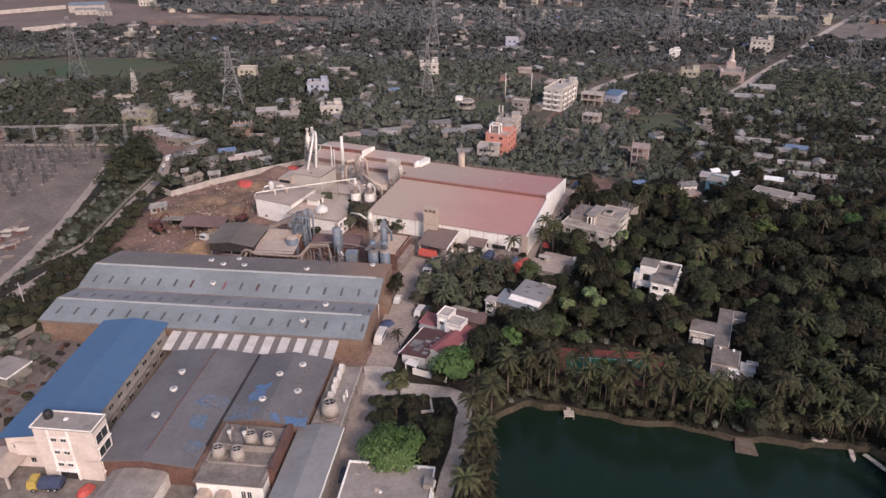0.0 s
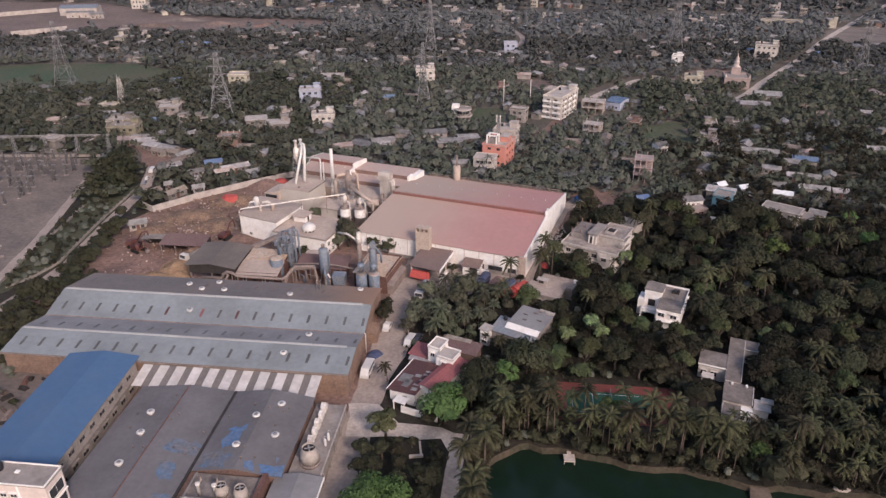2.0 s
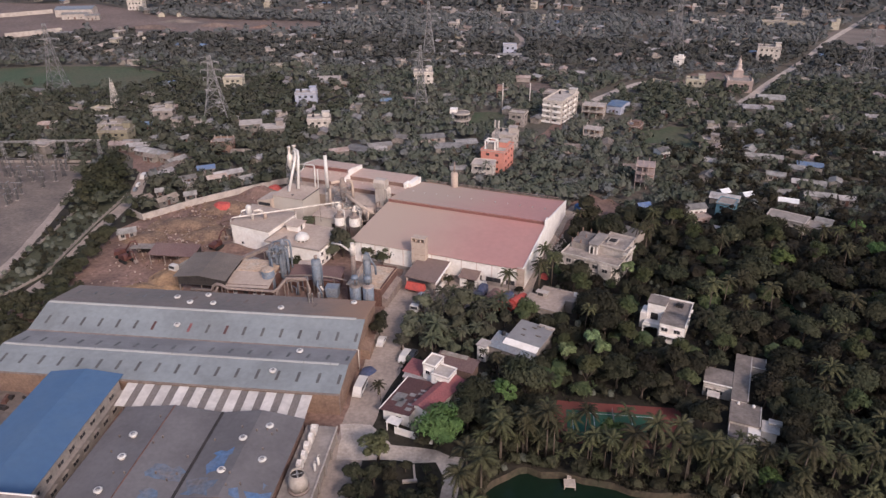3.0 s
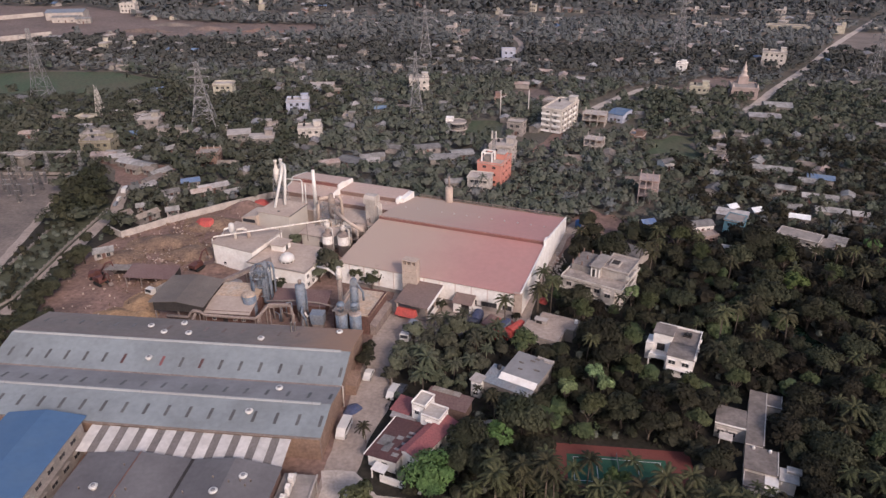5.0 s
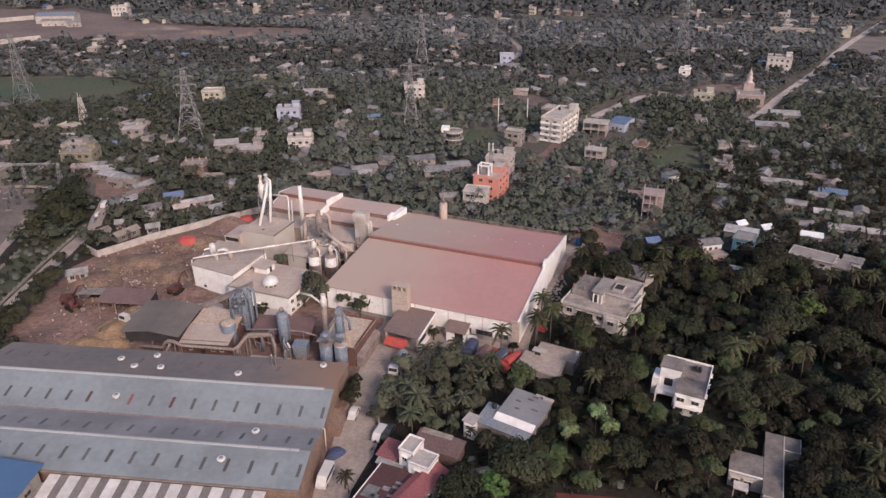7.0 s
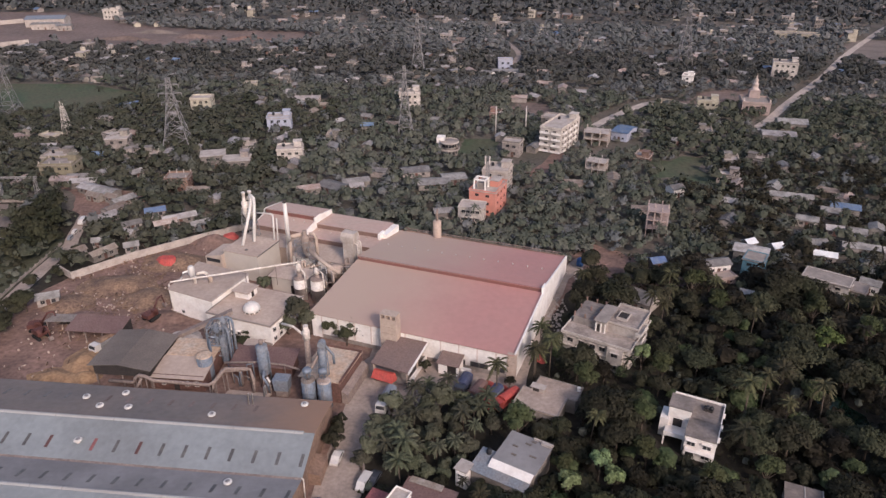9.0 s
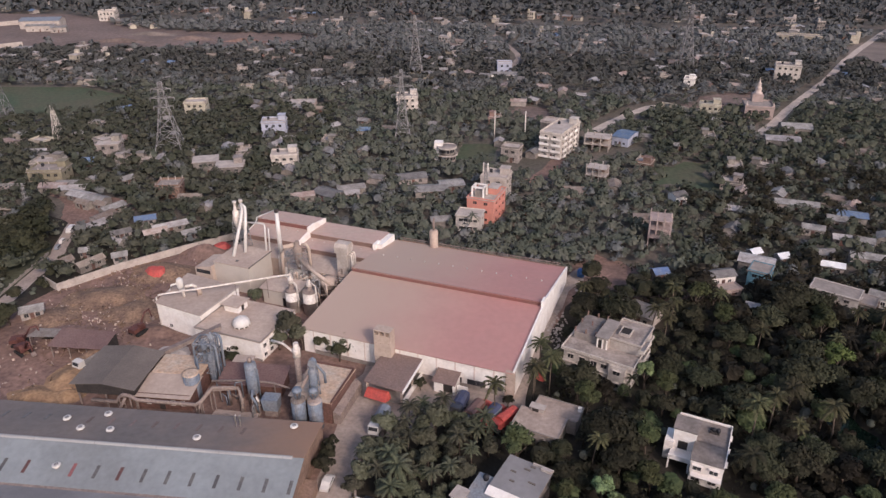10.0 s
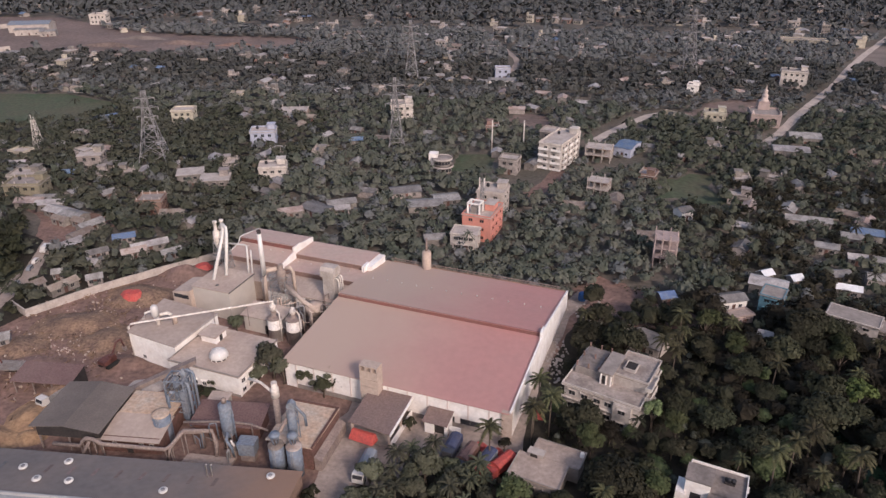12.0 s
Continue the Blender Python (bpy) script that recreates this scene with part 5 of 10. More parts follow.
for x, y, r, h, c in ((-65.6, 15.4, 1.75, 6.4, 4.6), (-60.4, 16.0, 1.9, 6.8, 3.2)):
    ob = thing("storage_silo", RF @ pose(x, y, 0), "pale dusty upright silo with a flat grey top", "silo", "pale silos")
    part("shell", Geo().lathe(0, 0, [(r, 0), (r, h * 0.55), (r + 0.05, h * 0.55), (r + 0.05, h * 0.57), (r, h * 0.57), (r, h)], 22), PALE_METAL, ob)
    part("silo_top", Geo().lathe(0, 0, [(r + 0.06, h - 0.1), (r + 0.06, h + 0.1), (r * 0.9, h + 0.25), (0.3, h + 0.5), (0.0, h + 0.5)], 22), DUST_ROOF if c < 1 else STEEL_DUST, ob, "dusty grey top")
    if c < 1:
        continue
    part("cowl_stand", Geo().lathe(0, 0, [(0.85, h + 0.2), (0.7, h + 0.5), (0.62, h + c * 0.4)], 14), STEEL_DUST, ob, "dust caked collar")
    part("top_cowl", Geo().lathe(0, 0, [(0.3, h + c * 0.35), (0.75, h + c * 0.55), (0.75, h + c * 0.8), (0.4, h + c * 0.82), (0.4, h + c), (0.1, h + c + 0.15)], 14), PALE_METAL, ob)
    part("ladder_pipe", Geo().tube([(r + 0.2, -0.4, 0), (r + 0.2, -0.4, h + 2.0), (r * 0.7, -0.3, h + 2.5), (0.5, -0.2, h + 2.6)], 0.2, 8), PALE_METAL, ob)
bag = thing("bag_filter", RF @ pose(-58.4, 32.0, 0), "pale dusty bag filter tower with side pipes", "filter")
part("filter_body", Geo().box(-1.6, 1.6, -1.5, 1.5, 3.0, 11.5), CONCRETE_PALE, bag)
part("head", Geo().run_x([(-1.9, 11.5), (1.9, 11.5), (1.9, 13.2), (1.2, 14.2), (-1.2, 14.2), (-1.9, 13.2)], -2.0, 2.0), CONCRETE_PALE, bag)
for dy in (-0.8, 0.2, 1.2):
    part("side_pipe", Geo().tube([(1.6, dy, 11.2), (2.6, dy, 11.0), (2.8, dy, 10.2), (2.8, dy, 6.0)], 0.2, 8), PALE_METAL, bag)
part("leg_frame", lattice(Geo(), 0, 0, 0, 3.2, 1.6, 1.5, 1, 0.14), STEEL_DUST, bag)
drum = thing("dryer_house", RF @ pose(-70.4, 19.0, 0), "low cream dryer house with a sagging dusty roof", "dryer house")
part("wall", Geo().box(-5.2, 5.2, -2.6, 3.0, 0, 4.7), PALE_CLAD, drum)
part("roof", Geo().run_x([(-3.2, 4.6), (3.4, 5.3), (3.4, 5.45), (-3.2, 4.75)], -5.9, 5.9), DUST_ROOF, drum, "roof pale with dust")
part("door", Geo().box(1.0, 3.4, -2.66, -2.58, 0, 2.6), DARK_WALL, drum)
tank3 = thing("settling_tank", RF @ pose(-60.2, 25.5, 0), "round pale tank with a shallow cone top", "tank")
part("tank_shell", Geo().lathe(0, 0, [(2.3, 3.2), (2.4, 5.6), (0.4, 6.3)], 20), DUST_ROOF, tank3)
part("stand", Geo().lathe(0, 0, [(2.0, 0), (2.0, 3.2)], 12), STEEL_DUST, tank3)
rnd = random.Random(12)
for k in range(34):
    x, y = rnd.uniform(-74, -55), rnd.uniform(17.5, 30)
    h = rnd.uniform(2, 7)
    a, b = rnd.uniform(-4, 4), rnd.uniform(-3, 3)
    solid("process_pipe", Geo().tube([(x, y, 0), (x, y, h - 0.4), (x + a * 0.1, y + b * 0.1, h), (x + a, y + b, h), (x + a, y + b, 0)], rnd.uniform(0.12, 0.3), 7), rnd.choice((STEEL_DUST, PALE_METAL, DUST_ROOF, STEEL_GREY)), "dusty bent process pipe between vessels", "pipe", "", RF)
lp = thing("transfer_pipe", pose(0, 0, 0), "long thin pale transfer pipe across the roofs", "pipe")
part("pipe", Geo().tube([tuple(RF @ Vector(p)) for p in ((-94.6, -2.6, 5.6), (-94.6, -2.5, 8.0), (-94.1, -2.2, 8.6), (-92.8, -1.4, 8.8), (-65.0, 15.2, 11.4))], 0.24, 8), PALE_METAL, lp)
for t in (0.25, 0.55, 0.8):
    p = RF @ Vector((-92.8 + 27.8 * t, -1.4 + 16.6 * t, 0))
    part("prop", Geo().tube([(p.x, p.y, 5.0), (p.x, p.y, 8.8 + 2.6 * t)], 0.1, 6), STEEL_DUST, lp)
bend = thing("curved_duct", RF @ pose(-94.5, 2.5, 0), "white curved duct and small cyclone on a roof edge", "duct")
part("curved_pipe", Geo().tube([(-0.3, 0, 5.0), (-0.2, 0, 7.4), (0.5, 0.3, 8.9), (1.8, 0.8, 9.4)], 0.3, 8), VEHICLE_WHITE, bend)
part("cyclone_body", Geo().lathe(2.4, 1.4, [(0.3, 7.0), (0.9, 8.2), (0.9, 10.2), (0.7, 10.6), (0.5, 10.8)], 12), VEHICLE_WHITE, bend)
part("curved_pipe", Geo().tube([(5.3, -1.0, 7.0), (5.3, -1.0, 9.2), (6.0, -0.4, 10.0), (7.2, 0.6, 10.2), (7.8, 1.2, 9.4)], 0.45, 8), PALE_METAL, bend)
part("small_vessel", Geo().lathe(8.6, 1.2, [(0.5, 7.0), (0.6, 9.0), (0.3, 9.6)], 10), DUST_ROOF, bend)

# ---- plant between the shed and the office ----
black = thing("open_shed", pose(0, 0, 0), "dark walled shed with a wide dusty grey roof", "shed")
part("wall", Geo().run_y([(-86.2, 3.6), (-86.2, 6.2), (-79.8, 6.7), (-72.9, 5.6), (-72.9, 3.6)], 175.0, 188.2), DARK_WALL, black, "dark upper wall")
for x in (-86.0, -79.8, -73.2):
    for y in (175.2, 181.5, 188.0):
        part("post", Geo().box(x - 0.15, x + 0.15, y - 0.15, y + 0.15, 0, 3.7), STEEL_DUST, black)
part("roof", Geo().run_y([(-87.2, 6.2), (-87.2, 6.32), (-79.8, 6.95), (-72.4, 5.72), (-72.4, 5.6), (-79.8, 6.83)], 174.3, 189.0), DARK_ROOF, black, "dusty grey roof sheets")
ctrl = thing("control_house", pose(0, 0, 0), "low brown control house with a sandy stained roof", "house")
part("wall", Geo().box(-74.0, -61.0, 175.8, 189.0, 0, 4.0), MAROON_WALL, ctrl)
part("roof", Geo().run_x([(174.8, 3.7), (182.2, 4.6), (182.2, 4.75), (174.8, 3.85)], -74.3, -60.6), BROWN_DUST, ctrl, "dusty front roof")
part("roof", Geo().box(-72.6, -61.0, 182.2, 189.3, 4.6, 4.85), SAND_ROOF, ctrl, "sandy spoil covered flat roof")
for x in (-70.6, -65.0, -62.8):
    window_on(ctrl, pose(x, 175.8, 1.3), 0.8, 1.2, WHITE, False)
part("door", Geo().box(-68.2, -67.0, 175.68, 175.82, 0, 2.2), DARK_WALL, ctrl)


def silo(x, y, r, z0, z1, label, legs=True):
    ob = thing("silo", pose(x, y, 0), label, "silo", "blue steel silos")
    part("shell", Geo().lathe(0, 0, [(0.3, max(z0 - r * 0.9, 0.3)), (r, z0), (r, z1), (r * 0.35, z1 + r * 0.35)], 18), STEEL_BLUE, ob)
    part("top_cap", Geo().lathe(0, 0, [(r * 0.35, z1 + r * 0.3), (r * 0.4, z1 + r * 0.35 + 0.9), (r * 0.15, z1 + r * 0.35 + 1.2)], 12), STEEL_DUST, ob, "dusty top cowl")
    for k in range(4):
        a = math.pi / 4 + k * math.pi / 2
        part("leg", Geo().tube([(r * 0.92 * math.cos(a), r * 0.92 * math.sin(a), 0), (r * 0.92 * math.cos(a), r * 0.92 * math.sin(a), z0 + 0.6)], 0.14, 6), STEEL_DUST, ob)
    part("side_pipe", Geo().tube([(r + 0.35, -0.5, 1.0), (r + 0.35, -0.5, z1 - 1.2), (r * 0.6, -0.3, z1 + 0.6)], 0.16, 7), STEEL_BLUE, ob)
    return ob


silo(-48.2, 179.8, 1.3, 3.4, 10.6, "tall blue grey steel silo with a dusty cowl")


def flat_silo(x, y, r, h, label, top):
    """A plain steel silo on the ground with hoops and a flat dusty top."""
    ob = thing("silo", pose(x, y, 0), label, "silo", "blue steel silos")
    part("shell", Geo().lathe(0, 0, [(r, 0), (r, h)], 22), STEEL_BLUE, ob)
    part("silo_top", Geo().lathe(0, 0, [(r + 0.05, h - 0.06), (r + 0.07, h + 0.1), (r * 0.8, h + 0.16), (0.05, h + 0.24)], 22), top, ob, "flat top covered in dust")
    for k in range(3):
        z = h * (0.28 + 0.28 * k)
        part("hoop", Geo().lathe(0, 0, [(r + 0.06, z), (r + 0.06, z + 0.1)], 22), STEEL_BLUE, ob)
    for dx in (-0.2, 0.2):
        part("ladder_rail", Geo().tube([(dx, -r - 0.12, 0), (dx, -r - 0.12, h + 0.9)], 0.05, 5), STEEL_GREY, ob)
    return ob


def rod_cage(x, y, z, r, h, label):
    """A tapering cage of rods below a small dome."""
    ob = thing("rod_cage", pose(x, y, z), label, "cage", "rod cages")
    for k in range(7):
        a = 2 * math.pi * k / 7
        part("rod", Geo().tube([(r * 0.45 * math.cos(a), r * 0.45 * math.sin(a), 0), (r * math.cos(a), r * math.sin(a), h)], 0.07, 5), STEEL_BLUE, ob)
    part("dome", Geo().lathe(0, 0, [(r * 1.1, h - 0.1), (r * 1.1, h + 0.15), (r * 0.8, h + 0.55), (0.1, h + 0.7)], 14), STEEL_BLUE, ob)
    return ob


flat_silo(-36.1, 173.6, 1.5, 6.9, "squat blue grey twin silo with a rusty flat top", RUST_TIN)
flat_silo(-32.6, 173.6, 1.5, 6.9, "squat blue grey twin silo with a rusty flat top", RUST_TIN)
flat_silo(-62.4, 180.4, 1.75, 6.6, "broad blue steel silo heaped with sandy dust", SAND_ROOF)
rod_cage(-36.1, 173.6, 7.1, 0.95, 2.2, "tapering rod cage with a small dome on a silo")
rod_cage(-32.8, 174.0, 7.1, 0.9, 2.0, "tapering rod cage below a dust filter")
ft = thing("pipe_tower", pose(-61.0, 186.6, 0), "open steel tower of pipes, platforms and blue vessels", "pipe tower")
for x in (-2.0, 2.0):
    for y in (-1.8, 1.8):
        part("column", Geo().box(x - 0.13, x + 0.13, y - 0.13, y + 0.13, 0, 11.4), STEEL_BLUE, ft)
for z in (3.4, 6.2, 8.8, 11.2):
    for y in (-1.8, 1.8):
        part("beam", Geo().box(-1.87, 1.87, y - 0.1, y + 0.1, z, z + 0.22), STEEL_BLUE, ft)
    for x in (-2.0, 2.0):
        part("beam", Geo().box(x - 0.1, x + 0.1, -1.67, 1.67, z, z + 0.22), STEEL_BLUE, ft)
    for k in range(5):
        part("grating_bar", Geo().box(-1.6 + k * 0.8, -1.45 + k * 0.8, -1.67, 1.67, z + 0.06, z + 0.16), STEEL_GREY, ft)
for z in (3.6, 6.4, 9.0):
    part("brace", Geo().tube([(-2.0, -1.9, z), (2.0, -1.9, z + 2.2)], 0.07, 5), STEEL_BLUE, ft)
    part("brace", Geo().tube([(2.1, -1.8, z), (2.1, 1.8, z + 2.2)], 0.07, 5), STEEL_BLUE, ft)
for x, y, r, z0, z1 in ((0.9, -0.4, 0.85, 1.2, 8.4), (-0.8, 0.6, 0.7, 2.0, 10.4), (1.0, 1.0, 0.6, 4.0, 12.2)):
    part("vessel", Geo().lathe(x, y, [(0.2, z0 - 0.8), (r, z0), (r, z1), (r * 0.4, z1 + 0.5)], 16), STEEL_BLUE, ft, "blue upright vessel")
for pts, r in (([(2.9, -1.4, 0.2), (2.9, -1.4, 9.8), (2.7, -1.2, 10.6), (1.6, -0.6, 10.8), (1.0, -0.4, 9.4)], 0.3), ([(3.4, 0.6, 0.2), (3.4, 0.6, 11.4), (3.1, 0.7, 12.3), (2.0, 1.0, 12.6), (1.1, 1.0, 12.0)], 0.3),
               ([(-2.6, -1.0, 0.2), (-2.6, -1.0, 9.0), (-2.3, -0.6, 9.8), (-1.0, 0.4, 10.6)], 0.22), ([(-1.6, -2.2, 3.0), (-1.6, -2.2, 8.2), (-0.9, -2.2, 8.9), (0.0, -1.6, 8.6), (0.7, -0.8, 8.2)], 0.26),
               ([(-3.0, 1.0, 7.0), (-1.4, 1.0, 11.8), (0.4, 0.6, 12.4), (1.2, 0.2, 11.2)], 0.2)):
    part("pipe", Geo().tube(pts, r, 8), STEEL_BLUE, ft)
for k in range(4):
    part("valve_box", Geo().box(-1.5 + k * 0.9, -1.0 + k * 0.9, -2.2, -1.9, 9.1 + 0.5 * (k % 2), 9.8 + 0.5 * (k % 2)), STEEL_DARK, ft)
solid("ground_pad", Geo().prism([(-56.4, 172.2), (-46.2, 172.2), (-45.8, 176.0), (-55.8, 176.4)], 0.02, 0.5), DUST_STAIN, "raised concrete pad heaped with dust", "", "structure")
bt = thing("elevator_tower", pose(-33.3, 176.6, 0), "blue grey bucket elevator tower with ducts", "elevator")
part("tower_frame", lattice(Geo(), 0, 0, 0, 13.5, 1.0, 0.75, 6, 0.08), STEEL_BLUE, bt)
part("filter_body", Geo().lathe(0.2, -0.9, [(0.2, 8.0), (0.85, 9.6), (0.85, 13.0), (0.4, 13.5)], 14), STEEL_BLUE, bt, "blue dust filter")
part("casing", Geo().box(-0.6, 0.6, -0.45, 0.45, 6.5, 14.2), STEEL_BLUE, bt)
part("head", Geo().run_y([(-0.85, 13.8), (-0.7, 14.8), (0, 15.3), (0.7, 14.8), (0.85, 13.8)], -0.6, 0.6), STEEL_BLUE, bt)
part("chute", Geo().tube([(0.4, 0.4, 14.0), (1.9, 1.6, 10.5), (1.9, 1.8, 8.0)], 0.3, 8), STEEL_BLUE, bt)
part("chute", Geo().tube([(-0.6, -0.4, 12.0), (-2.0, -1.4, 9.4), (-3.2, -2.4, 7.4)], 0.35, 8), STEEL_DUST, bt)
chim = thing("chimney_stack", pose(-38.2, 181.6, 0), "dusty steel chimney with a pale top and sooty mouth", "chimney")
part("shaft", Geo().lathe(0, 0, [(0.75, 0), (0.65, 12.0)], 12), STEEL_DUST, chim)
part("pale_top", Geo().lathe(0, 0, [(0.85, 12.0), (0.85, 14.0), (0.6, 14.3), (0.6, 15.4)], 12), PALE_METAL, chim)
part("duct", Geo().tube([(-0.6, 0.4, 12.6), (-3.5, 1.8, 13.8), (-6.5, 3.0, 13.6)], 0.28, 8), PALE_METAL, chim)
solid("blue_hopper", Geo().prism([(-44.8, 175.6), (-41.6, 175.6), (-41.6, 178.0), (-44.8, 178.0)], 1.6, 4.6, [(-45.0, 175.4), (-41.4, 175.4), (-41.4, 178.2), (-45.0, 178.2)]), STEEL_BLUE, "blue steel hopper among pipes", "hopper")
solid("hopper_stand", Geo().box(-44.6, -41.8, 175.8, 177.8, 0, 1.7), STEEL_DUST, "dusty steel stand below a hopper", "stand")
store = thing("brown_store", pose(-33.4, 181.8, 0, 0, 0, -10), "brown walled store with a sandy spoil covered roof", "store")
part("wall", Geo().prism([(-4.6, -6.2), (5.0, -6.2), (5.2, 6.0), (-4.8, 6.0)], 0, 5.4), MAROON_WALL, store)
part("roof", Geo().prism([(-4.8, -6.4), (5.2, -6.4), (5.4, 6.2), (-5.0, 6.2)], 5.4, 5.6), SAND_ROOF, store, "sandy roof")
part("roof_rim", Geo().box(4.9, 5.3, -6.4, 6.2, 5.6, 5.95).box(-5.0, 4.9, 5.9, 6.2, 5.6, 5.95), MAROON_WALL, store)
part("lean_to", Geo().run_y([(5.2, 2.4), (5.2, 3.2), (6.7, 2.4), (6.7, 0), (5.2, 0)], -6.0, 6.0), STEEL_DUST, store)
maroon = thing("pump_shed", pose(0, 0, 0), "low shed with a maroon sheet roof among pipes", "shed")
part("wall", Geo().box(-57.0, -43.0, 182.6, 188.0, 0, 3.2), MAROON_WALL, maroon)
part("roof", Geo().run_x([(181.6, 3.2), (188.6, 4.2), (188.6, 4.32), (181.6, 3.32)], -57.5, -42.4), MAROON_ROOF, maroon)
pent = thing("roof_hut", pose(-54.6, 190.6, 0), "small cream flat roofed hut", "hut")
part("wall", Geo().box(-2.0, 2.0, -1.6, 1.6, 0, 3.4), CREAM, pent)
part("roof", Geo().box(-2.3, 2.3, -1.9, 1.9, 3.4, 3.6), DUST_ROOF, pent)


def pipe_run(points, r, material, label):
    ob = thing("pipe_line", pose(0, 0, 0), label, "pipe")
    part("pipe", Geo().tube(points, r, 9), material, ob)
    for p in points[1:-1:1]:
        if p[2] > 1.5:
            part("prop", Geo().box(p[0] - 0.1, p[0] + 0.1, p[1] - 0.1, p[1] + 0.1, 0, p[2] - r), STEEL_DUST, ob)
    return ob


pipe_run([(-82.0, 173.4, 3.2), (-76.2, 173.4, 3.2), (-75.6, 173.4, 4.4), (-74.6, 173.4, 5.2), (-73.2, 173.4, 5.0), (-71.6, 173.4, 4.0), (-58.6, 173.4, 3.8), (-57.4, 174.0, 4.6), (-55.5, 176.0, 6.6), (-50.5, 176.4, 6.6)], 0.42, STEEL_DUST, "thick dusty duct running behind the shed")
pipe_run([(-58.4, 172.6, 1.0), (-57.6, 173.6, 4.0), (-56.6, 176.4, 5.6), (-50.6, 177.6, 5.6), (-49.8, 177.0, 3.0), (-49.8, 176.2, 0.4)], 0.4, STEEL_DUST, "dusty duct rising and falling beside silos")
pipe_run([(-76.4, 172.6, 0.4), (-75.2, 173.0, 2.6), (-74.2, 173.4, 4.4)], 0.34, STEEL_DUST, "slanting dusty duct behind the shed")
pipe_run([(-57.6, 180.0, 5.2), (-49.8, 181.0, 5.2), (-44.0, 181.4, 4.6), (-40.0, 180.0, 4.6)], 0.24, STEEL_DUST, "dusty steel pipe bridge between silos")
pipe_run([(-57.6, 180.8, 4.7), (-49.8, 181.8, 4.7), (-44.0, 182.0, 4.2)], 0.2, STEEL_DUST, "dusty steel pipe bridge between silos")
pipe_run([(-46.2, 176.6, 0.4), (-46.6, 176.2, 3.4), (-47.2, 176.2, 4.6), (-47.4, 177.6, 5.4)], 0.3, STEEL_BLUE, "blue grey pipe beside a silo")
pipe_run([(-47.0, 177.4, 2.0), (-45.9, 176.6, 2.2), (-45.8, 176.2, 3.6), (-46.4, 176.4, 4.6)], 0.24, PALE_METAL, "pale curved pipe beside a silo")
rnd = random.Random(21)
for k in range(7):
    x, y = rnd.uniform(-56, -41), rnd.uniform(175.5, 181)
    z = rnd.uniform(2.2, 4.6)
    a, b = rnd.uniform(-2.5, 2.5), rnd.uniform(-1.2, 1.2)
    solid("pipe_bend", Geo().tube([(x, y, 0.0), (x, y, z - 0.5), (x + a * 0.1, y + b * 0.1, z), (x + a, y + b, z), (x + a * 1.05, y + b * 1.05, z - 0.5), (x + a * 1.05, y + b * 1.05, 0.0)], rnd.uniform(0.1, 0.2), 6), rnd.choice((STEEL_DUST, STEEL_GREY, STEEL_BLUE)), "dusty bent pipe behind the shed", "pipe")
conv = thing("conveyor", pose(0, 0, 0), "inclined dusty covered conveyor", "conveyor")
part("gallery", Geo().add([(-78, 189.2, 1.6), (-78.6, 190.6, 1.6), (-61.6, 196.6, 8.4), (-61.0, 195.2, 8.4), (-78, 189.2, 2.6), (-78.6, 190.6, 2.6), (-61.6, 196.6, 9.4), (-61.0, 195.2, 9.4)], [(0, 1, 2, 3), (7, 6, 5, 4), (0, 3, 7, 4), (1, 5, 6, 2), (0, 4, 5, 1), (3, 2, 6, 7)]), STEEL_DUST, conv)
for t in (0.3, 0.6, 0.9):
    p = Vector((-78.3, 189.9, 1.6)).lerp(Vector((-61.3, 195.9, 8.4)), t)
    part("prop", Geo().box(p.x - 0.15, p.x + 0.15, p.y - 0.15, p.y + 0.15, 0, p.z), STEEL_DUST, conv)

# ---- yard: heaps, machines, boundary wall ----
def heap(x, y, rx, ry, h, material, label, seed, name="woodchip_mound"):
    """A mound with an uneven outline and lumpy top."""
    n, rings = 28, 7
    v, f = [(0, 0, h)], []
    for k in range(1, rings + 1):
        t = k / rings
        for i in range(n):
            a = 2 * math.pi * i / n
            w = 1 + 0.28 * noise.noise((math.cos(a) * 1.3, math.sin(a) * 1.3, seed * 3.7))
            z = h * (math.cos(t * math.pi) * 0.5 + 0.5) + h * 0.25 * (1 - t) * noise.noise((math.cos(a) * t * 3, math.sin(a) * t * 3, seed * 1.3))
            v.append((rx * t * w * math.cos(a), ry * t * w * math.sin(a), z if k < rings else -0.05))
    f += [(0, 1 + i, 1 + (i + 1) % n) for i in range(n)]
    for k in range(rings - 1):
        f += [(1 + k * n + i, 1 + (k + 1) * n + i, 1 + (k + 1) * n + (i + 1) % n, 1 + k * n + (i + 1) % n) for i in range(n)]
    return solid(name, Geo().add(v, f, True), material, label, "heap", "", pose(x, y, 0.03))


heap(-106, 220, 12, 8, 2.2, CHIPS, "broad brown heap of wood chips", 1)
heap(-96, 236, 11, 8, 2.6, CHIPS, "brown heap of wood chips near the wall", 2)
heap(-89, 249, 9, 6, 3.2, DIRT, "steep reddish dirt heap against the wall", 3)
heap(-94, 214, 9, 7, 1.6, CHIPS, "low brown heap of wood chips", 4)
heap(-114, 209, 8, 6, 1.4, CHIPS, "low brown heap of wood chips", 5)
heap(-94.5, 184, 6.5, 6.5, 1.8, STRAW, "straw coloured heap of wood waste by a shed", 6)
heap(-98, 177, 7, 4, 1.4, STRAW, "straw coloured heap of wood waste by a shed", 7)
heap(-91, 178, 4, 3.5, 1.2, STRAW, "straw coloured heap of wood waste by a shed", 8)
heap(-84, 205, 6, 4, 1.2, DIRT, "dirt heap beside a red excavator", 9)
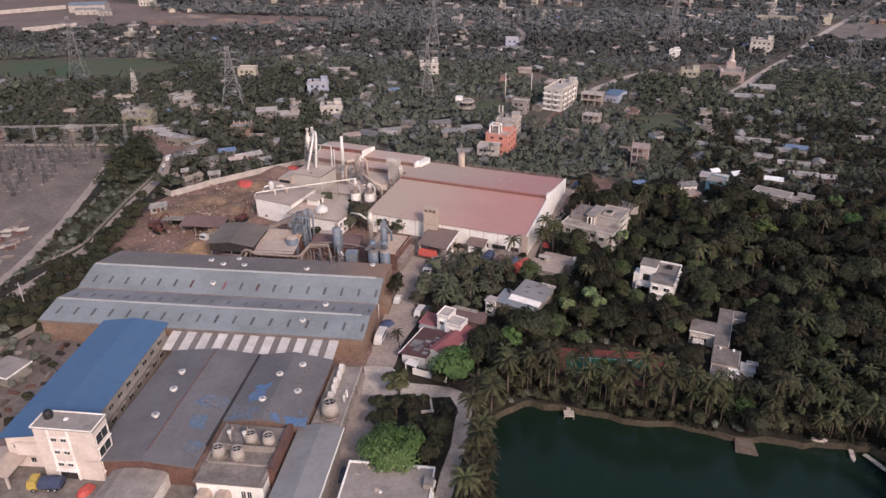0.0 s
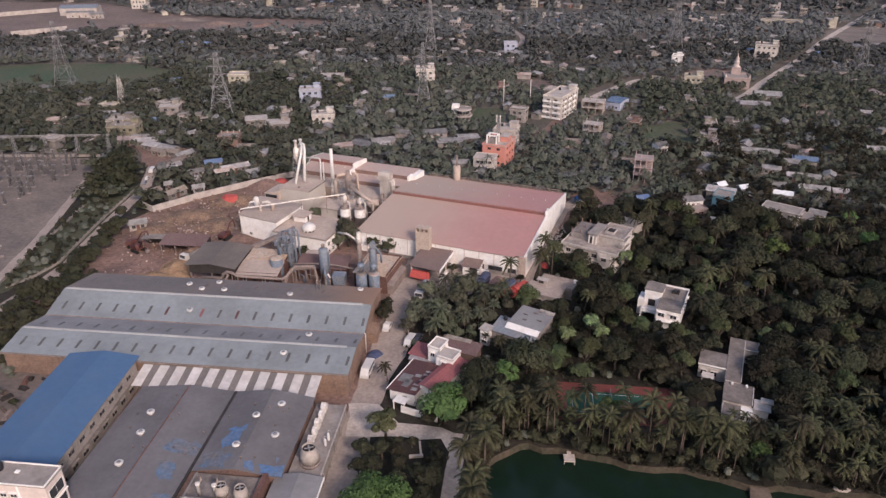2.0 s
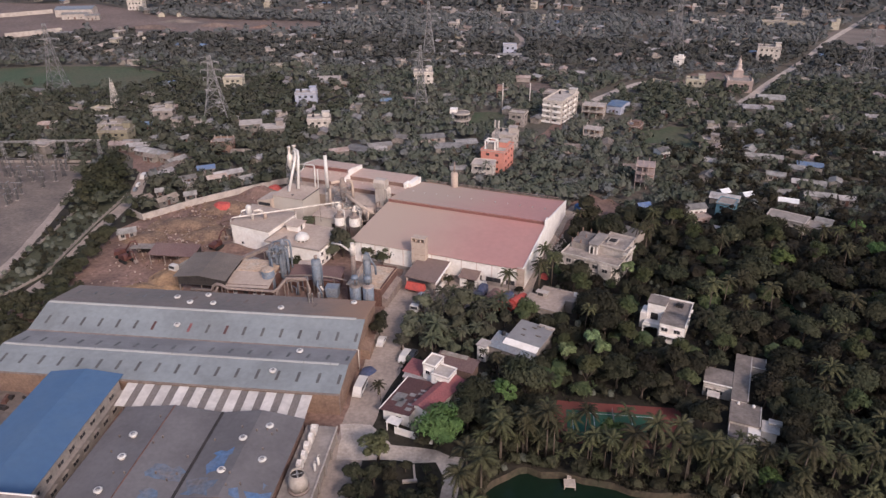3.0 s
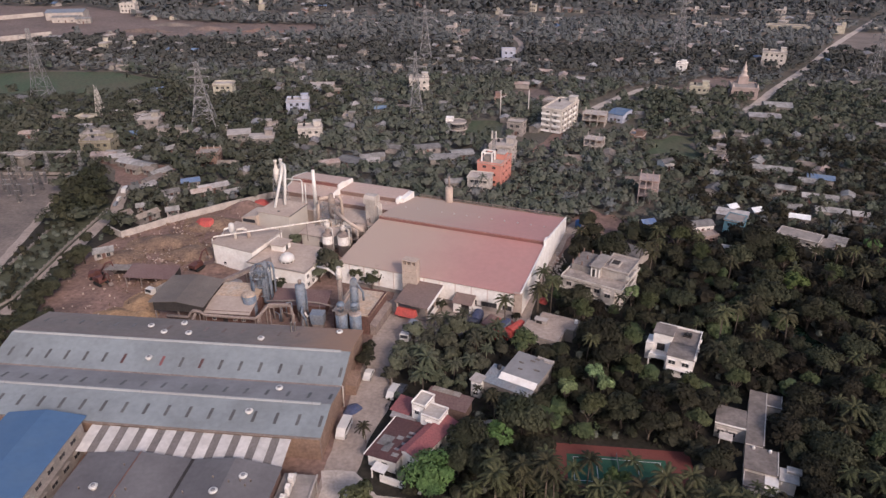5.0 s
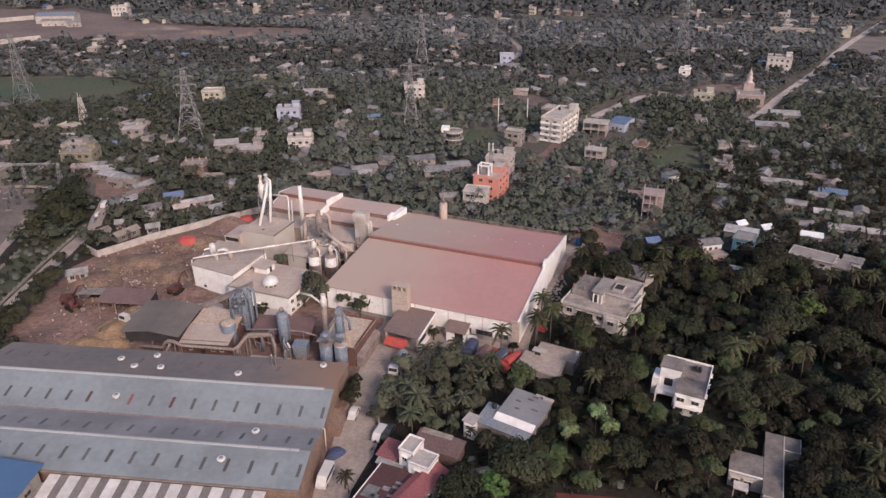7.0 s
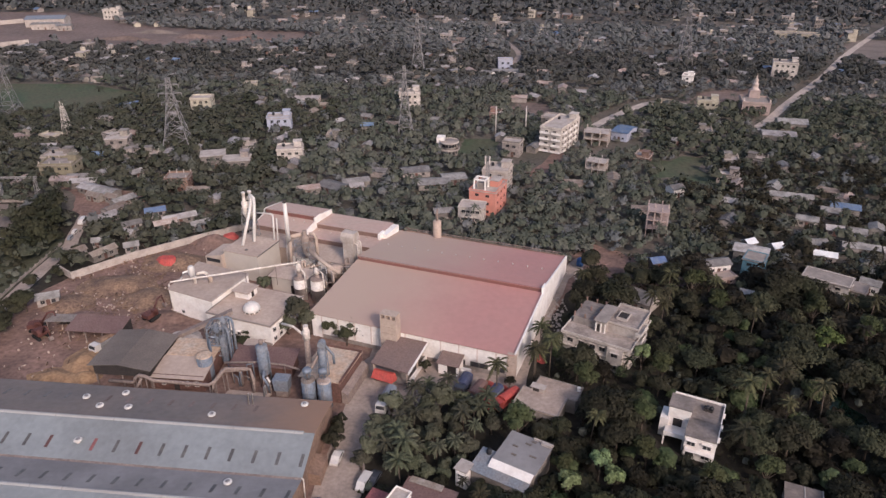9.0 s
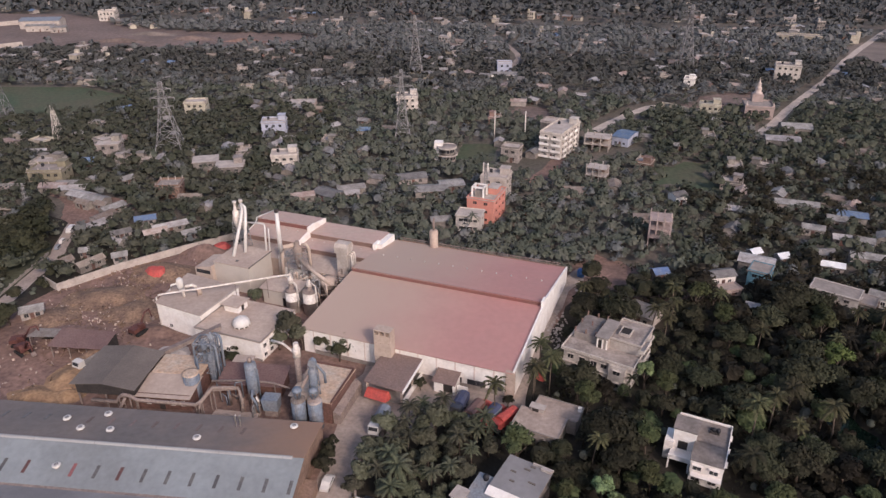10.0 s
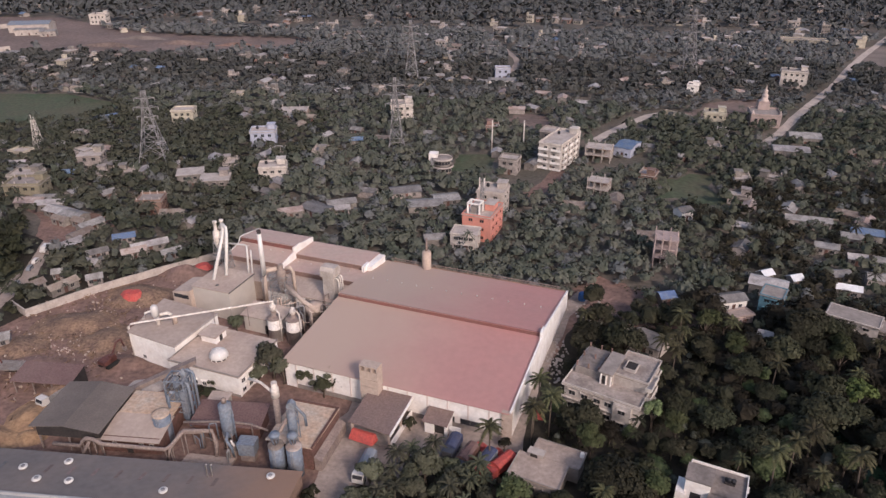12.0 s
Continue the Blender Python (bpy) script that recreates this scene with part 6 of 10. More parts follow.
heap(-75, 197, 4.5, 3, 1.2, CONCRETE_PALE, "pale rubble heap beside a conveyor", 10, "rubble_heap")
heap(-104, 203, 9, 3.5, 0.9, DIRT, "low reddish dirt bank", 11)
rnd = random.Random(31)
g = Geo()
for k in range(700):
    x, y = rnd.gauss(-102, 9), rnd.gauss(215, 15)
    if not (-122 < x < -80 and 176 < y < 252):
        continue
    s = rnd.uniform(0.12, 0.45)
    z = 0.2 + 1.5 * rnd.random()
    a = rnd.uniform(0, 6.3)
    g.tube([(x, y, z * 0.4), (x + s * 3 * math.cos(a), y + s * 3 * math.sin(a), z * 0.4 + rnd.uniform(0, 0.4))], s * 0.4, 4)
solid("scrap_wood", g, CHIPS, "scattered pale offcuts of wood over dirt heaps", "wood scrap", "stuff")
g = Geo()
for k in range(420):
    x, y = rnd.gauss(-103, 10), rnd.gauss(212, 17)
    if not (-122 < x < -82 and 176 < y < 252):
        continue
    e, a = rnd.uniform(0.1, 0.4), rnd.uniform(0, 6.3)
    c, d = e * math.cos(a), e * math.sin(a)
    g.prism([(x - c, y - d), (x + d * 0.5, y - c * 0.5), (x + c, y + d), (x - d * 0.5, y + c * 0.5)], 0.03, 0.12 + 0.5 * rnd.random())
solid("scrap_boards", g, DUST_ROOF, "pale splinters and rags strewn over the yard", "wood scrap", "stuff")
wall_line = [(-127.6, 226.2), (-121.2, 222.2), (-109.8, 236.2), (-95.5, 250), (-84.5, 259.5), (-77, 264)]
for (ax, ay), (bx, by) in zip(wall_line, wall_line[1:]):
    length, ang = math.hypot(bx - ax, by - ay), math.degrees(math.atan2(by - ay, bx - ax))
    g = Geo().box(0, length, -0.12, 0.12, 0, 2.2).box(0, length, -0.18, 0.18, 2.2, 2.32)
    for k in range(int(length / 3.2) + 1):
        g.box(min(k * 3.2, length) - 0.15, min(k * 3.2, length) + 0.15, -0.2, 0.2, 0, 2.4)
    solid("wall_yard", g, CONCRETE_PALE, "pale concrete boundary wall with piers", "", "structure", pose(ax, ay, 0, 0, 0, ang))
bs = thing("open_shed", pose(0, 0, 0), "long open shed with a dusty reddish sheet roof", "shed")
part("roof", Geo().run_x([(191.0, 3.5), (197.6, 4.4), (197.6, 4.52), (191.0, 3.62)], -103.6, -89.2), MAROON_ROOF, bs, "dusty reddish roof sheets")
for x in (-103, -98.5, -94, -89.8):
    for y in (191.5, 197.2):
        part("post", Geo().box(x - 0.12, x + 0.12, y - 0.12, y + 0.12, 0, 3.6 + (y - 191) * 0.13), STEEL_DUST, bs)
part("back_wall", Geo().box(-103.4, -89.4, 197.2, 197.35, 0, 4.2), DARK_WALL, bs)
part("end_wall", Geo().run_x([(191.3, 0), (197.2, 0), (197.2, 4.2), (191.3, 3.5)], -89.6, -89.45), DARK_WALL, bs)
bs2 = thing("open_shed", pose(-107.6, 197.0, 0, 0, 0, 4), "small dark open shed with a tilted roof", "shed")
part("roof", Geo().run_x([(-2.4, 3.6), (2.4, 2.9), (2.4, 3.0), (-2.4, 3.7)], -3.6, 3.6), RUST_TIN, bs2)
part("wall", Geo().box(-3.4, 3.4, 1.9, 2.1, 0, 2.9), DARK_WALL, bs2)
for x in (-3.2, 3.2):
    part("post", Geo().box(x - 0.1, x + 0.1, -2.2, -2.0, 0, 3.5), STEEL_DUST, bs2)


def wheel(parent, x, y, r, w=0.32):
    ob = part("wheel", Geo().run_x([(r * math.cos(i * math.pi / 6), r + r * math.sin(i * math.pi / 6)) for i in range(12)], -w / 2, w / 2), RUBBER, parent, "", pose(x, y, 0))
    part("rim", Geo().run_x([(r * 0.5 * math.cos(i * math.pi / 4), r + r * 0.5 * math.sin(i * math.pi / 4)) for i in range(8)], -w / 2 - 0.02, w / 2 + 0.02), STEEL_GREY, ob)
    return ob


def lorry(m, cab, body, label, length=7.4, cover=None, high=2.6):
    """A flat nosed lorry heading along -y."""
    ob = thing("lorry", m, label, "lorry", "lorries")
    L = length
    part("chassis", Geo().box(-0.9, 0.9, -L / 2 + 0.3, L / 2, 0.6, 0.95), RUBBER, ob)
    part("cab", Geo().run_x([(-L / 2, 0.7), (-L / 2 + 1.8, 0.7), (-L / 2 + 1.8, 2.6), (-L / 2 + 0.35, 2.65), (-L / 2 + 0.02, 1.7)], -1.15, 1.15), cab, ob)
    part("windscreen", Geo().add([(-1.0, -L / 2 - 0.0, 1.75), (1.0, -L / 2 - 0.0, 1.75), (1.0, -L / 2 + 0.3, 2.5), (-1.0, -L / 2 + 0.3, 2.5)], [(0, 1, 2, 3)]), GLASS, ob)
    g = Geo().box(-1.2, 1.2, -L / 2 + 2.0, L / 2, 0.95, 1.1)
    g.box(-1.2, -1.1, -L / 2 + 2.0, L / 2, 1.1, high).box(1.1, 1.2, -L / 2 + 2.0, L / 2, 1.1, high).box(-1.1, 1.1, L / 2 - 0.1, L / 2, 1.1, high).box(-1.1, 1.1, -L / 2 + 2.0, -L / 2 + 2.1, 1.1, high)
    part("cargo_body", g, body, ob)
    part("load", Geo().run_y([(-1.15, high - 0.5), (-1.1, high + 0.1), (-0.5, high + 0.45), (0.5, high + 0.45), (1.1, high + 0.1), (1.15, high - 0.5)], -L / 2 + 2.05, L / 2 - 0.05), cover or CHIPS, ob, "tarpaulin over the load" if cover else "load in the body")
    for x in (-1.0, 1.0):
        for y in (-L / 2 + 1.1, L / 2 - 1.2, L / 2 - 2.4):
            wheel(ob, x, y, 0.48)
    return ob


def car(m, paint, label, van=False):
    """A small car or van heading along -y."""
    ob = thing("car", m, label, "car", "parked cars")
    if van:
        prof = [(-2.1, 0.35), (2.1, 0.35), (2.15, 1.0), (2.05, 1.85), (-1.1, 1.9), (-1.8, 1.15), (-2.15, 0.95)]
        gl = [(-1.72, 1.15), (1.9, 1.15), (1.85, 1.65), (-1.2, 1.68)]
    else:
        prof = [(-2.0, 0.3), (2.0, 0.3), (2.05, 0.85), (1.7, 0.95), (1.1, 1.42), (-0.5, 1.45), (-1.1, 0.98), (-2.0, 0.8)]
        gl = [(-0.95, 0.98), (1.4, 0.98), (1.0, 1.36), (-0.45, 1.38)]
    part("body", Geo().run_x(prof, -0.85, 0.85), paint, ob)
    part("side_glass", Geo().run_x(gl, -0.87, 0.87), GLASS, ob)
    for x in (-0.78, 0.78):
        for y in (-1.3, 1.3):
            wheel(ob, x, y, 0.31, 0.2)
    return ob


def excavator(m, label):
    ob = thing("excavator", m, label, "excavator", "machines")
    for x in (-1.2, 1.2):
        part("track", Geo().run_x([(-1.9, 0.3), (-1.6, 0.0), (1.6, 0.0), (1.9, 0.3), (1.9, 0.6), (1.6, 0.9), (-1.6, 0.9), (-1.9, 0.6)], x - 0.3, x + 0.3), RUBBER, ob)
    part("house", Geo().run_x([(-1.2, 1.0), (2.1, 1.0), (2.1, 2.0), (0.4, 2.2), (-1.2, 2.0)], -1.2, 1.2), RED_PAINT, ob)
    part("cab", Geo().run_x([(-1.4, 1.0), (0.2, 1.0), (0.2, 2.8), (-1.0, 2.8), (-1.4, 2.0)], -1.2, -0.3), RED_PAINT, ob)
    part("boom", Geo().tube([(0.2, -1.0, 1.6), (0.2, -3.0, 4.4), (0.2, -4.6, 4.6)], 0.26, 6), RED_PAINT, ob)
    part("stick", Geo().tube([(0.2, -4.4, 4.8), (0.2, -5.0, 2.0)], 0.2, 6), RED_PAINT, ob)
    part("bucket", Geo().run_x([(-5.5, 1.2), (-4.7, 1.1), (-4.6, 2.0), (-5.2, 2.2)], -0.3, 0.7), STEEL_DUST, ob)
    return ob


excavator(pose(-87.2, 203.2, 0.6, 0, 0, 160), "red crawler excavator with raised boom among heaps")
excavator(pose(-111.5, 192.6, 0, 0, 0, 60), "rusty red excavator beside an open shed")
excavator(pose(-114.6, 196.0, 0, 0, 0, 110), "rusty red excavator with lowered boom")
lorry(pose(-93.0, 189.6, 0, 0, 0, -20), VEHICLE_WHITE, STEEL_GREY, "white cab lorry beside a heap of wood waste", 6.6)
lorry(pose(-80.4, 83.2, 0, 0, 0, -82), YELLOW_PAINT, TARP_BLUE, "lorry with a faded yellow cab and dark blue body", 6.2, TARP_BLUE, 1.9)
lorry(pose(-19.5, 175.2, 0.06, 0, 0, -10), VEHICLE_WHITE, VEHICLE_GREY, "white lorry with grey tarpaulin on the forecourt", 7.6, VEHICLE_GREY, 2.5)
lorry(pose(-0.2, 179.6, 0.06, 0, 0, -25), VEHICLE_DARK, MAROON_WALL, "dark lorry with maroon cover parked at the factory", 7.2, MAROON_ROOF, 2.6)
lorry(pose(-3.2, 182.4, 0.06, 0, 0, -15), VEHICLE_DARK, TARP_BLUE, "dark blue covered lorry parked at the factory", 6.4, TARP_BLUE, 2.5)
lorry(pose(3.4, 178.4, 0.06, 0, 0, -25), TARP_RED, VEHICLE_GREY, "lorry with red cab and grey cover parked at the factory", 7.4, TARP_BLUE, 2.6)
lorry(pose(6.6, 178.2, 0.06, 0, 0, -40), TARP_RED, TARP_RED, "lorry under a bright red tarpaulin", 7.2, TARP_RED, 2.6)
car(pose(-27.4, 138.4, 0.06, 0, 0, -5) @ Matrix.Diagonal((1.15, 1.35, 1.25, 1)), VEHICLE_WHITE, "white van parked against the brown shed", True)
car(pose(-19.4, 151.4, 0.06, 0, 0, -14), VEHICLE_WHITE, "white van parked at the roadside", True)
car(pose(-17.8, 152.8, 0.06, 0, 0, -14), VEHICLE_DARK, "dark car parked beside a white van")
car(pose(-26.2, 157.5, 0.06, 0, 0, -6), VEHICLE_WHITE, "small white car beside the shed")
car(pose(-25.4, 92.0, 0.06, 0, 0, 0), VEHICLE_DARK, "dark blue car at the roadside")
for k, (x, y, p) in enumerate(((-140.2, 260, VEHICLE_WHITE), (-138.4, 252, VEHICLE_WHITE), (-135.0, 238, VEHICLE_GREY), (-137.2, 247.5, VEHICLE_GREY))):
    car(pose(x, y, 0.05, 0, 0, 8) @ Matrix.Scale(1.0 if k == 0 else 0.62, 4), p, "small vehicle on a dusty road", True)
for k, (x, y, s, m) in enumerate(((-97.3, 234.0, 3.4, TARP_RED), (-84.8, 252.1, 2.8, TARP_RED), (-72.8, 83, 1.7, TARP_RED), (14.4, 196, 1.6, TARP_RED), (2.6, 184.6, 1.6, TARP_RED), (5.6, 183.4, 1.5, TARP_RED), (-27.2, 145.6, 2.0, TARP_BLUE), (8.6, 175.6, 1.3, TARP_RED))):
    rnd = random.Random(50 + k)
    nn = 12
    v = [(s * (1 + 0.25 * rnd.random()) * math.cos(i * 2 * math.pi / nn), s * 0.7 * (1 + 0.25 * rnd.random()) * math.sin(i * 2 * math.pi / nn), 0) for i in range(nn)]
    v += [(p[0] * 0.6, p[1] * 0.6, s * 0.45 + 0.2 * rnd.random()) for p in v[:nn]] + [(0, 0, s * 0.5 + 0.15)]
    f = [(i, (i + 1) % nn, nn + (i + 1) % nn, nn + i) for i in range(nn)] + [(nn + i, nn + (i + 1) % nn, 2 * nn) for i in range(nn)]
    solid("tarpaulin", Geo().add(v, f), m, {"red tarpaulin": "crumpled red tarpaulin over a pile", "blue tin sheet": "blue plastic sheet over a pile"}.get(m.name, "dark blue tarpaulin over a pile"), "tarpaulin", "", pose(x, y, 0.9 if y > 225 else 0.05, 0, 0, k * 37))
barrel = thing("water_tank", pose(26.8, 246.4, 0), "blue plastic water tank on the ground", "water tank")
part("tank_body", Geo().lathe(0, 0, [(1.0, 0), (1.05, 0.5), (1.05, 2.0), (0.7, 2.4), (0.3, 2.5)], 14), PLASTIC_BLUE, barrel)
part("lid", Geo().lathe(0, 0, [(0.35, 2.45), (0.35, 2.62)], 10), PLASTIC_BLUE, barrel)
rear = thing("storage_silo", RF @ pose(-40.5, 55.2, 0), "pale round tank rising behind the red roof", "silo", "pale silos")
part("shell", Geo().lathe(0, 0, [(1.3, 0), (1.3, 10.4), (0.9, 10.8)], 16), DUST_ROOF, rear)
part("vent_pipe", Geo().lathe(0, 0, [(0.35, 10.8), (0.3, 14.6)], 8), STEEL_DUST, rear)
rnd = random.Random(77)
g = Geo()
for k in range(160):
    x = rnd.gauss(18.5, 1.3) if k < 110 else rnd.gauss(30, 5)
    y = rnd.gauss(217, 7) if k < 110 else rnd.gauss(240, 4)
    s = rnd.uniform(0.1, 0.4)
    g.prism([(x - s, y - s * 0.6), (x + s, y - s), (x + s * 0.8, y + s), (x - s * 0.7, y + s * 0.8)], 0.02, 0.05 + s * 0.8)
solid("rubbish", g, CONCRETE_PALE, "scattered pale rubbish beside the lane", "rubbish", "stuff")

# ---- houses near the factory ----
COURT = thing("sports_court", pose(0, 0, 0.05), "sports court with green surface and red surround", "court")
part("surround", Geo().box(15.6, 42.5, 126.5, 139.8, 0, 0.06), COURT_RED, COURT, "red surround")
part("playing_field", Geo().box(18.2, 37.5, 129, 136.9, 0.06, 0.075), COURT_GREEN, COURT, "green playing field")
for x0, x1, y0, y1 in ((19.4, 36.4, 136.1, 136.2), (19.4, 36.4, 129.8, 129.9), (19.4, 19.5, 129.9, 136.1), (36.3, 36.4, 129.9, 136.1), (23.9, 24.0, 129.9, 136.1), (31.8, 31.9, 129.9, 136.1)):
    part("line", Geo().box(x0, x1, y0, y1, 0.075, 0.08), LINE, COURT)
part("net_post", Geo().tube([(27.9, 129.4, 0), (27.9, 129.4, 1.4)], 0.05, 6), STEEL_GREY, COURT)
part("net_post", Geo().tube([(27.9, 136.6, 0), (27.9, 136.6, 1.4)], 0.05, 6), STEEL_GREY, COURT)
part("net", Geo().box(27.88, 27.92, 129.4, 136.6, 0.5, 1.3), STEEL_GREY, COURT)

def slab_roof(parent, x0, x1, y0, y1, z, skin, rim, rim_h=0.35, over=0.35, sides="snew", thick=0.18):
    """A flat concrete roof with a low rim on the sides named."""
    x0, x1, y0, y1 = x0 - over, x1 + over, y0 - over, y1 + over
    part("roof", Geo().box(x0, x1, y0, y1, z, z + thick), skin, parent)
    t, a, b = 0.18, z + thick, z + thick + rim_h
    for side, q in (("s", (x0, x1, y0, y0 + t)), ("n", (x0, x1, y1 - t, y1)), ("w", (x0, x0 + t, y0 + t, y1 - t)), ("e", (x1 - t, x1, y0 + t, y1 - t))):
        if side in sides:
            part("parapet", Geo().box(*q, a, b), rim, parent)


# large villa with a terrace in front of its upper rooms
v1 = thing("villa", pose(19.6, 199.4, 0, 0, 0, -25.5), "grey white villa with a stained roof terrace and unfinished upper rooms", "villa")
part("wall", Geo().box(0, 16.2, 0, 14.2, 0, 6.4), OLD_WHITE, v1)
slab_roof(v1, 0, 16.2, 0, 14.2, 6.4, TERRACE, OLD_WHITE, 0.45, 0.5)
part("front_bay", Geo().box(11.2, 15.0, -1.0, 0, 0, 6.2), OLD_WHITE, v1)
for z in (0.9, 4.1):
    for u in (1.8, 4.6, 7.4, 9.8):
        window_on(v1, pose(u, 0, z), 1.4, 1.3, OLD_WHITE)
    window_on(v1, pose(13.1, -1.0, z), 1.5, 1.2, OLD_WHITE)
    for u in (2.4, 5.8, 9.2, 12.4):
        window_on(v1, pose(16.2, u, z, 0, 0, 90), 1.3, 1.3, OLD_WHITE)
        window_on(v1, pose(0, u, z, 0, 0, -90), 1.2, 1.3, OLD_WHITE)
for z in (3.2, 6.3):
    part("ledge", Geo().box(-0.6, 16.8, -0.6, 0.0, z, z + 0.16), OLD_WHITE, v1)
for z in (3.1, 6.2, 8.6):
    part("balcony", Geo().box(16.2, 17.6, 3.2, 8.6, z, z + 0.16).box(17.45, 17.6, 3.2, 8.6, z + 0.16, z + 0.9).box(16.2, 17.45, 3.2, 3.35, z + 0.16, z + 0.9).box(16.2, 17.45, 8.45, 8.6, z + 0.16, z + 0.9), OLD_WHITE, v1, "balcony with a solid rail")
part("upper_room", Geo().box(9.0, 16.2, 5.0, 14.2, 6.58, 9.0), CONCRETE_PALE, v1)
slab_roof(v1, 9.0, 16.2, 5.0, 14.2, 9.0, TERRACE, CONCRETE_PALE, 0.5, 0.25)
part("upper_room", Geo().box(6.4, 9.0, 3.9, 11.8, 6.58, 9.6), CONCRETE_PALE, v1)
part("upper_roof", Geo().box(6.0, 9.2, 3.3, 12.0, 9.6, 9.78), CONCRETE, v1)
# no hole is cut: the well's shade is a solid dark block
part("roof_well", Geo().box(10.4, 12.6, 7.4, 10.4, 9.2, 9.7), DARK_WALL, v1, "solid dark block for the shade in a roof well")
part("well_rim", Geo().box(10.2, 12.8, 7.2, 7.4, 9.2, 9.95).box(10.2, 12.8, 10.4, 10.6, 9.2, 9.95).box(10.2, 10.4, 7.4, 10.4, 9.2, 9.95).box(12.6, 12.8, 7.4, 10.4, 9.2, 9.95), CONCRETE_PALE, v1)
part("door", Geo().box(6.7, 7.6, 3.84, 3.92, 6.58, 8.6), DARK_WALL, v1)
part("door_frame", Geo().box(6.4, 6.7, 3.6, 3.9, 6.58, 8.9).box(7.6, 7.9, 3.6, 3.9, 6.58, 8.9).box(8.6, 8.9, 3.6, 3.9, 6.58, 8.9), WHITE, v1)
part("upper_wall", Geo().box(0.4, 6.0, 4.8, 5.0, 6.58, 8.3).box(0.4, 0.6, 5.0, 13.4, 6.58, 8.3).box(0.4, 6.0, 13.2, 13.4, 6.58, 8.3), CONCRETE, v1, "half built walls")
part("upper_slab", Geo().box(0.3, 5.2, 5.0, 13.4, 8.3, 8.45), STAINED, v1)
for x in (0.6, 3.2, 5.6):
    for y in (5.0, 9.2, 13.2):
        part("column_stub", Geo().box(x - 0.15, x + 0.15, y - 0.15, y + 0.15, 8.45, 9.6), BRICK, v1)
# white house on two levels among trees
v2 = thing("house", pose(42.4, 178.8, 0, 0, 0, -20), "white two storey house among trees with grey roof and stair tower", "house")
part("wall", Geo().box(0, 9.8, -6.6, 0, 0, 5.4).box(3.9, 9.8, -12.3, -6.6, 0, 5.4), WHITE, v2)
slab_roof(v2, 0, 9.8, -6.6, 0, 5.4, STAINED, WHITE, 0.5, 0.15, "new")
slab_roof(v2, 3.9, 9.8, -12.3, -6.75, 5.4, STAINED, WHITE, 0.25, 0.15, "e")
part("stair_tower", Geo().box(-0.3, 4.0, -6.9, -2.6, 0, 7.2), WHITE, v2, "bright white stair tower")
part("tower_roof", Geo().box(-0.5, 4.2, -7.1, -2.4, 7.2, 7.4), STAINED, v2)
part("low_block", Geo().box(-1.7, 0, -7.6, -3.6, 0, 4.4), WHITE, v2)
part("porch", Geo().box(-0.4, 3.8, -10.4, -6.9, 2.5, 2.7).box(-0.4, 3.8, -10.4, -10.25, 2.7, 3.5).box(-0.4, -0.1, -10.3, -10.0, 0, 2.5).box(3.4, 3.7, -10.3, -10.0, 0, 2.5), WHITE, v2, "balcony over a porch")
part("porch_door", Geo().box(0.6, 2.8, -6.98, -6.88, 0, 2.2).box(0.8, 2.6, -6.98, -6.88, 2.7, 4.6), DARK_WALL, v2)
for u in (5.2, 8.2):
    for z in (0.8, 3.3):
        window_on(v2, pose(u, -12.3, z), 1.5, 1.2, WHITE)
for u in (-10, -6, -2):
    window_on(v2, pose(9.8, u, 3.3, 0, 0, 90), 1.2, 1.2, WHITE)
part("verandah", Geo().box(4.2, 9.8, -13.6, -12.3, 2.6, 2.75).box(4.2, 4.4, -13.6, -13.4, 0, 2.6).box(9.4, 9.6, -13.6, -13.4, 0, 2.6), WHITE, v2)
# solid dark block again stands for the shaded well
part("roof_well", Geo().box(6.0, 7.8, -3.4, -1.8, 5.58, 5.95), DARK_WALL, v2, "solid dark block for the shade in a roof well")
for dx in (-0.3, 0.5):
    part("roof_tank", Geo().lathe(7.0 + dx, -2.8, [(0.42, 5.9), (0.45, 6.5), (0.2, 6.75)], 10), PLASTIC_BLACK, v2, "black water tank")
# low flat building beside the lane
v3 = thing("house", pose(8.2, 174.4, 0, 0, 0, -20), "low concrete building with a dusty flat roof beside the lane", "house")
part("wall", Geo().box(0, 9.6, 0, 6.6, 0, 3.4).box(2.2, 11.6, 6.6, 11.2, 0, 3.4), CONCRETE, v3)
slab_roof(v3, 0, 9.6, 0, 6.4, 3.4, DUST_STAIN, CONCRETE, 0.25, 0.3, "swe")
slab_roof(v3, 2.2, 11.6, 7.1, 11.2, 3.4, DUST_STAIN, CONCRETE, 0.25, 0.3, "nwe")
part("stair_head", Geo().box(1.9, 4.6, 6.0, 7.2, 3.58, 4.6), CONCRETE_PALE, v3)
part("stair_slab", Geo().box(1.6, 4.9, 5.7, 7.5, 4.6, 4.75), CONCRETE_PALE, v3)
part("stair_door", Geo().box(2.2, 3.6, 5.93, 6.0, 3.6, 4.4), DARK_WALL, v3)
part("corner_post", Geo().box(10.9, 11.6, 9.8, 10.5, 3.58, 4.5), WHITE, v3)
for u in (1.6, 4.6, 7.6):
    window_on(v3, pose(u, 0, 1.0), 1.2, 1.3, CONCRETE)
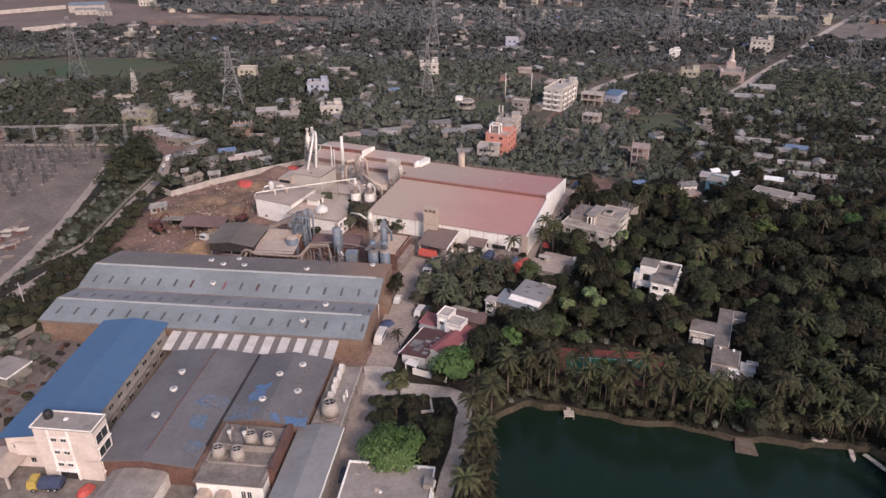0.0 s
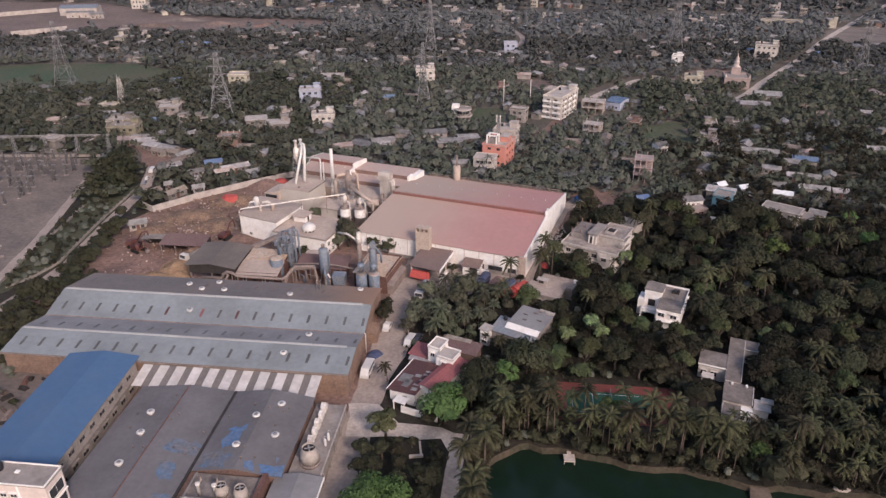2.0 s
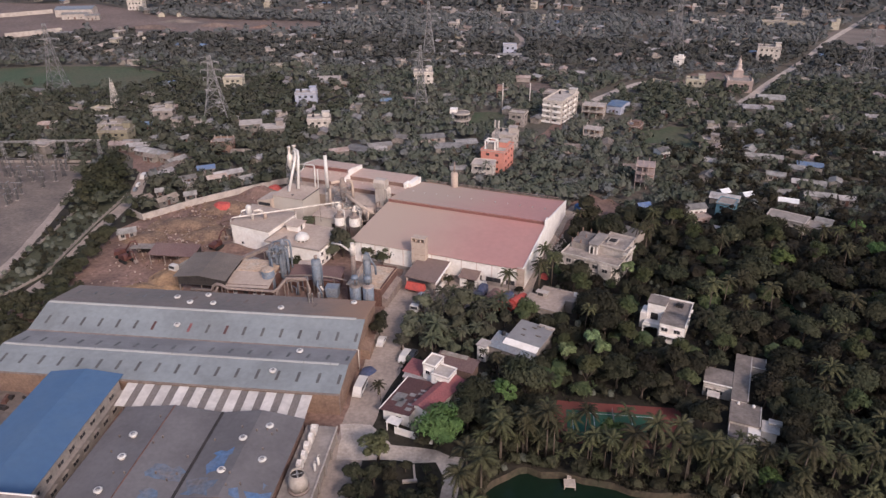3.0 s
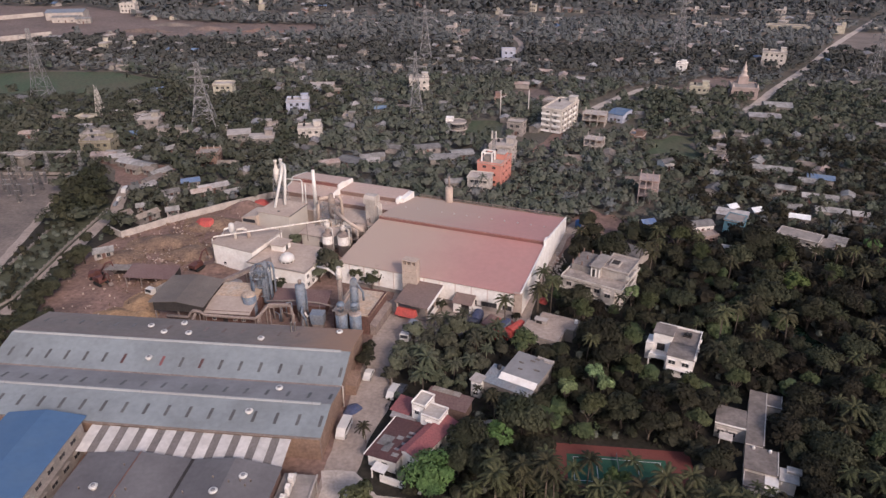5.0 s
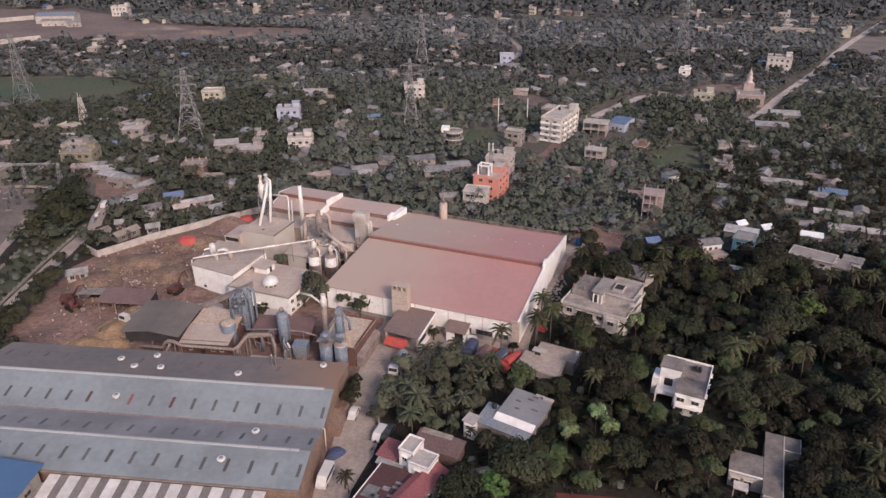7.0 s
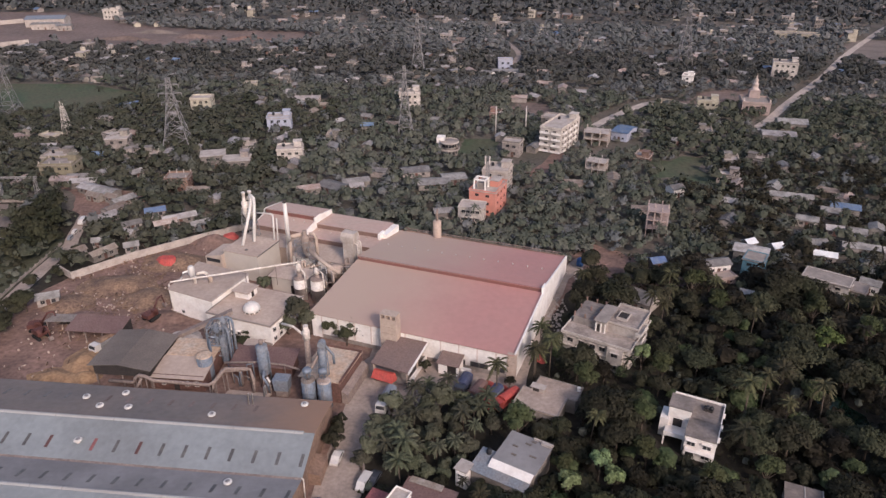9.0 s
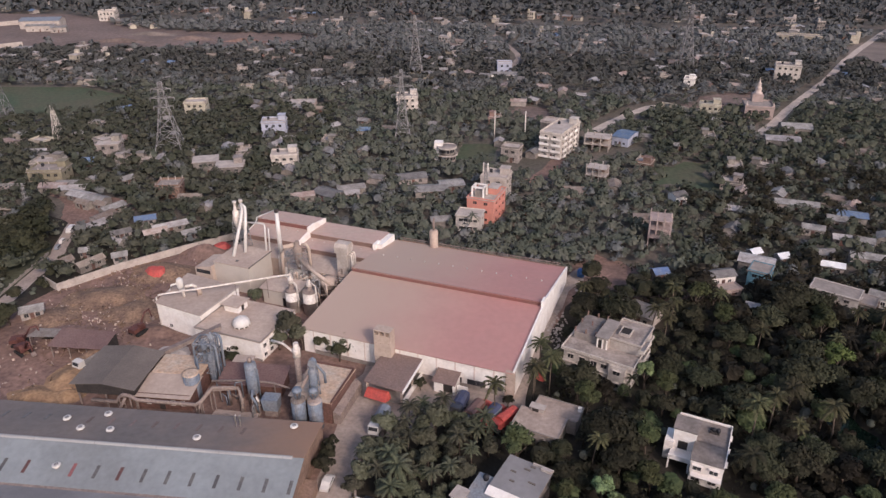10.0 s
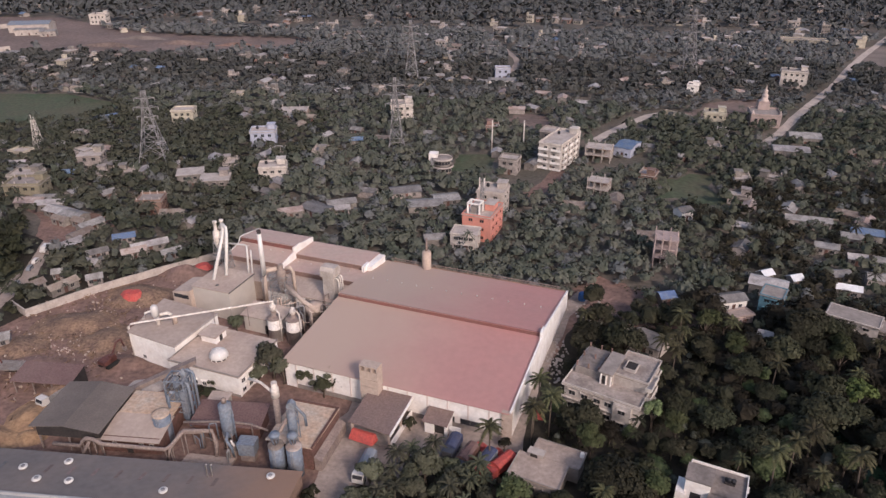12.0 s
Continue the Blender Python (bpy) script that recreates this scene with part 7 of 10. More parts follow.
# house under grey sheets with a pale strip along its eaves
v4 = thing("house", pose(4.8, 155.6, 0, 0, 0, -25), "house under patched grey roof sheets with a white lower strip", "house")
part("wall", Geo().box(0.2, 8.2, 0.2, 8.0, 0, 5.2), CONCRETE, v4)
part("sheet_roof", Geo().run_x([(-0.3, 5.3), (8.4, 5.7), (8.4, 5.8), (-0.3, 5.4)], -0.3, 8.6), SHED_ROOF_DARK, v4, "grey sheet roof")
for x, y, w in ((1.6, 4.6, 1.1), (3.6, 6.2, 1.2), (2.4, 2.4, 1.0), (5.6, 3.6, 1.4), (4.4, 7.2, 1.0)):
    part("roof_patch", Geo().box(x, x + w, y, y + 0.35, 5.45 + y * 0.046, 5.6 + y * 0.046), DARK_ROOF, v4)
part("roof_parapet", Geo().box(4.6, 8.6, 8.0, 8.3, 5.7, 6.2).box(6.4, 8.4, 7.4, 8.0, 5.75, 6.3), CONCRETE_PALE, v4, "broken parapet stub")
part("white_slope", Geo().run_x([(-1.9, 4.7), (-0.2, 5.35), (-0.2, 5.45), (-1.9, 4.8)], -0.3, 8.4), WHITE, v4, "white lower roof strip")
part("lower_wall", Geo().box(-3.0, 8.0, -3.4, 0.2, 0, 4.0), CONCRETE, v4)
part("lower_roof", Geo().run_x([(-3.8, 4.0), (-1.7, 4.5), (-1.7, 4.6), (-3.8, 4.1)], -3.4, 8.4), BLUE_GREY_TIN, v4, "blue grey lean-to sheets")
part("side_roof", Geo().run_x([(-1.7, 4.5), (2.2, 4.9), (2.2, 5.0), (-1.7, 4.6)], -3.4, -0.35), BLUE_GREY_TIN, v4, "blue grey side roof")
part("side_wall", Geo().box(-3.2, 0.2, -1.0, 2.0, 0, 4.4), CONCRETE, v4)
part("roof_tank", Geo().lathe(-1.6, 1.2, [(0.5, 4.8), (0.55, 5.4), (0.5, 5.8), (0.2, 6.0)], 10), PLASTIC_BLACK, v4, "black water tank")
part("gate_house", Geo().box(-5.4, -3.1, -5.0, -2.4, 0, 4.3), WHITE, v4)
part("gate_roof", Geo().box(-5.7, -2.9, -5.3, -2.2, 4.3, 4.45), CONCRETE_PALE, v4)
for z in (0.7, 2.7):
    window_on(v4, pose(-4.2, -5.0, z), 1.3, 0.9, WHITE)
# compound with red and maroon roofs beside the road
mar = thing("house", pose(-13.5, 141.2, 0, 0, 0, -22), "white two storey house with stepped grey flat roofs", "house")
part("wall", Geo().box(0, 3.0, 0, 4.2, 0, 6.5).box(3.0, 7.2, -1.6, 2.4, 0, 5.9), WHITE, mar)
slab_roof(mar, 0, 3.0, 0, 4.2, 6.5, CONCRETE_PALE, WHITE, 0.35, 0.12)
slab_roof(mar, 3.2, 7.2, -1.6, 2.4, 5.9, CONCRETE_PALE, WHITE, 0.3, 0.12, "sne")
window_on(mar, pose(1.2, 0, 4.2), 1.0, 1.2, WHITE)
window_on(mar, pose(0, 2.0, 4.2, 0, 0, -90), 0.9, 1.1, WHITE)
window_on(mar, pose(5.0, -1.6, 3.9), 1.0, 1.1, WHITE)
part("drain_pipe", Geo().tube([(3.0, -0.1, 6.4), (3.0, -0.12, 0.1)], 0.09, 6), STEEL_DUST, mar)
mh = thing("house", pose(-20.9, 129.6, 0, 0, 0, -20), "low house under maroon sheets patched with pale ones", "house")
part("wall", Geo().run_y([(0.3, 0), (0.3, 2.74), (6.5, 3.36), (6.5, 0)], 0.3, 11.6), WHITE, mh)
part("roof", Geo().run_y([(-0.2, 2.75), (-0.2, 2.85), (6.9, 3.55), (6.9, 3.45)], -0.2, 12.2), DEEP_MAROON, mh, "maroon sheet roof")
for x0, x1, y0, y1 in ((0.4, 3.1, 3.4, 6.4), (2.2, 3.9, 1.9, 4.6), (3.4, 4.8, 6.0, 7.0), (5.0, 6.4, 8.2, 8.8), (5.0, 6.4, 7.0, 7.6), (5.2, 6.6, 4.8, 5.4), (4.6, 6.0, 3.0, 3.6), (4.9, 6.3, 1.2, 2.2)):
    z0, z1 = 2.87 + (x0 + 0.2) * 0.0986, 2.87 + (x1 + 0.2) * 0.0986
    part("pale_sheet", Geo().add([(x0, y0, z0), (x1, y0, z1), (x1, y1, z1), (x0, y1, z0), (x0, y0, z0 + 0.05), (x1, y0, z1 + 0.05), (x1, y1, z1 + 0.05), (x0, y1, z0 + 0.05)], [(3, 2, 1, 0), (4, 5, 6, 7), (0, 1, 5, 4), (1, 2, 6, 5), (2, 3, 7, 6), (3, 0, 4, 7)]), TIN, mh, "pale patched sheet")
part("verge_board", Geo().run_y([(-0.4, 2.7), (-0.4, 2.95), (-0.2, 2.95), (-0.2, 2.7)], -0.2, 12.2), WHITE, mh)
part("front_porch", Geo().box(2.6, 5.6, -2.6, -0.3, 2.2, 2.35).box(2.7, 2.9, -2.5, -2.3, 0, 2.2).box(5.3, 5.5, -2.5, -2.3, 0, 2.2), WHITE, mh)
part("door", Geo().box(3.4, 4.6, 0.2, 0.28, 0, 2.0), DARK_WALL, mh)
rs = thing("house", pose(-14.3, 129.6, 0, 0, 0, -29), "long white house under a rose red sheet roof", "house")
part("wall", Geo().run_y([(0.3, 0), (0.3, 4.4), (1.6, 4.9), (4.3, 4.3), (4.3, 0)], 0.4, 13.0), WHITE, rs)
part("roof", Geo().run_y([(-0.1, 4.35), (-0.1, 4.47), (1.6, 5.1), (4.9, 4.37), (4.9, 4.25), (1.6, 4.98)], -0.1, 13.4), ROSE_ROOF, rs, "rose red sheet roof")
for v in (2.2, 5.0, 7.8, 10.6):
    window_on(rs, pose(4.3, v, 1.6, 0, 0, 90), 1.1, 1.1, WHITE, False)
    part("pilaster", Geo().box(4.3, 4.48, v + 1.2, v + 1.5, 0, 4.2), WHITE, rs)
window_on(rs, pose(2.2, 0.4, 1.2), 1.0, 1.2, WHITE, False)
an = thing("annex", pose(-18.4, 143.4, 0, 0, 0, -20), "small annex under rusty rose sheets", "annex")
part("wall", Geo().box(0.2, 4.0, 0.2, 4.4, 0, 2.7), PINKISH, an)
part("roof", Geo().run_x([(-0.2, 2.7), (4.8, 3.2), (4.8, 3.3), (-0.2, 2.8)], -0.2, 4.4), ROSE_ROOF, an)
part("front_sheet", Geo().run_x([(-1.6, 2.3), (-0.2, 2.7), (-0.2, 2.78), (-1.6, 2.38)], 0.6, 6.4), TIN, an, "pale lean-to sheet")
part("post", Geo().box(0.8, 0.95, -1.5, -1.35, 0, 2.3).box(6.0, 6.15, -1.5, -1.35, 0, 2.3), STEEL_DUST, an)
bk = thing("shed", pose(-12.0, 147.0, 0, 0, 0, -18), "brown shed under dark rusty sheets behind the white house", "shed")
part("wall", Geo().box(0.2, 9.6, 0.2, 4.2, 0, 2.8), BRICK, bk)
part("roof", Geo().run_x([(-0.3, 2.8), (4.6, 3.3), (4.6, 3.4), (-0.3, 2.9)], -0.2, 10.0), MAROON_ROOF, bk, "dark rusty sheets")
part("ridge_sheet", Geo().run_x([(3.4, 3.35), (4.8, 3.45), (4.8, 3.55), (3.4, 3.45)], 0.4, 7.0), RUST_TIN, bk)
tin_house(41.8, 224.2, 7.6, 6.4, 3.0, -35, CONCRETE_PALE, DUST_ROOF_GREY, "low house under a weathered grey hipped roof behind the villa", rise=1.3)
tin_house(35.4, 228.6, 4.6, 3.6, 2.5, -20, WHITE, RUST_TIN, "small white hut under rusty sheets behind the villa")
solid("wall_garden", Geo().box(0, 8.6, -0.1, 0.1, 0, 1.7), WHITE, "white garden wall with stained panels", "", "structure", pose(-17.4, 125.6, 0, 0, 0, -17))
# rambling house under trees
lr = thing("house", pose(52.8, 139.9, 0, 0, 0, -17.5), "rambling single storey house with stained flat slabs among trees", "house")
part("wall", Geo().box(0.2, 3.3, 0, 18.0, 0, 3.4).box(3.3, 6.3, 13.8, 18.0, 0, 3.4).box(-5.8, 0.2, 4.0, 10.2, 0, 3.3), OLD_WHITE, lr)
part("front_wall", Geo().box(0.3, 6.0, -6.8, 0, 0, 3.1).box(0.5, 3.8, -10.8, -6.8, 0, 2.4), OLD_WHITE, lr)
slab_roof(lr, 0.2, 3.3, 0.3, 18.0, 3.4, STAINED, OLD_WHITE, 0.12, 0.2, "e")
slab_roof(lr, 3.75, 6.3, 13.8, 18.0, 3.4, STAINED, OLD_WHITE, 0.2, 0.2, "se")
slab_roof(lr, -5.8, -0.25, 4.0, 10.2, 3.3, STAINED, WHITE, 0.3, 0.2, "s")
slab_roof(lr, 0.3, 6.0, -6.8, -0.2, 3.1, STAINED, OLD_WHITE, 0.15, 0.2, "e")
slab_roof(lr, 0.5, 3.8, -10.8, -7.2, 2.4, STAINED, OLD_WHITE, 0.1, 0.2, "w")
part("side_block", Geo().box(6.6, 9.4, -7.4, -4.2, 0, 3.0), WHITE, lr)
part("side_roof", Geo().box(6.4, 9.8, -7.7, -4.0, 3.0, 3.15).box(7.6, 10.2, -5.2, -3.6, 3.15, 3.6), OLD_WHITE, lr)
part("bright_wall", Geo().box(4.0, 6.4, -9.2, -6.8, 0, 2.7), WHITE, lr, "bright white front room")
for u in (4.6, 5.8):
    window_on(lr, pose(u, -9.2, 0.8), 0.8, 1.2, WHITE)
for u in (-4.6, -2.4):
    window_on(lr, pose(u, 4.0, 1.0), 1.2, 1.3, OLD_WHITE)
window_on(lr, pose(2.0, -10.8, 0.8), 1.0, 1.2, OLD_WHITE)
part("low_shelf", Geo().box(-4.8, -2.2, 1.0, 3.2, 2.1, 2.25).box(-4.7, -4.5, 1.1, 1.3, 0, 2.1).box(-2.5, -2.3, 1.1, 1.3, 0, 2.1), OLD_WHITE, lr, "open porch slab")
part("roof_hump", Geo().lathe(1.6, -0.8, [(0.35, 3.28), (0.3, 3.7), (0.1, 3.9)], 10), WHITE, lr)
part("roof_hump", Geo().lathe(4.6, -0.7, [(0.35, 3.28), (0.3, 3.7), (0.1, 3.9)], 10), WHITE, lr)
sh = solid("garden_hut", gable_body(Geo(), -2, 2, -1.6, 1.6, 2.2, 2.9), RUST_TIN, "small rusty hut among trees", "hut", "", pose(2.0, 141.0, 0, 0, 0, 20))
# pond side
pier = thing("pier", pose(18.0, 117.6, 0, 0, 0, 2), "small concrete landing stage at the pond", "pier")
part("deck", Geo().box(-1.1, 1.1, -2.6, -0.6, -0.75, -0.5), PAVING, pier)
part("walkway", Geo().box(-0.4, 0.4, -0.6, 2.4, -0.6, -0.35), PAVING, pier)
for x in (-1, 1):
    part("pile", Geo().lathe(x, -2.4, [(0.1, -2.4), (0.1, -0.5)], 8), CONCRETE, pier)
ramp = solid("slipway", Geo().add([(51, 108.6, -1.45), (55.4, 107.9, -1.45), (54.8, 111.6, -0.2), (51.6, 112.2, -0.2), (51, 108.6, -2.2), (55.4, 107.9, -2.2), (54.8, 111.6, -2.2), (51.6, 112.2, -2.2)], [(0, 1, 2, 3), (7, 6, 5, 4), (0, 4, 5, 1), (1, 5, 6, 2), (2, 6, 7, 3), (3, 7, 4, 0)]), BARK, "brown sloping slipway at the pond", "slipway")
bench = thing("gate", pose(-12.0, 112.4, 0, 0, 0, 12), "small pale gate beam and post in a garden", "gate")
part("beam", Geo().box(-1.6, 1.2, -0.3, 0.3, 0, 0.5), PAVING, bench)
part("rail", Geo().box(0.6, 1.0, 0.3, 4.2, 0.05, 0.4), PAVING, bench)
for k, (x, y, l2, a) in enumerate(((68, 112.4, 1.8, -4), (74.0, 110.2, 2.2, 80))):
    boat = thing("boat", pose(x, y, -1.45 if k else -0.1, 0, 0, a), "small pale wooden boat at the pond bank", "boat")
    part("hull", Geo().prism([(-l2, 0), (-l2 * 0.6, -0.45), (l2 * 0.6, -0.45), (l2, 0), (l2 * 0.6, 0.45), (-l2 * 0.6, 0.45)], -0.1, 0.35), PAVING, boat)
    part("seat", Geo().box(-0.2, 0.2, -0.5, 0.5, 0.35, 0.42), CONCRETE, boat)
fence = thing("bamboo_jetty", pose(0, 0, 0), "broken pale jetty of planks at the pond bank", "jetty")
for k in range(9):
    t = k / 8
    x, y = 76.5 + 5.0 * t, 109.6 - 8.5 * t
    part("plank", Geo().box(-0.55, 0.55, -0.5, 0.5, -0.9, -0.8), PAVING, fence, "", pose(x, y, 0, 0, 0, -55 - 8 * t))
    part("post", Geo().lathe(x, y, [(0.07, -2.2), (0.07, -0.6)], 6), BARK, fence)

# ---- pylons and masts ----
def pylon(x, y, h, r, label, arms=(0.66, 0.78, 0.9), rz=20, bar=0.1):
    ob = thing("pylon", pose(x, y, 0, 0, 0, rz), label, "pylon", "lattice pylons")
    part("tower", lattice(Geo(), 0, 0, 0, h, r, r * 0.13, 7, bar, 1.5), STEEL_GREY, ob)
    for k, a in enumerate(arms):
        L = h * 0.13 * (1 if k != 1 else 1.2)
        z = h * a
        for s in (-1, 1):
            g = Geo().tube([(0, -0.4, z), (s * L, 0, z + 0.3)], bar * 0.8, 4).tube([(0, 0.4, z), (s * L, 0, z + 0.3)], bar * 0.8, 4).tube([(0, 0, z + h * 0.04), (s * L, 0, z + 0.3)], bar * 0.8, 4)
            part("cross_arm", g.tube([(s * L, 0, z + 0.3), (s * L, 0, z - 1.2)], bar, 4), STEEL_GREY, ob)
    return ob


for name, line, say in (("wall_track", [(-140.7, 168.4), (-143.0, 182.0), (-144.6, 195.0), (-146.6, 213.0), (-148.6, 228.0)], "low pale wall beside the substation track"), ("wall_road", [(-137.5, 166.8), (-133.8, 172.5), (-131.2, 181.8), (-133.7, 200.2), (-135.9, 217.9), (-136.8, 231.9), (-137.9, 243.9)], "low pale roadside wall with posts")):
    for (ax, ay), (bx, by) in zip(line, line[1:]):
        length, ang = math.hypot(bx - ax, by - ay), math.degrees(math.atan2(by - ay, bx - ax))
        g = Geo().box(0, length, -0.1, 0.1, 0, 0.7)
        for k in range(int(length / 2.6) + 1):
            g.box(min(k * 2.6, length) - 0.16, min(k * 2.6, length) + 0.16, -0.16, 0.16, 0, 1.1)
        solid(name, g, CONCRETE, say, "", "structure", pose(ax, ay, 0, 0, 0, ang))
pylon(-143.0, 341, 31, 6.0, "tall grey lattice pylon among houses", rz=15, bar=0.2)
pylon(-45, 365, 33, 3.6, "tall grey lattice pylon in front of a white house", rz=5, bar=0.18)
pylon(-58, 497, 36, 4.4, "tall grey lattice pylon among far trees", rz=5, bar=0.24)
pylon(109, 528, 40, 5.2, "tall hazy lattice pylon among far trees", rz=5, bar=0.2)
pylon(-250, 380, 38, 5.4, "tall faint lattice pylon beside a green field", rz=15, bar=0.13)
pylon(210, 470, 34, 3.4, "tall lattice pylon near the village road", rz=5, bar=0.15)
mast = thing("radio_mast", pose(-201, 351, 0), "pale lattice radio mast", "mast")
part("tower", lattice(Geo(), 0, 0, 0, 14.5, 1.9, 0.6, 6, 0.12), PALE_METAL, mast)
part("antenna", Geo().tube([(-0.5, 0, 14), (-0.6, 0, 17)], 0.1, 5).tube([(0.5, 0, 14), (0.6, 0, 16)], 0.1, 5), PALE_METAL, mast)

# ---- electric substation ----
gantry = thing("substation_gantry", pose(0, 0, 0), "row of slim gantry columns with a long lattice beam", "gantry")
for k in range(6):
    x = -232 + k * 12.8
    y = 268.0 + (x + 232) * 0.16
    part("column", lattice(Geo(), x, y, 0, 9.0, 0.8, 0.3, 5, 0.07), STEEL_GREY, gantry)
for dy, z in ((0.0, 9.0), (0.6, 9.0), (0.3, 8.4)):
    part("beam_chord", Geo().tube([(-246, 265.8 + dy, z), (-167, 278.4 + dy, z)], 0.11, 5), STEEL_GREY, gantry)
g = Geo()
for k in range(52):
    x, y = -246 + k * 1.5, 265.8 + k * 0.24
    g.tube([(x, y, 9.0), (x + 0.75, y + 0.42, 8.4), (x + 1.5, y + 0.24, 9.0)], 0.06, 4)
part("beam_lacing", g, STEEL_GREY, gantry)
solid("wall_substation", Geo().add([(-240, 268, 0), (-166, 276, 0), (-166, 276.3, 0), (-240, 268.3, 0), (-240, 268, 1.1), (-166, 276, 1.1), (-166, 276.3, 1.1), (-240, 268.3, 1.1)], [(3, 2, 1, 0), (4, 5, 6, 7), (0, 1, 5, 4), (1, 2, 6, 5), (2, 3, 7, 6), (3, 0, 4, 7)]), CONCRETE, "low grey wall of the substation", "", "structure")
iso = thing("insulator_post", pose(-180, 240, 0), "dark grey insulator post in the substation", "insulator", "substation insulators")
part("stand", Geo().box(-0.28, 0.28, -0.28, 0.28, 0, 2.2), STEEL_DARK, iso)
part("insulator", Geo().lathe(0, 0, [(0.16, 2.2), (0.3, 2.6), (0.16, 3.0), (0.3, 3.4), (0.14, 4.4)], 8), STEEL_DARK, iso)
part("cap", Geo().box(-1.0, 1.0, -0.12, 0.12, 4.4, 4.6), STEEL_GREY, iso)
part("plinth", Geo().box(-0.8, 0.8, -0.6, 0.6, 0, 0.25), CONCRETE, iso)
rnd = random.Random(5)
for r in range(9):
    for c in range(16):
        x, y = -240 + c * 4.2 + r * 0.8 + rnd.uniform(-0.9, 0.9), 212 + r * 6.2 + c * 0.7 + rnd.uniform(-0.8, 0.8)
        if (r * 3 + c) % 7 not in (3, 5) and x < -172:
            copy_thing(iso, pose(x, y, 0.03, 0, 0, rnd.choice((0, 90, 10))))
portal = thing("switch_portal", pose(-196, 228, 0.03, 0, 0, 9), "dark lattice portal frame over switchgear", "portal", "substation portals")
for x in (-4.5, 4.5):
    part("leg", lattice(Geo(), x, 0, 0, 7.5, 0.6, 0.25, 4, 0.07), STEEL_DARK, portal)
part("beam", Geo().tube([(-4.8, -0.25, 7.4), (4.8, -0.25, 7.4)], 0.1, 5).tube([(-4.8, 0.25, 7.4), (4.8, 0.25, 7.4)], 0.1, 5).tube([(-4.8, 0, 6.9), (4.8, 0, 6.9)], 0.1, 5), STEEL_DARK, portal)
for x in (-3, 0, 3):
    part("insulator_string", Geo().lathe(x, 0, [(0.1, 5.2), (0.2, 5.6), (0.1, 6.0), (0.2, 6.4), (0.1, 6.9)], 6), STEEL_DARK, portal)
for x, y in ((-184, 216), (-181, 231), (-178, 246), (-177, 258), (-197, 214), (-194, 243), (-191, 257), (-210, 224), (-207, 240), (-206, 254), (-222, 236), (-220, 252)):
    copy_thing(portal, pose(x, y, 0.03, 0, 0, 9))
trans = thing("transformer", pose(-187, 214, 0, 0, 0, 8), "grey oil transformer with radiators", "transformer")
part("tank", Geo().box(-2, 2, -1.2, 1.2, 0, 3.0), STEEL_GREY, trans)
part("radiator", Geo().box(-1.8, 1.8, 1.3, 2.0, 0.6, 2.8), STEEL_DUST, trans)
part("bushing", Geo().lathe(-1, 0, [(0.2, 3.0), (0.12, 4.4)], 8).lathe(1, 0, [(0.2, 3.0), (0.12, 4.4)], 8), STEEL_GREY, trans)
for k in range(34):
    x, y = -152 + rnd.uniform(-8, 3), 171 + rnd.uniform(-6, 24)
    x -= (y - 171) * 0.12
    solid("steel_section", Geo().box(-rnd.uniform(1, 2.4), 1.4, -0.4, 0.5, 0, 0.35).box(-1.0, rnd.uniform(1, 2), -0.2, 0.6, 0.35, rnd.uniform(0.5, 0.9)), rnd.choice((STEEL_DUST, MAROON_WALL, CONCRETE_PALE)), "stack of rusty steel sections on dusty ground", "steel stack", "", pose(x, y, 0.03, 0, 0, rnd.uniform(0, 90)))

# ---- known houses of the village ----
ap = flat_house("apartment_block", 24.6, 361.0, 9.6, 22.0, 10.6, -24, OLD_WHITE, "white apartment block with rows of balconies", 4, CONCRETE_PALE, True, True, category="apartment block")
for k in range(4):
    z = 0.5 + k * 2.65
    part("balcony", Geo().box(-4.6, -0.4, -12.2, -11.0, z, z + 0.15).box(-4.6, -0.4, -12.2, -12.05, z + 0.15, z + 1.0), WHITE, ap)
    part("balcony", Geo().box(0.8, 4.8, -12.2, -11.0, z, z + 0.15).box(0.8, 4.8, -12.2, -12.05, z + 0.15, z + 1.0), WHITE, ap)
    for y in (-8, -2, 4):
        part("balcony", Geo().box(4.8, 5.8, y - 1.6, y + 1.6, z, z + 0.15).box(5.65, 5.8, y - 1.6, y + 1.6, z + 0.15, z + 1.0), WHITE, ap)


def skeleton(x, y, w, d, floors, rz, label, skin=None):
    """A house under construction: slabs on columns."""
    ob = thing("concrete_frame", pose(x, y, 0, 0, 0, rz), label, "unfinished house", "unfinished houses")
    for k in range(floors):
        part("slab", Geo().box(-w / 2, w / 2, -d / 2, d / 2, (k + 1) * 3.0 - 0.2, (k + 1) * 3.0), skin or CONCRETE_PALE, ob)
    for i in range(4):
        for j in range(3):
            px, py = -w / 2 + 0.3 + (w - 0.6) * i / 3, -d / 2 + 0.3 + (d - 0.6) * j / 2
            part("column", Geo().box(px - 0.17, px + 0.17, py - 0.17, py + 0.17, 0, floors * 3.0 + (1.3 if (i + j) % 2 == 0 else 0.3)), skin or CONCRETE_PALE, ob)
    part("brick_infill", Geo().box(-w / 2 + 0.5, w / 2 - 0.5, d / 2 - 0.5, d / 2 - 0.3, 0, floors * 3.0 - 0.2), BRICK, ob)
    return ob


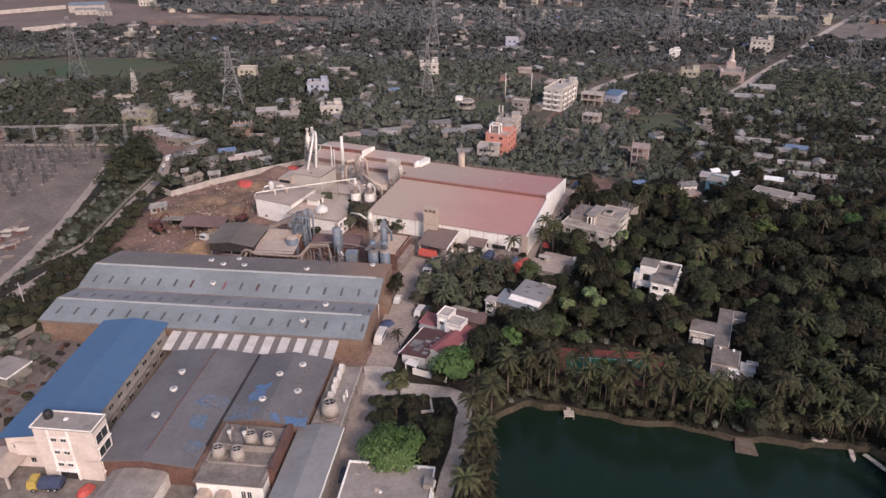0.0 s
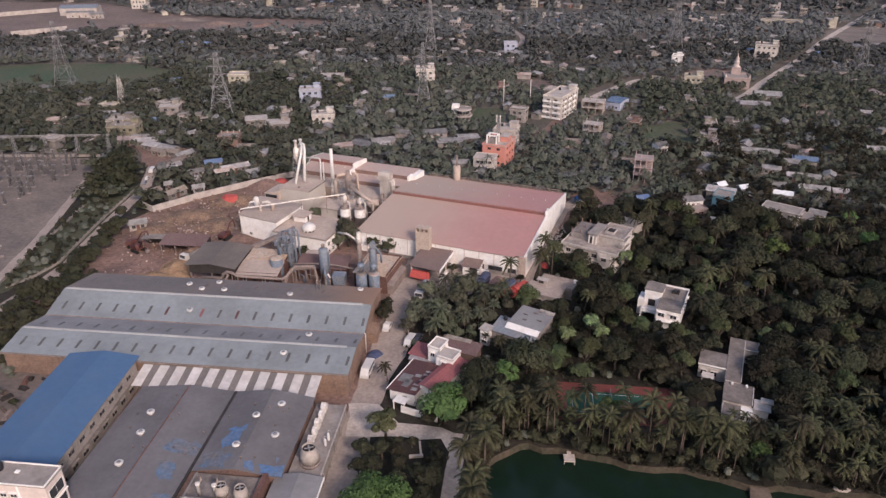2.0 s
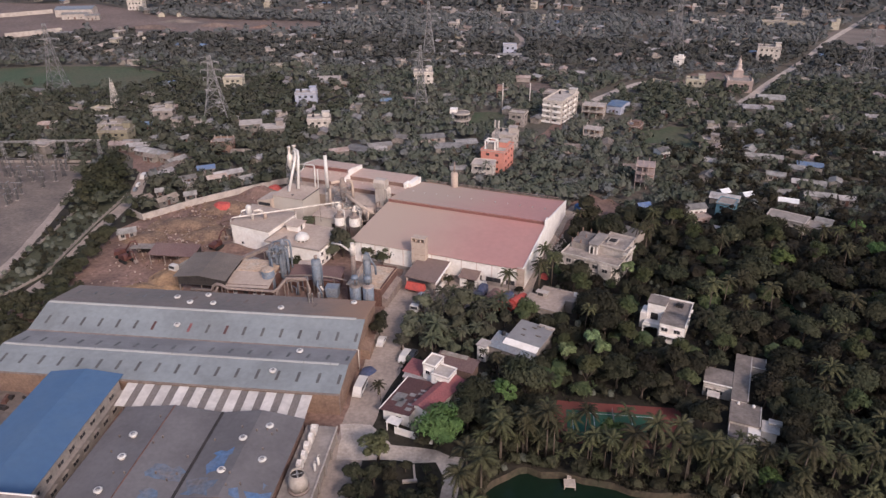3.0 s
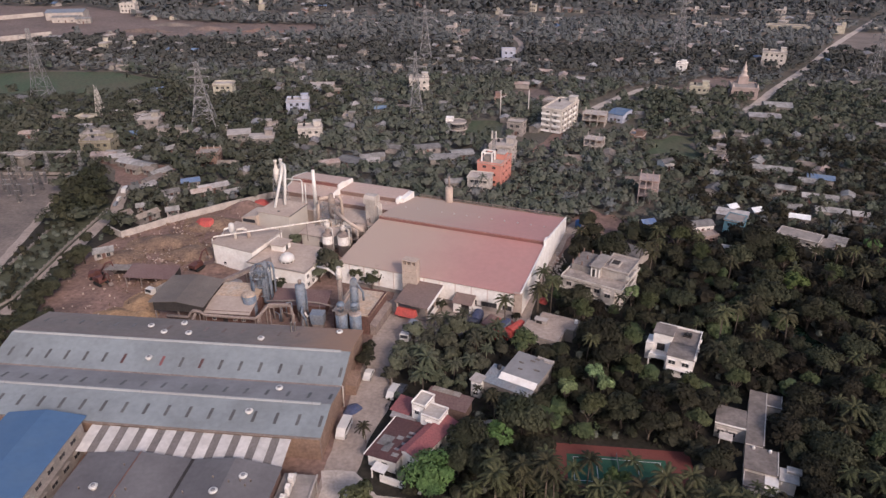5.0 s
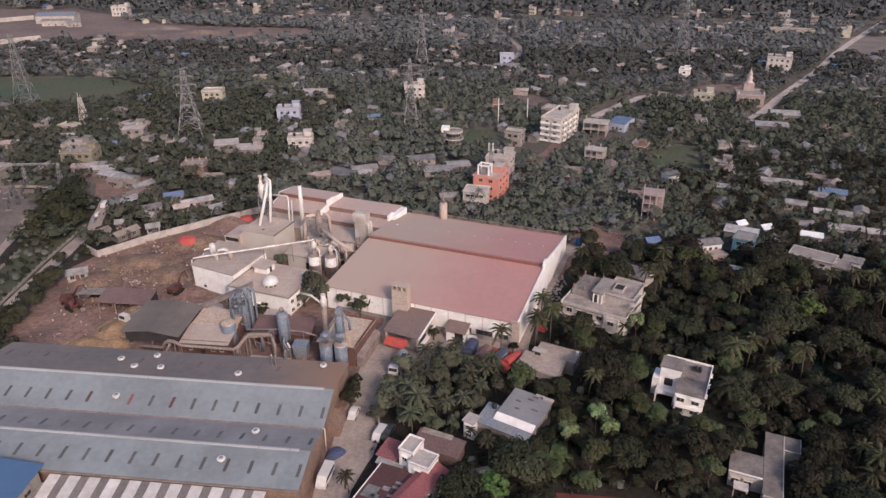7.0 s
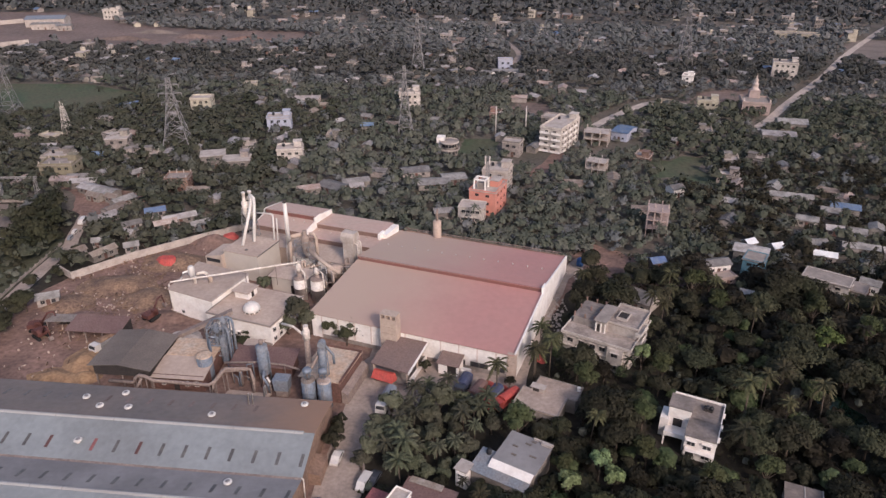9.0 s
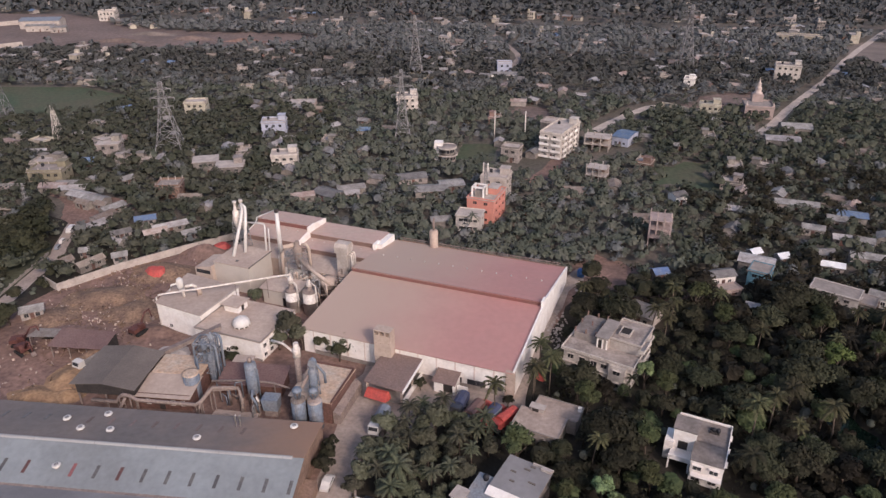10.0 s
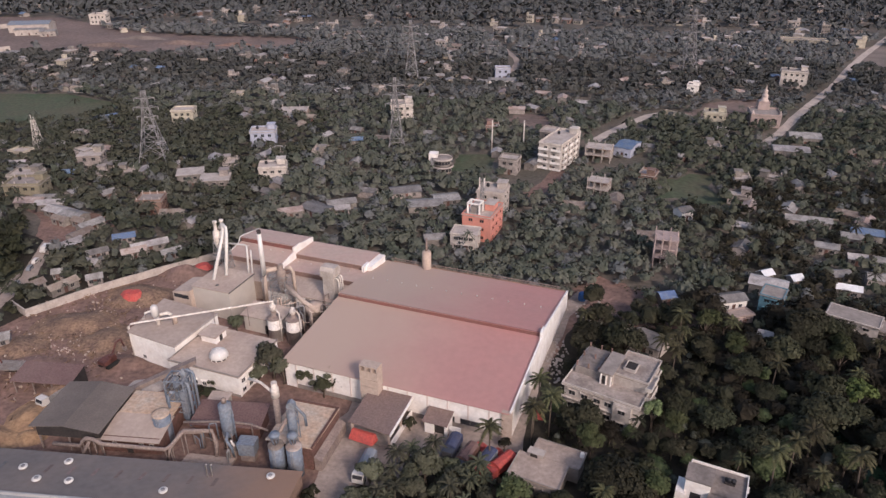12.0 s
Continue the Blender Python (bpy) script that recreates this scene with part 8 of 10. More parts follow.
rh = thing("house", pose(-22.8, 344.3, 0), "two tier pale house with round balconies beside a green plot", "house")
for k, (r, z) in enumerate(((4.6, 0.0), (4.2, 3.0))):
    part("wall", Geo().lathe(0, 0, [(r - 0.9, z), (r - 0.9, z + 2.8)], 18), CONCRETE_PALE, rh)
    part("balcony", Geo().lathe(0, 0, [(r, z + 2.6), (r, z + 2.8), (r, z + 3.3), (r - 0.15, z + 3.3), (r - 0.15, z + 2.8)], 18), CONCRETE_PALE, rh)
    for a in range(6):
        part("window", Geo().box(r - 1.0, r - 0.86, -0.6, 0.6, z + 0.9, z + 2.2), GLASS, rh, "", pose(0, 0, 0, 0, 0, -150 + a * 24))
part("roof", Geo().lathe(0, 0, [(4.1, 5.8), (4.0, 5.95), (0.05, 6.0)], 18), CONCRETE, rh)
part("roof_block", Geo().box(-5.5, -2.0, 0, 4.0, 0, 7.4), WHITE, rh)
for x, y in ((9.6, 373.6), (-4.1, 372.3)):
    up = thing("utility_pole", pose(x, y, 0), "tall pale concrete utility pole among trees", "pole", "utility poles")
    part("shaft", Geo().lathe(0, 0, [(0.3, 0), (0.2, 14.0)], 8), PALE_METAL, up)
    part("cross_arm", Geo().box(-1.0, 1.0, -0.08, 0.08, 13.0, 13.2), STEEL_GREY, up)
flat_house("house", -4.1, 511.9, 9, 7, 6.4, 5, LILAC, "pale blue two storey house beside a winding lane", 2, CONCRETE_PALE, False, False)
tin_house(-3.6, 496.5, 16, 7, 3.2, 4, WHITE, TIN, "long white house with pale tin roof")
skeleton(41.5, 366, 11, 8, 2, -14, "unfinished concrete frame house beside the apartment block")
skeleton(-107.6, 421, 14, 10, 1, 8, "unfinished concrete frame with column stubs")
skeleton(53, 272, 7, 7, 3, -10, "pinkish unfinished frame house with column stubs", TEMPLE)
skeleton(38, 326, 8, 6, 2, -20, "unfinished grey frame house among trees")
tin_house(54.6, 376, 7.5, 12.5, 4.0, -28, LILAC, BLUE_TIN, "long shed with pale blue walls and blue roof", over=0.3)
flat_house("house", 165, 508, 14, 10, 9, -16, OLD_WHITE, "white three storey house beside the village road", 3)
tp = flat_house("temple", 126, 428, 13.5, 14, 5.6, -8, TEMPLE, "pinkish temple hall with a pale stepped spire", 1, CONCRETE, False, False, category="temple")
part("spire_base", Geo().box(-2.6, 2.6, 4.0, 9.2, 0, 9.5), TEMPLE, tp)
part("spire", Geo().lathe(0, 6.6, [(2.2, 9.5), (2.3, 10.0), (1.5, 10.4), (1.5, 12.2), (1.7, 12.4), (1.0, 13.0), (1.0, 14.2), (1.15, 14.4), (0.5, 15.3), (0.35, 16.0), (0.12, 17.0), (0.05, 17.8)], 10), GOLD, tp, "cream stepped spire")
for sx in (-1, 1):
    part("corner_turret", Geo().lathe(sx * 6.2, -6.4, [(0.6, 5.6), (0.6, 7.0), (0.3, 7.4), (0.05, 8.4)], 8), GOLD, tp)
flat_house("house", 102, 425, 10, 8, 5.8, -12, CREAM, "cream two storey house with a roof room", 2, CREAM)
for k, (ax, ay, bx, by) in enumerate(((73, 429, 82, 441), (82, 441, 93, 430), (73, 429, 80, 418))):
    solid("wall_compound", Geo().box(0, math.hypot(bx - ax, by - ay), -0.15, 0.15, 0, 2.4), CREAM, "cream compound wall", "", "structure", pose(ax, ay, 0, 0, 0, math.degrees(math.atan2(by - ay, bx - ax))))
tin_house(135, 398, 13, 9, 3.6, -6, VILLAGE_WALL, TIN, "long shed with a greenish grey tin roof", rise=1.4)
flat_house("school", 214, 640, 32, 9, 4.4, -10, CREAM, "long single storey cream school", 1, CONCRETE, False, False, wins=8, category="school")
flat_house("house", -50.5, 414, 10.5, 9, 9.2, 8, OLD_WHITE, "tall white three storey house behind a pylon", 3, CONCRETE_PALE)
flat_house("house", -107, 373, 11, 8, 6.4, 12, LILAC, "pale blue and white two storey house", 2, CONCRETE_PALE)
flat_house("house", -118, 320, 9.5, 8, 5.6, 20, VILLAGE_WALL, "grey house with a broad concrete roof slab", 2, CONCRETE_PALE, False, False, para=0)
flat_house("house", -106, 315, 10.5, 8, 5.6, 14, VILLAGE_WALL, "grey house with broad roof slab and open rooms", 2, CONCRETE_PALE, True, False, para=0)
flat_house("house", -88.5, 330, 10.5, 8, 5.6, 14, OLD_WHITE, "grey white two storey house with roof room", 2, CONCRETE_PALE)
flat_house("house", -121, 294, 8.5, 7.5, 5.0, 10, BRICK, "unplastered brick house with column stubs", 2, CONCRETE, False, False, rods=8)
flat_house("house", -167, 335, 9, 8, 6.4, 14, VILLAGE_WALL, "grey house with stacked overhanging roof slabs", 2, CONCRETE_PALE, True, False, para=0)
flat_house("house", -174, 303, 13, 9, 5.8, 8, OLIVE, "yellowish two storey block near the market", 2, CONCRETE, rods=6)
flat_house("house", -181, 313, 11, 8, 5.2, 8, VILLAGE_WALL, "pale grey stepped house near the market", 2, CONCRETE_PALE)
flat_house("house", -157.5, 402, 10.5, 8, 6.6, 10, CREAM, "cream two storey house with white rim", 2, CONCRETE_PALE, False, False)
org = flat_house("house", -3.2, 287.5, 9.6, 13.0, 8.6, -16, ORANGE, "orange painted three storey house with white roof frame", 3, CONCRETE_PALE, False, False, para=0.4)
g = Geo()
for x in (-3.4, 0.6):
    for y in (-5.2, -1.8):
        g.box(x - 0.25, x + 0.25, y - 0.25, y + 0.25, 8.8, 12.4)
part("roof_frame", g.box(-3.65, 0.85, -5.45, -4.95, 12.1, 12.5).box(-3.65, 0.85, -2.05, -1.55, 12.1, 12.5).box(-3.65, -3.15, -4.95, -2.05, 12.1, 12.5).box(0.35, 0.85, -4.95, -2.05, 12.1, 12.5), WHITE, org, "white open roof frame")
part("roof_room", Geo().box(0.9, 4.0, -1.0, 3.6, 8.8, 11.0), ORANGE, org)
part("roof_room_slab", Geo().box(0.6, 4.3, -1.3, 3.9, 11.0, 11.2), CONCRETE_PALE, org)
part("tank_room", Geo().box(-2.6, -0.2, -4.6, -2.4, 8.8, 11.0), CONCRETE, org)
part("antenna_mast", lattice(Geo(), -0.6, 0.6, 8.8, 19.0, 0.6, 0.4, 6, 0.07), STEEL_GREY, org, "grey lattice antenna mast")
part("antenna_panel", Geo().box(-1.5, -1.2, -0.2, 0.3, 16.4, 19.4).box(0.1, 0.4, -0.2, 0.3, 16.4, 19.4), PALE_METAL, org)
flat_house("house", -8.0, 276.6, 8.4, 6.4, 5.6, -8, OLD_WHITE, "white two storey house with small windows behind the factory", 2, CONCRETE_PALE, False, False, wins=4, para=0.3)
flat_house("house", -0.6, 305, 9.5, 9, 8.8, -12, CONCRETE_PALE, "grey house with open roof terrace", 3, CONCRETE_PALE)
flat_house("house", 77.0, 246.4, 5.6, 6.4, 5.4, -28, CYAN, "turquoise two storey house with grey roof", 2, CONCRETE, False, False, para=0.25)
tin_house(79.0, 256.4, 9.5, 6.0, 3.2, -22, VILLAGE_WALL, TIN, "grey tin roofed house behind a turquoise house")
tin_house(66.2, 247.0, 7.6, 4.6, 3.0, 18, WHITE, TIN, "white and red house with grey tin roof")
flat_house("house", 66.8, 239.4, 6.4, 3.4, 2.5, 24, TEMPLE, "low terrace house with a dusty flat roof", 1, DUST_STAIN, False, False, para=0.3)
flat_house("house", 94.2, 237.4, 12.0, 6.6, 4.6, -31, OLD_WHITE, "long low pale house with flat roof", 2, CONCRETE, False, False, para=0.2)
flat_house("house", 101.6, 235.2, 4.6, 6.0, 3.0, -31, VILLAGE_WALL, "low brownish annex with flat roof among trees", 1, CONCRETE, False, False, para=0.2)
tin_house(106.4, 238.6, 4.8, 3.8, 3.2, -31, WHITE, TIN, "small white tin roofed house")
tin_house(49.4, 247.4, 4.2, 3.6, 2.6, 20, VILLAGE_WALL, BLUE_TIN, "small hut under blue sheets beside bare earth", "village houses")
tin_house(113.2, 262.6, 10.0, 4.2, 3.0, -14, VILLAGE_WALL, TIN, "low grey house with tin roof among trees", "village houses")
tin_house(116.6, 273.6, 4.6, 4.4, 3.2, -20, LILAC, TIN, "small bluish house with tin roof among trees", "village houses")
tin_house(105.4, 303.6, 14.0, 4.6, 3.0, -12, VILLAGE_WALL, TIN, "long low village house under grey tin sheets", "village houses")
tin_house(70.7, 230.0, 3.0, 2.6, 2.6, -20, VILLAGE_WALL, TIN, "small hut with a grey tin roof", "village houses")
for x, y, w, d, rz in ((80.1, 263.0, 3.4, 3.0, 30), (87.6, 260.8, 3.4, 3.0, 24), (100.5, 256.2, 6.0, 2.8, -16)):
    tin_house(x, y, w, d, 2.8, rz, VILLAGE_WALL, GLINT_TIN, "small hut with a tin roof whose glint is in its colour", "village houses")
up = thing("utility_pole", pose(-123.7, 141.4, 0), "grey utility pole with a cross arm beside the shed", "pole", "utility poles")
part("shaft", Geo().lathe(0, 0, [(0.2, 0), (0.13, 9.0)], 8), CONCRETE_PALE, up)
part("cross_arm", Geo().box(-1.1, 1.1, -0.07, 0.07, 8.2, 8.4), STEEL_GREY, up)
tin_house(120.2, 294, 9, 5.5, 3.4, -16, VILLAGE_WALL, BLUE_TIN, "house with a blue tin roof")
tin_house(114.5, 291, 6, 5, 3.0, -16, VILLAGE_WALL, TIN, "house with a grey tin roof")
tin_house(65, 306, 5, 4.5, 3.6, 30, WHITE, TIN, "small white hut with bright tin roof")
tin_house(123, 378, 14, 8, 3.6, -8, VILLAGE_WALL, TIN, "long greenish grey tin roofed shed")
for x, y, w, d, rz, r in ((-167.3, 294.4, 10, 6, 4, RUST_TIN), (-163.4, 297.4, 8, 5.5, 8, TIN), (-152.4, 287.0, 9, 5.2, -20, TIN), (-144.6, 283.8, 9, 5.6, -20, TIN), (-147.0, 279.9, 6, 3.0, -18, RUST_TIN), (-139.6, 279.2, 5, 3.2, -16, RUST_TIN), (-134.6, 277.0, 8, 4.6, 62, TIN), (-133.6, 269.4, 7.5, 5, 70, RUST_TIN), (-132.6, 262.4, 6.5, 4.6, 62, TIN), (-118.3, 268.8, 6.4, 4.2, 28, BLUE_TIN), (-107.4, 264.2, 10.6, 4.0, 37, TIN), (-110.0, 259.2, 7, 3.4, 36, RUST_TIN), (-120.8, 257.2, 5.8, 2.8, 39, TIN), (-118.8, 250.8, 4.6, 2.6, -14, TIN), (-98.2, 259.8, 5.6, 3.6, 40, TIN), (-125.2, 243.4, 2.6, 2.2, 20, TIN), (-127.8, 236.0, 5, 3.2, 60, RUST_TIN), (-119.6, 236.6, 8, 3.0, 62, RUST_TIN), (-112.8, 241.6, 4.0, 2.6, 30, TIN), (-119.8, 209.0, 5.4, 3.8, 30, TIN), (-34.0, 318, 11, 7, 20, TIN), (-25, 306, 12, 7, 14, TIN), (-62, 298, 10, 7, -30, TIN), (-55, 304, 10, 5, 25, TIN), (-18, 312, 9, 7, 20, TIN)):
    tin_house(x, y, w, d, 2.4, rz, VILLAGE_WALL, r, {"galvanised tin sheet": "low house under weathered grey tin sheets", "blue tin sheet": "low house under blue tin sheets"}.get(r.name, "low house under rusty brown tin sheets"), "village houses")
long1 = tin_house(-401, 648, 32, 16, 6.5, 14, CONCRETE_PALE, STEEL_BLUE, "large far blue roofed works hall", rise=2)
for x, y, w, turn in ((-378.5, 551, 41, 45), (-452.7, 641, 56, 43)):
    solid("wall_far", Geo().box(-w / 2, w / 2, -0.3, 0.3, 0, 3.6), CONCRETE_PALE, "long pale compound wall", "", "structure", pose(x, y, 0, 0, 0, turn))
flat_house("house", -365, 690, 14, 11, 8, 10, OLD_WHITE, "white two storey house with red trim", 2, CONCRETE_PALE)
tin_house(-392, 632, 22, 9, 4.5, 14, CONCRETE_PALE, TIN, "pale lean-to hall beside the blue works hall")
tin_house(-374, 628, 12, 8, 4, 20, VILLAGE_WALL, TIN, "pale tin roofed shed on bare earth")
heap(-300, 590, 30, 5, 3, EARTH, "long reddish bank of bare earth", 41, "earth_bank")
heap(-250, 604, 26, 5, 3, EARTH, "long reddish bank of bare earth", 42, "earth_bank")
heap(-205, 600, 22, 4, 2.5, DIRT, "long reddish bank of bare earth", 43, "earth_bank")
heap(-290, 622, 24, 5, 2.5, DUSTY, "long pale bank of bare earth", 44, "earth_bank")
# scrap yard west of the blue hall
patch("yard_scrap", [(-119, 124), (-115, 134), (-112.5, 131), (-104, 130), (-93, 128), (-93, 96), (-104, 90), (-118, 96)], 0.07, DUSTY, "pale dusty scrap yard")
solid("wall_scrap", Geo().add([(-122, 116, 0), (-115.6, 135.6, 0), (-115.3, 135.5, 0), (-121.7, 115.9, 0), (-122, 116, 1.8), (-115.6, 135.6, 1.8), (-115.3, 135.5, 1.8), (-121.7, 115.9, 1.8)], [(3, 2, 1, 0), (4, 5, 6, 7), (0, 1, 5, 4), (1, 2, 6, 5), (2, 3, 7, 6), (3, 0, 4, 7)]), CONCRETE, "grey boundary wall beside the shed", "", "structure")
hut2 = thing("store_hut", pose(-109.6, 114.4, 0, 0, 0, -12), "low hut with a pale edged flat roof", "hut")
part("wall", Geo().box(-3.2, 3.2, -3.2, 3.2, 0, 2.8), CONCRETE, hut2)
part("roof", Geo().box(-3.6, 3.6, -3.6, 3.6, 2.8, 3.0), CONCRETE, hut2)
part("roof_edge", Geo().box(-3.62, 3.62, -3.7, -3.58, 2.7, 3.1).box(3.58, 3.7, -3.6, 3.6, 2.7, 3.1), WHITE, hut2)
rnd = random.Random(66)
for k in range(34):
    x, y = rnd.uniform(-116, -95), rnd.uniform(98, 128)
    if abs(x + 109.6) < 4.6 and abs(y - 114.4) < 4.6:
        continue
    a, b = rnd.uniform(0.4, 1.6), rnd.uniform(0.2, 0.7)
    solid("scrap_board", Geo().box(-a, a, -b, b, 0, rnd.uniform(0.2, 0.5)).box(-a * 0.8, a * 0.9, -b * 0.7, b * 0.5, 0.1, rnd.uniform(0.5, 0.9)), rnd.choice((STEEL_DUST, CONCRETE, BARK, MAROON_WALL, DARK_WALL)), "small stack of scrap timber and bricks", "scrap stack", "", pose(x, y, 0.07, 0, 0, rnd.uniform(0, 180)))

# ---- scattered village houses ----
def inside(poly, x, y):
    hit = False
    for (ax, ay), (bx, by) in zip(poly, poly[1:] + poly[:1]):
        if (ay > y) != (by > y) and x < (bx - ax) * (y - ay) / (by - ay) + ax:
            hit = not hit
    return hit


def seg_dist(line, x, y):
    best = 1e9
    for (ax, ay), (bx, by) in zip(line, line[1:]):
        dx, dy = bx - ax, by - ay
        t = max(0, min(1, ((x - ax) * dx + (y - ay) * dy) / (dx * dx + dy * dy)))
        best = min(best, math.hypot(x - ax - t * dx, y - ay - t * dy))
    return best


COMPOUND = [(-112, 60), (-7, 60), (-8, 93), (-21.4, 95), (-21.5, 130), (-20, 150), (-21.5, 170), (-5, 174), (9, 181), (12, 184), (26, 243), (22, 246), (-60, 264), (-80, 262), (-97, 251), (-122, 227), (-126, 215), (-118, 172), (-113, 170), (-113, 131), (-103, 128)]
SUBSTATION = [(-300, 120), (-170, 120), (-140, 165), (-147, 195), (-163, 254), (-169, 274), (-300, 268)]
OPEN = [[(10, 186), (13.5, 187), (20.5, 205), (24, 222), (30, 238), (26, 244), (18, 220)], [(27, 247), (33, 258), (44, 250), (46, 239), (32, 238)], [(-24, 97), (-7, 97), (-7, 116.5), (-24, 116.5)], [(-402, 528), (-362, 522), (-352, 566), (-372, 570), (-396, 550)], [(73.0, 197.2), (76.7, 199.4), (79.4, 191.5), (83.0, 182.6), (82.6, 173.0), (76.6, 172.4), (76.0, 179.0), (74.8, 187.8)], [(0.7, 421.4), (8.3, 434.7), (19.4, 431.9), (25.1, 416.6), (14.5, 408.7), (4.0, 409.9)], COMPOUND, SUBSTATION, POND, [(-330, 395), (-290, 392), (-232, 392), (-205, 412), (-208, 432), (-250, 450), (-300, 446), (-350, 430)],
        [(58, 322), (66, 326), (74, 318), (84, 322), (80, 338), (88, 350), (76, 352), (70, 344), (60, 346), (64, 334)], [(2, 334), (20, 334), (22, 346), (8, 352)], [(98, 432), (112, 440), (130, 452), (140, 466), (116, 468), (100, 452)], [(-470, 545), (-390, 545), (-330, 562), (-250, 566), (-172, 590), (-150, 610), (-175, 632), (-260, 634), (-330, 652), (-420, 715), (-560, 715)],
        [(-29, 127), (-27, 115), (-14, 117), (-5.5, 114), (-2.5, 118), (-4.5, 121.5), (-17, 123.5), (-20, 127)], [(15, 126), (43, 126), (43, 140.5), (15, 140.5)],
        [(-150, 270), (-138, 262), (-130, 270), (-128, 284), (-142, 290), (-160, 292), (-168, 290), (-158, 284)], [(228, 560), (300, 560), (330, 640), (260, 640), (236, 610)],
        [(9, 322), (14, 330), (22, 352), (27, 350), (22, 332), (15, 320)], [(-20, 345), (-4, 345), (-2, 368), (-18, 366)]]
LANES = [([(-25, 70), (-25.3, 100), (-25.6, 128), (-25.2, 150), (-25.2, 180)], 3.6), ([(-3.8, 118), (-3.9, 110), (-4.6, 102), (-5.6, 95), (-6.8, 86)], 2.0),
         ([(28, 250), (21, 238), (15, 215), (10, 196), (8.5, 184)], 3.2), ([(-134, 140), (-131.5, 158), (-129.0, 172), (-128.4, 182), (-130.6, 200), (-132.8, 218), (-133.8, 232), (-135.2, 244), (-139.5, 256), (-146, 275), (-154, 284)], 3.0),
         ([(-141, 140), (-142.5, 165), (-147.5, 195), (-155, 225), (-163, 254)], 2.2), ([(118, 395), (130, 413), (144, 438), (160, 464), (188, 508), (223, 571), (250, 615), (285, 670), (350, 770)], 3.0),
         ([(40, 388), (48, 402.5), (60.7, 421), (73, 437), (85, 444), (94, 434), (101, 431)], 4.6), ([(36, 350), (50, 362), (60, 366)], 4.0), ([(-30, 700), (-7, 611), (3, 575), (4.5, 560), (1, 527), (-4, 505)], 3.4)]
LANE_GROVE = [(-21.0, 153), (-21.4, 168), (-17.5, 172), (-13.0, 177.5), (-6, 180.5), (3.0, 175), (5.4, 167.5), (3.0, 163.5), (-1.6, 158), (-2.4, 153.4), (-10.8, 152.6), (-17, 150.5)]
OPEN.append(LANE_GROVE)
BUILT, CELLS = [], {}
PLOTS = []
for ob in list(scene.objects):
    if ob.parent is None and "category" in ob and ob.matrix_world.translation.length > 1:
        kids = [c for c in ob.children if c.type == 'MESH']
        kind = ob.name.split(".")[0]
        if ob.type == 'MESH' and kind == "garden_hut":
            kids = [ob]
        if kids and kind in ("house", "villa", "annex", "shed", "apartment_block", "temple", "school", "concrete_frame", "garden_hut"):
            corners = [c for k in kids for c in ([Vector(v) for v in k.bound_box] if k is ob else [k.matrix_basis @ Vector(v) for v in k.bound_box])]
            at, turn = ob.matrix_world.translation, ob.matrix_world.to_euler().z
            PLOTS.append((at.x, at.y, math.cos(turn), math.sin(turn), min(c.x for c in corners), max(c.x for c in corners), min(c.y for c in corners), max(c.y for c in corners), 0.8 * max(c.z for c in corners), 1.0 if kind in ("villa", "apartment_block", "temple", "concrete_frame") or at.y > 330 or abs(at.x + 13.5) < 12 or (at.x, at.y) == tuple(v2.location.xy) else 0.8 if 60 < at.x < 110 and 230 < at.y < 250 else 0.35))
        elif kids and kind in ("pylon", "lorry", "car", "water_tank", "radio_mast", "utility_pole"):
            r = max(max(abs(c[0]), abs(c[1])) for k in kids[:4] for c in k.bound_box)
            BUILT.append((ob.matrix_world.translation.x, ob.matrix_world.translation.y, min(r, 5)))


def built_near(x, y):
    """The circles kept free that may reach a place."""
    while CELLS.get("count", 0) < len(BUILT):
        a, b, r = BUILT[CELLS.get("count", 0)]
        for i in range(int((a - r - 8) // 24), int((a + r + 8) // 24) + 1):
            for j in range(int((b - r - 8) // 24), int((b + r + 8) // 24) + 1):
                CELLS.setdefault((i, j), []).append((a, b, r))
        CELLS["count"] = CELLS.get("count", 0) + 1
    return CELLS.get((int(x // 24), int(y // 24)), ())


def plots_clear(x, y, size):
    """Whether a tree of that size stands clear of the houses and of the open ground south of them."""
    for px, py, ca, sa, x0, x1, y0, y1, h, bare in PLOTS:
        dx, dy = x - px, y - py
        if abs(dx) > 40 or abs(dy) > 40:
            continue
        u, v = ca * dx + sa * dy, ca * dy - sa * dx
        side = 0.2 + (1.7 + 0.8 * bare) * size
        south = side + max(0.0, 8.2 * size - h) * 0.75 * bare
        if x0 - side < u < x1 + side and y0 - south < v < y1 + side * 0.8:
            return False
    return True


def free(x, y, gap, size=0.5):
    """Whether a tree of that size may stand here: clear of houses, of the open ground south of them, of roads and water."""
    if any((x - a) ** 2 + (y - b) ** 2 <= (r * 0.8 + gap) ** 2 for a, b, r in built_near(x, y)):
        return False
    if not plots_clear(x, y, size):
        return False
    if any(inside(p, x, y) or (y > 250 and inside(p, x, y + 8)) for p in OPEN):
        return False
    return not any(seg_dist(l, x, y) < w + gap or (y > 330 and seg_dist(l, x, y + 4) < w + gap) for l, w in LANES)


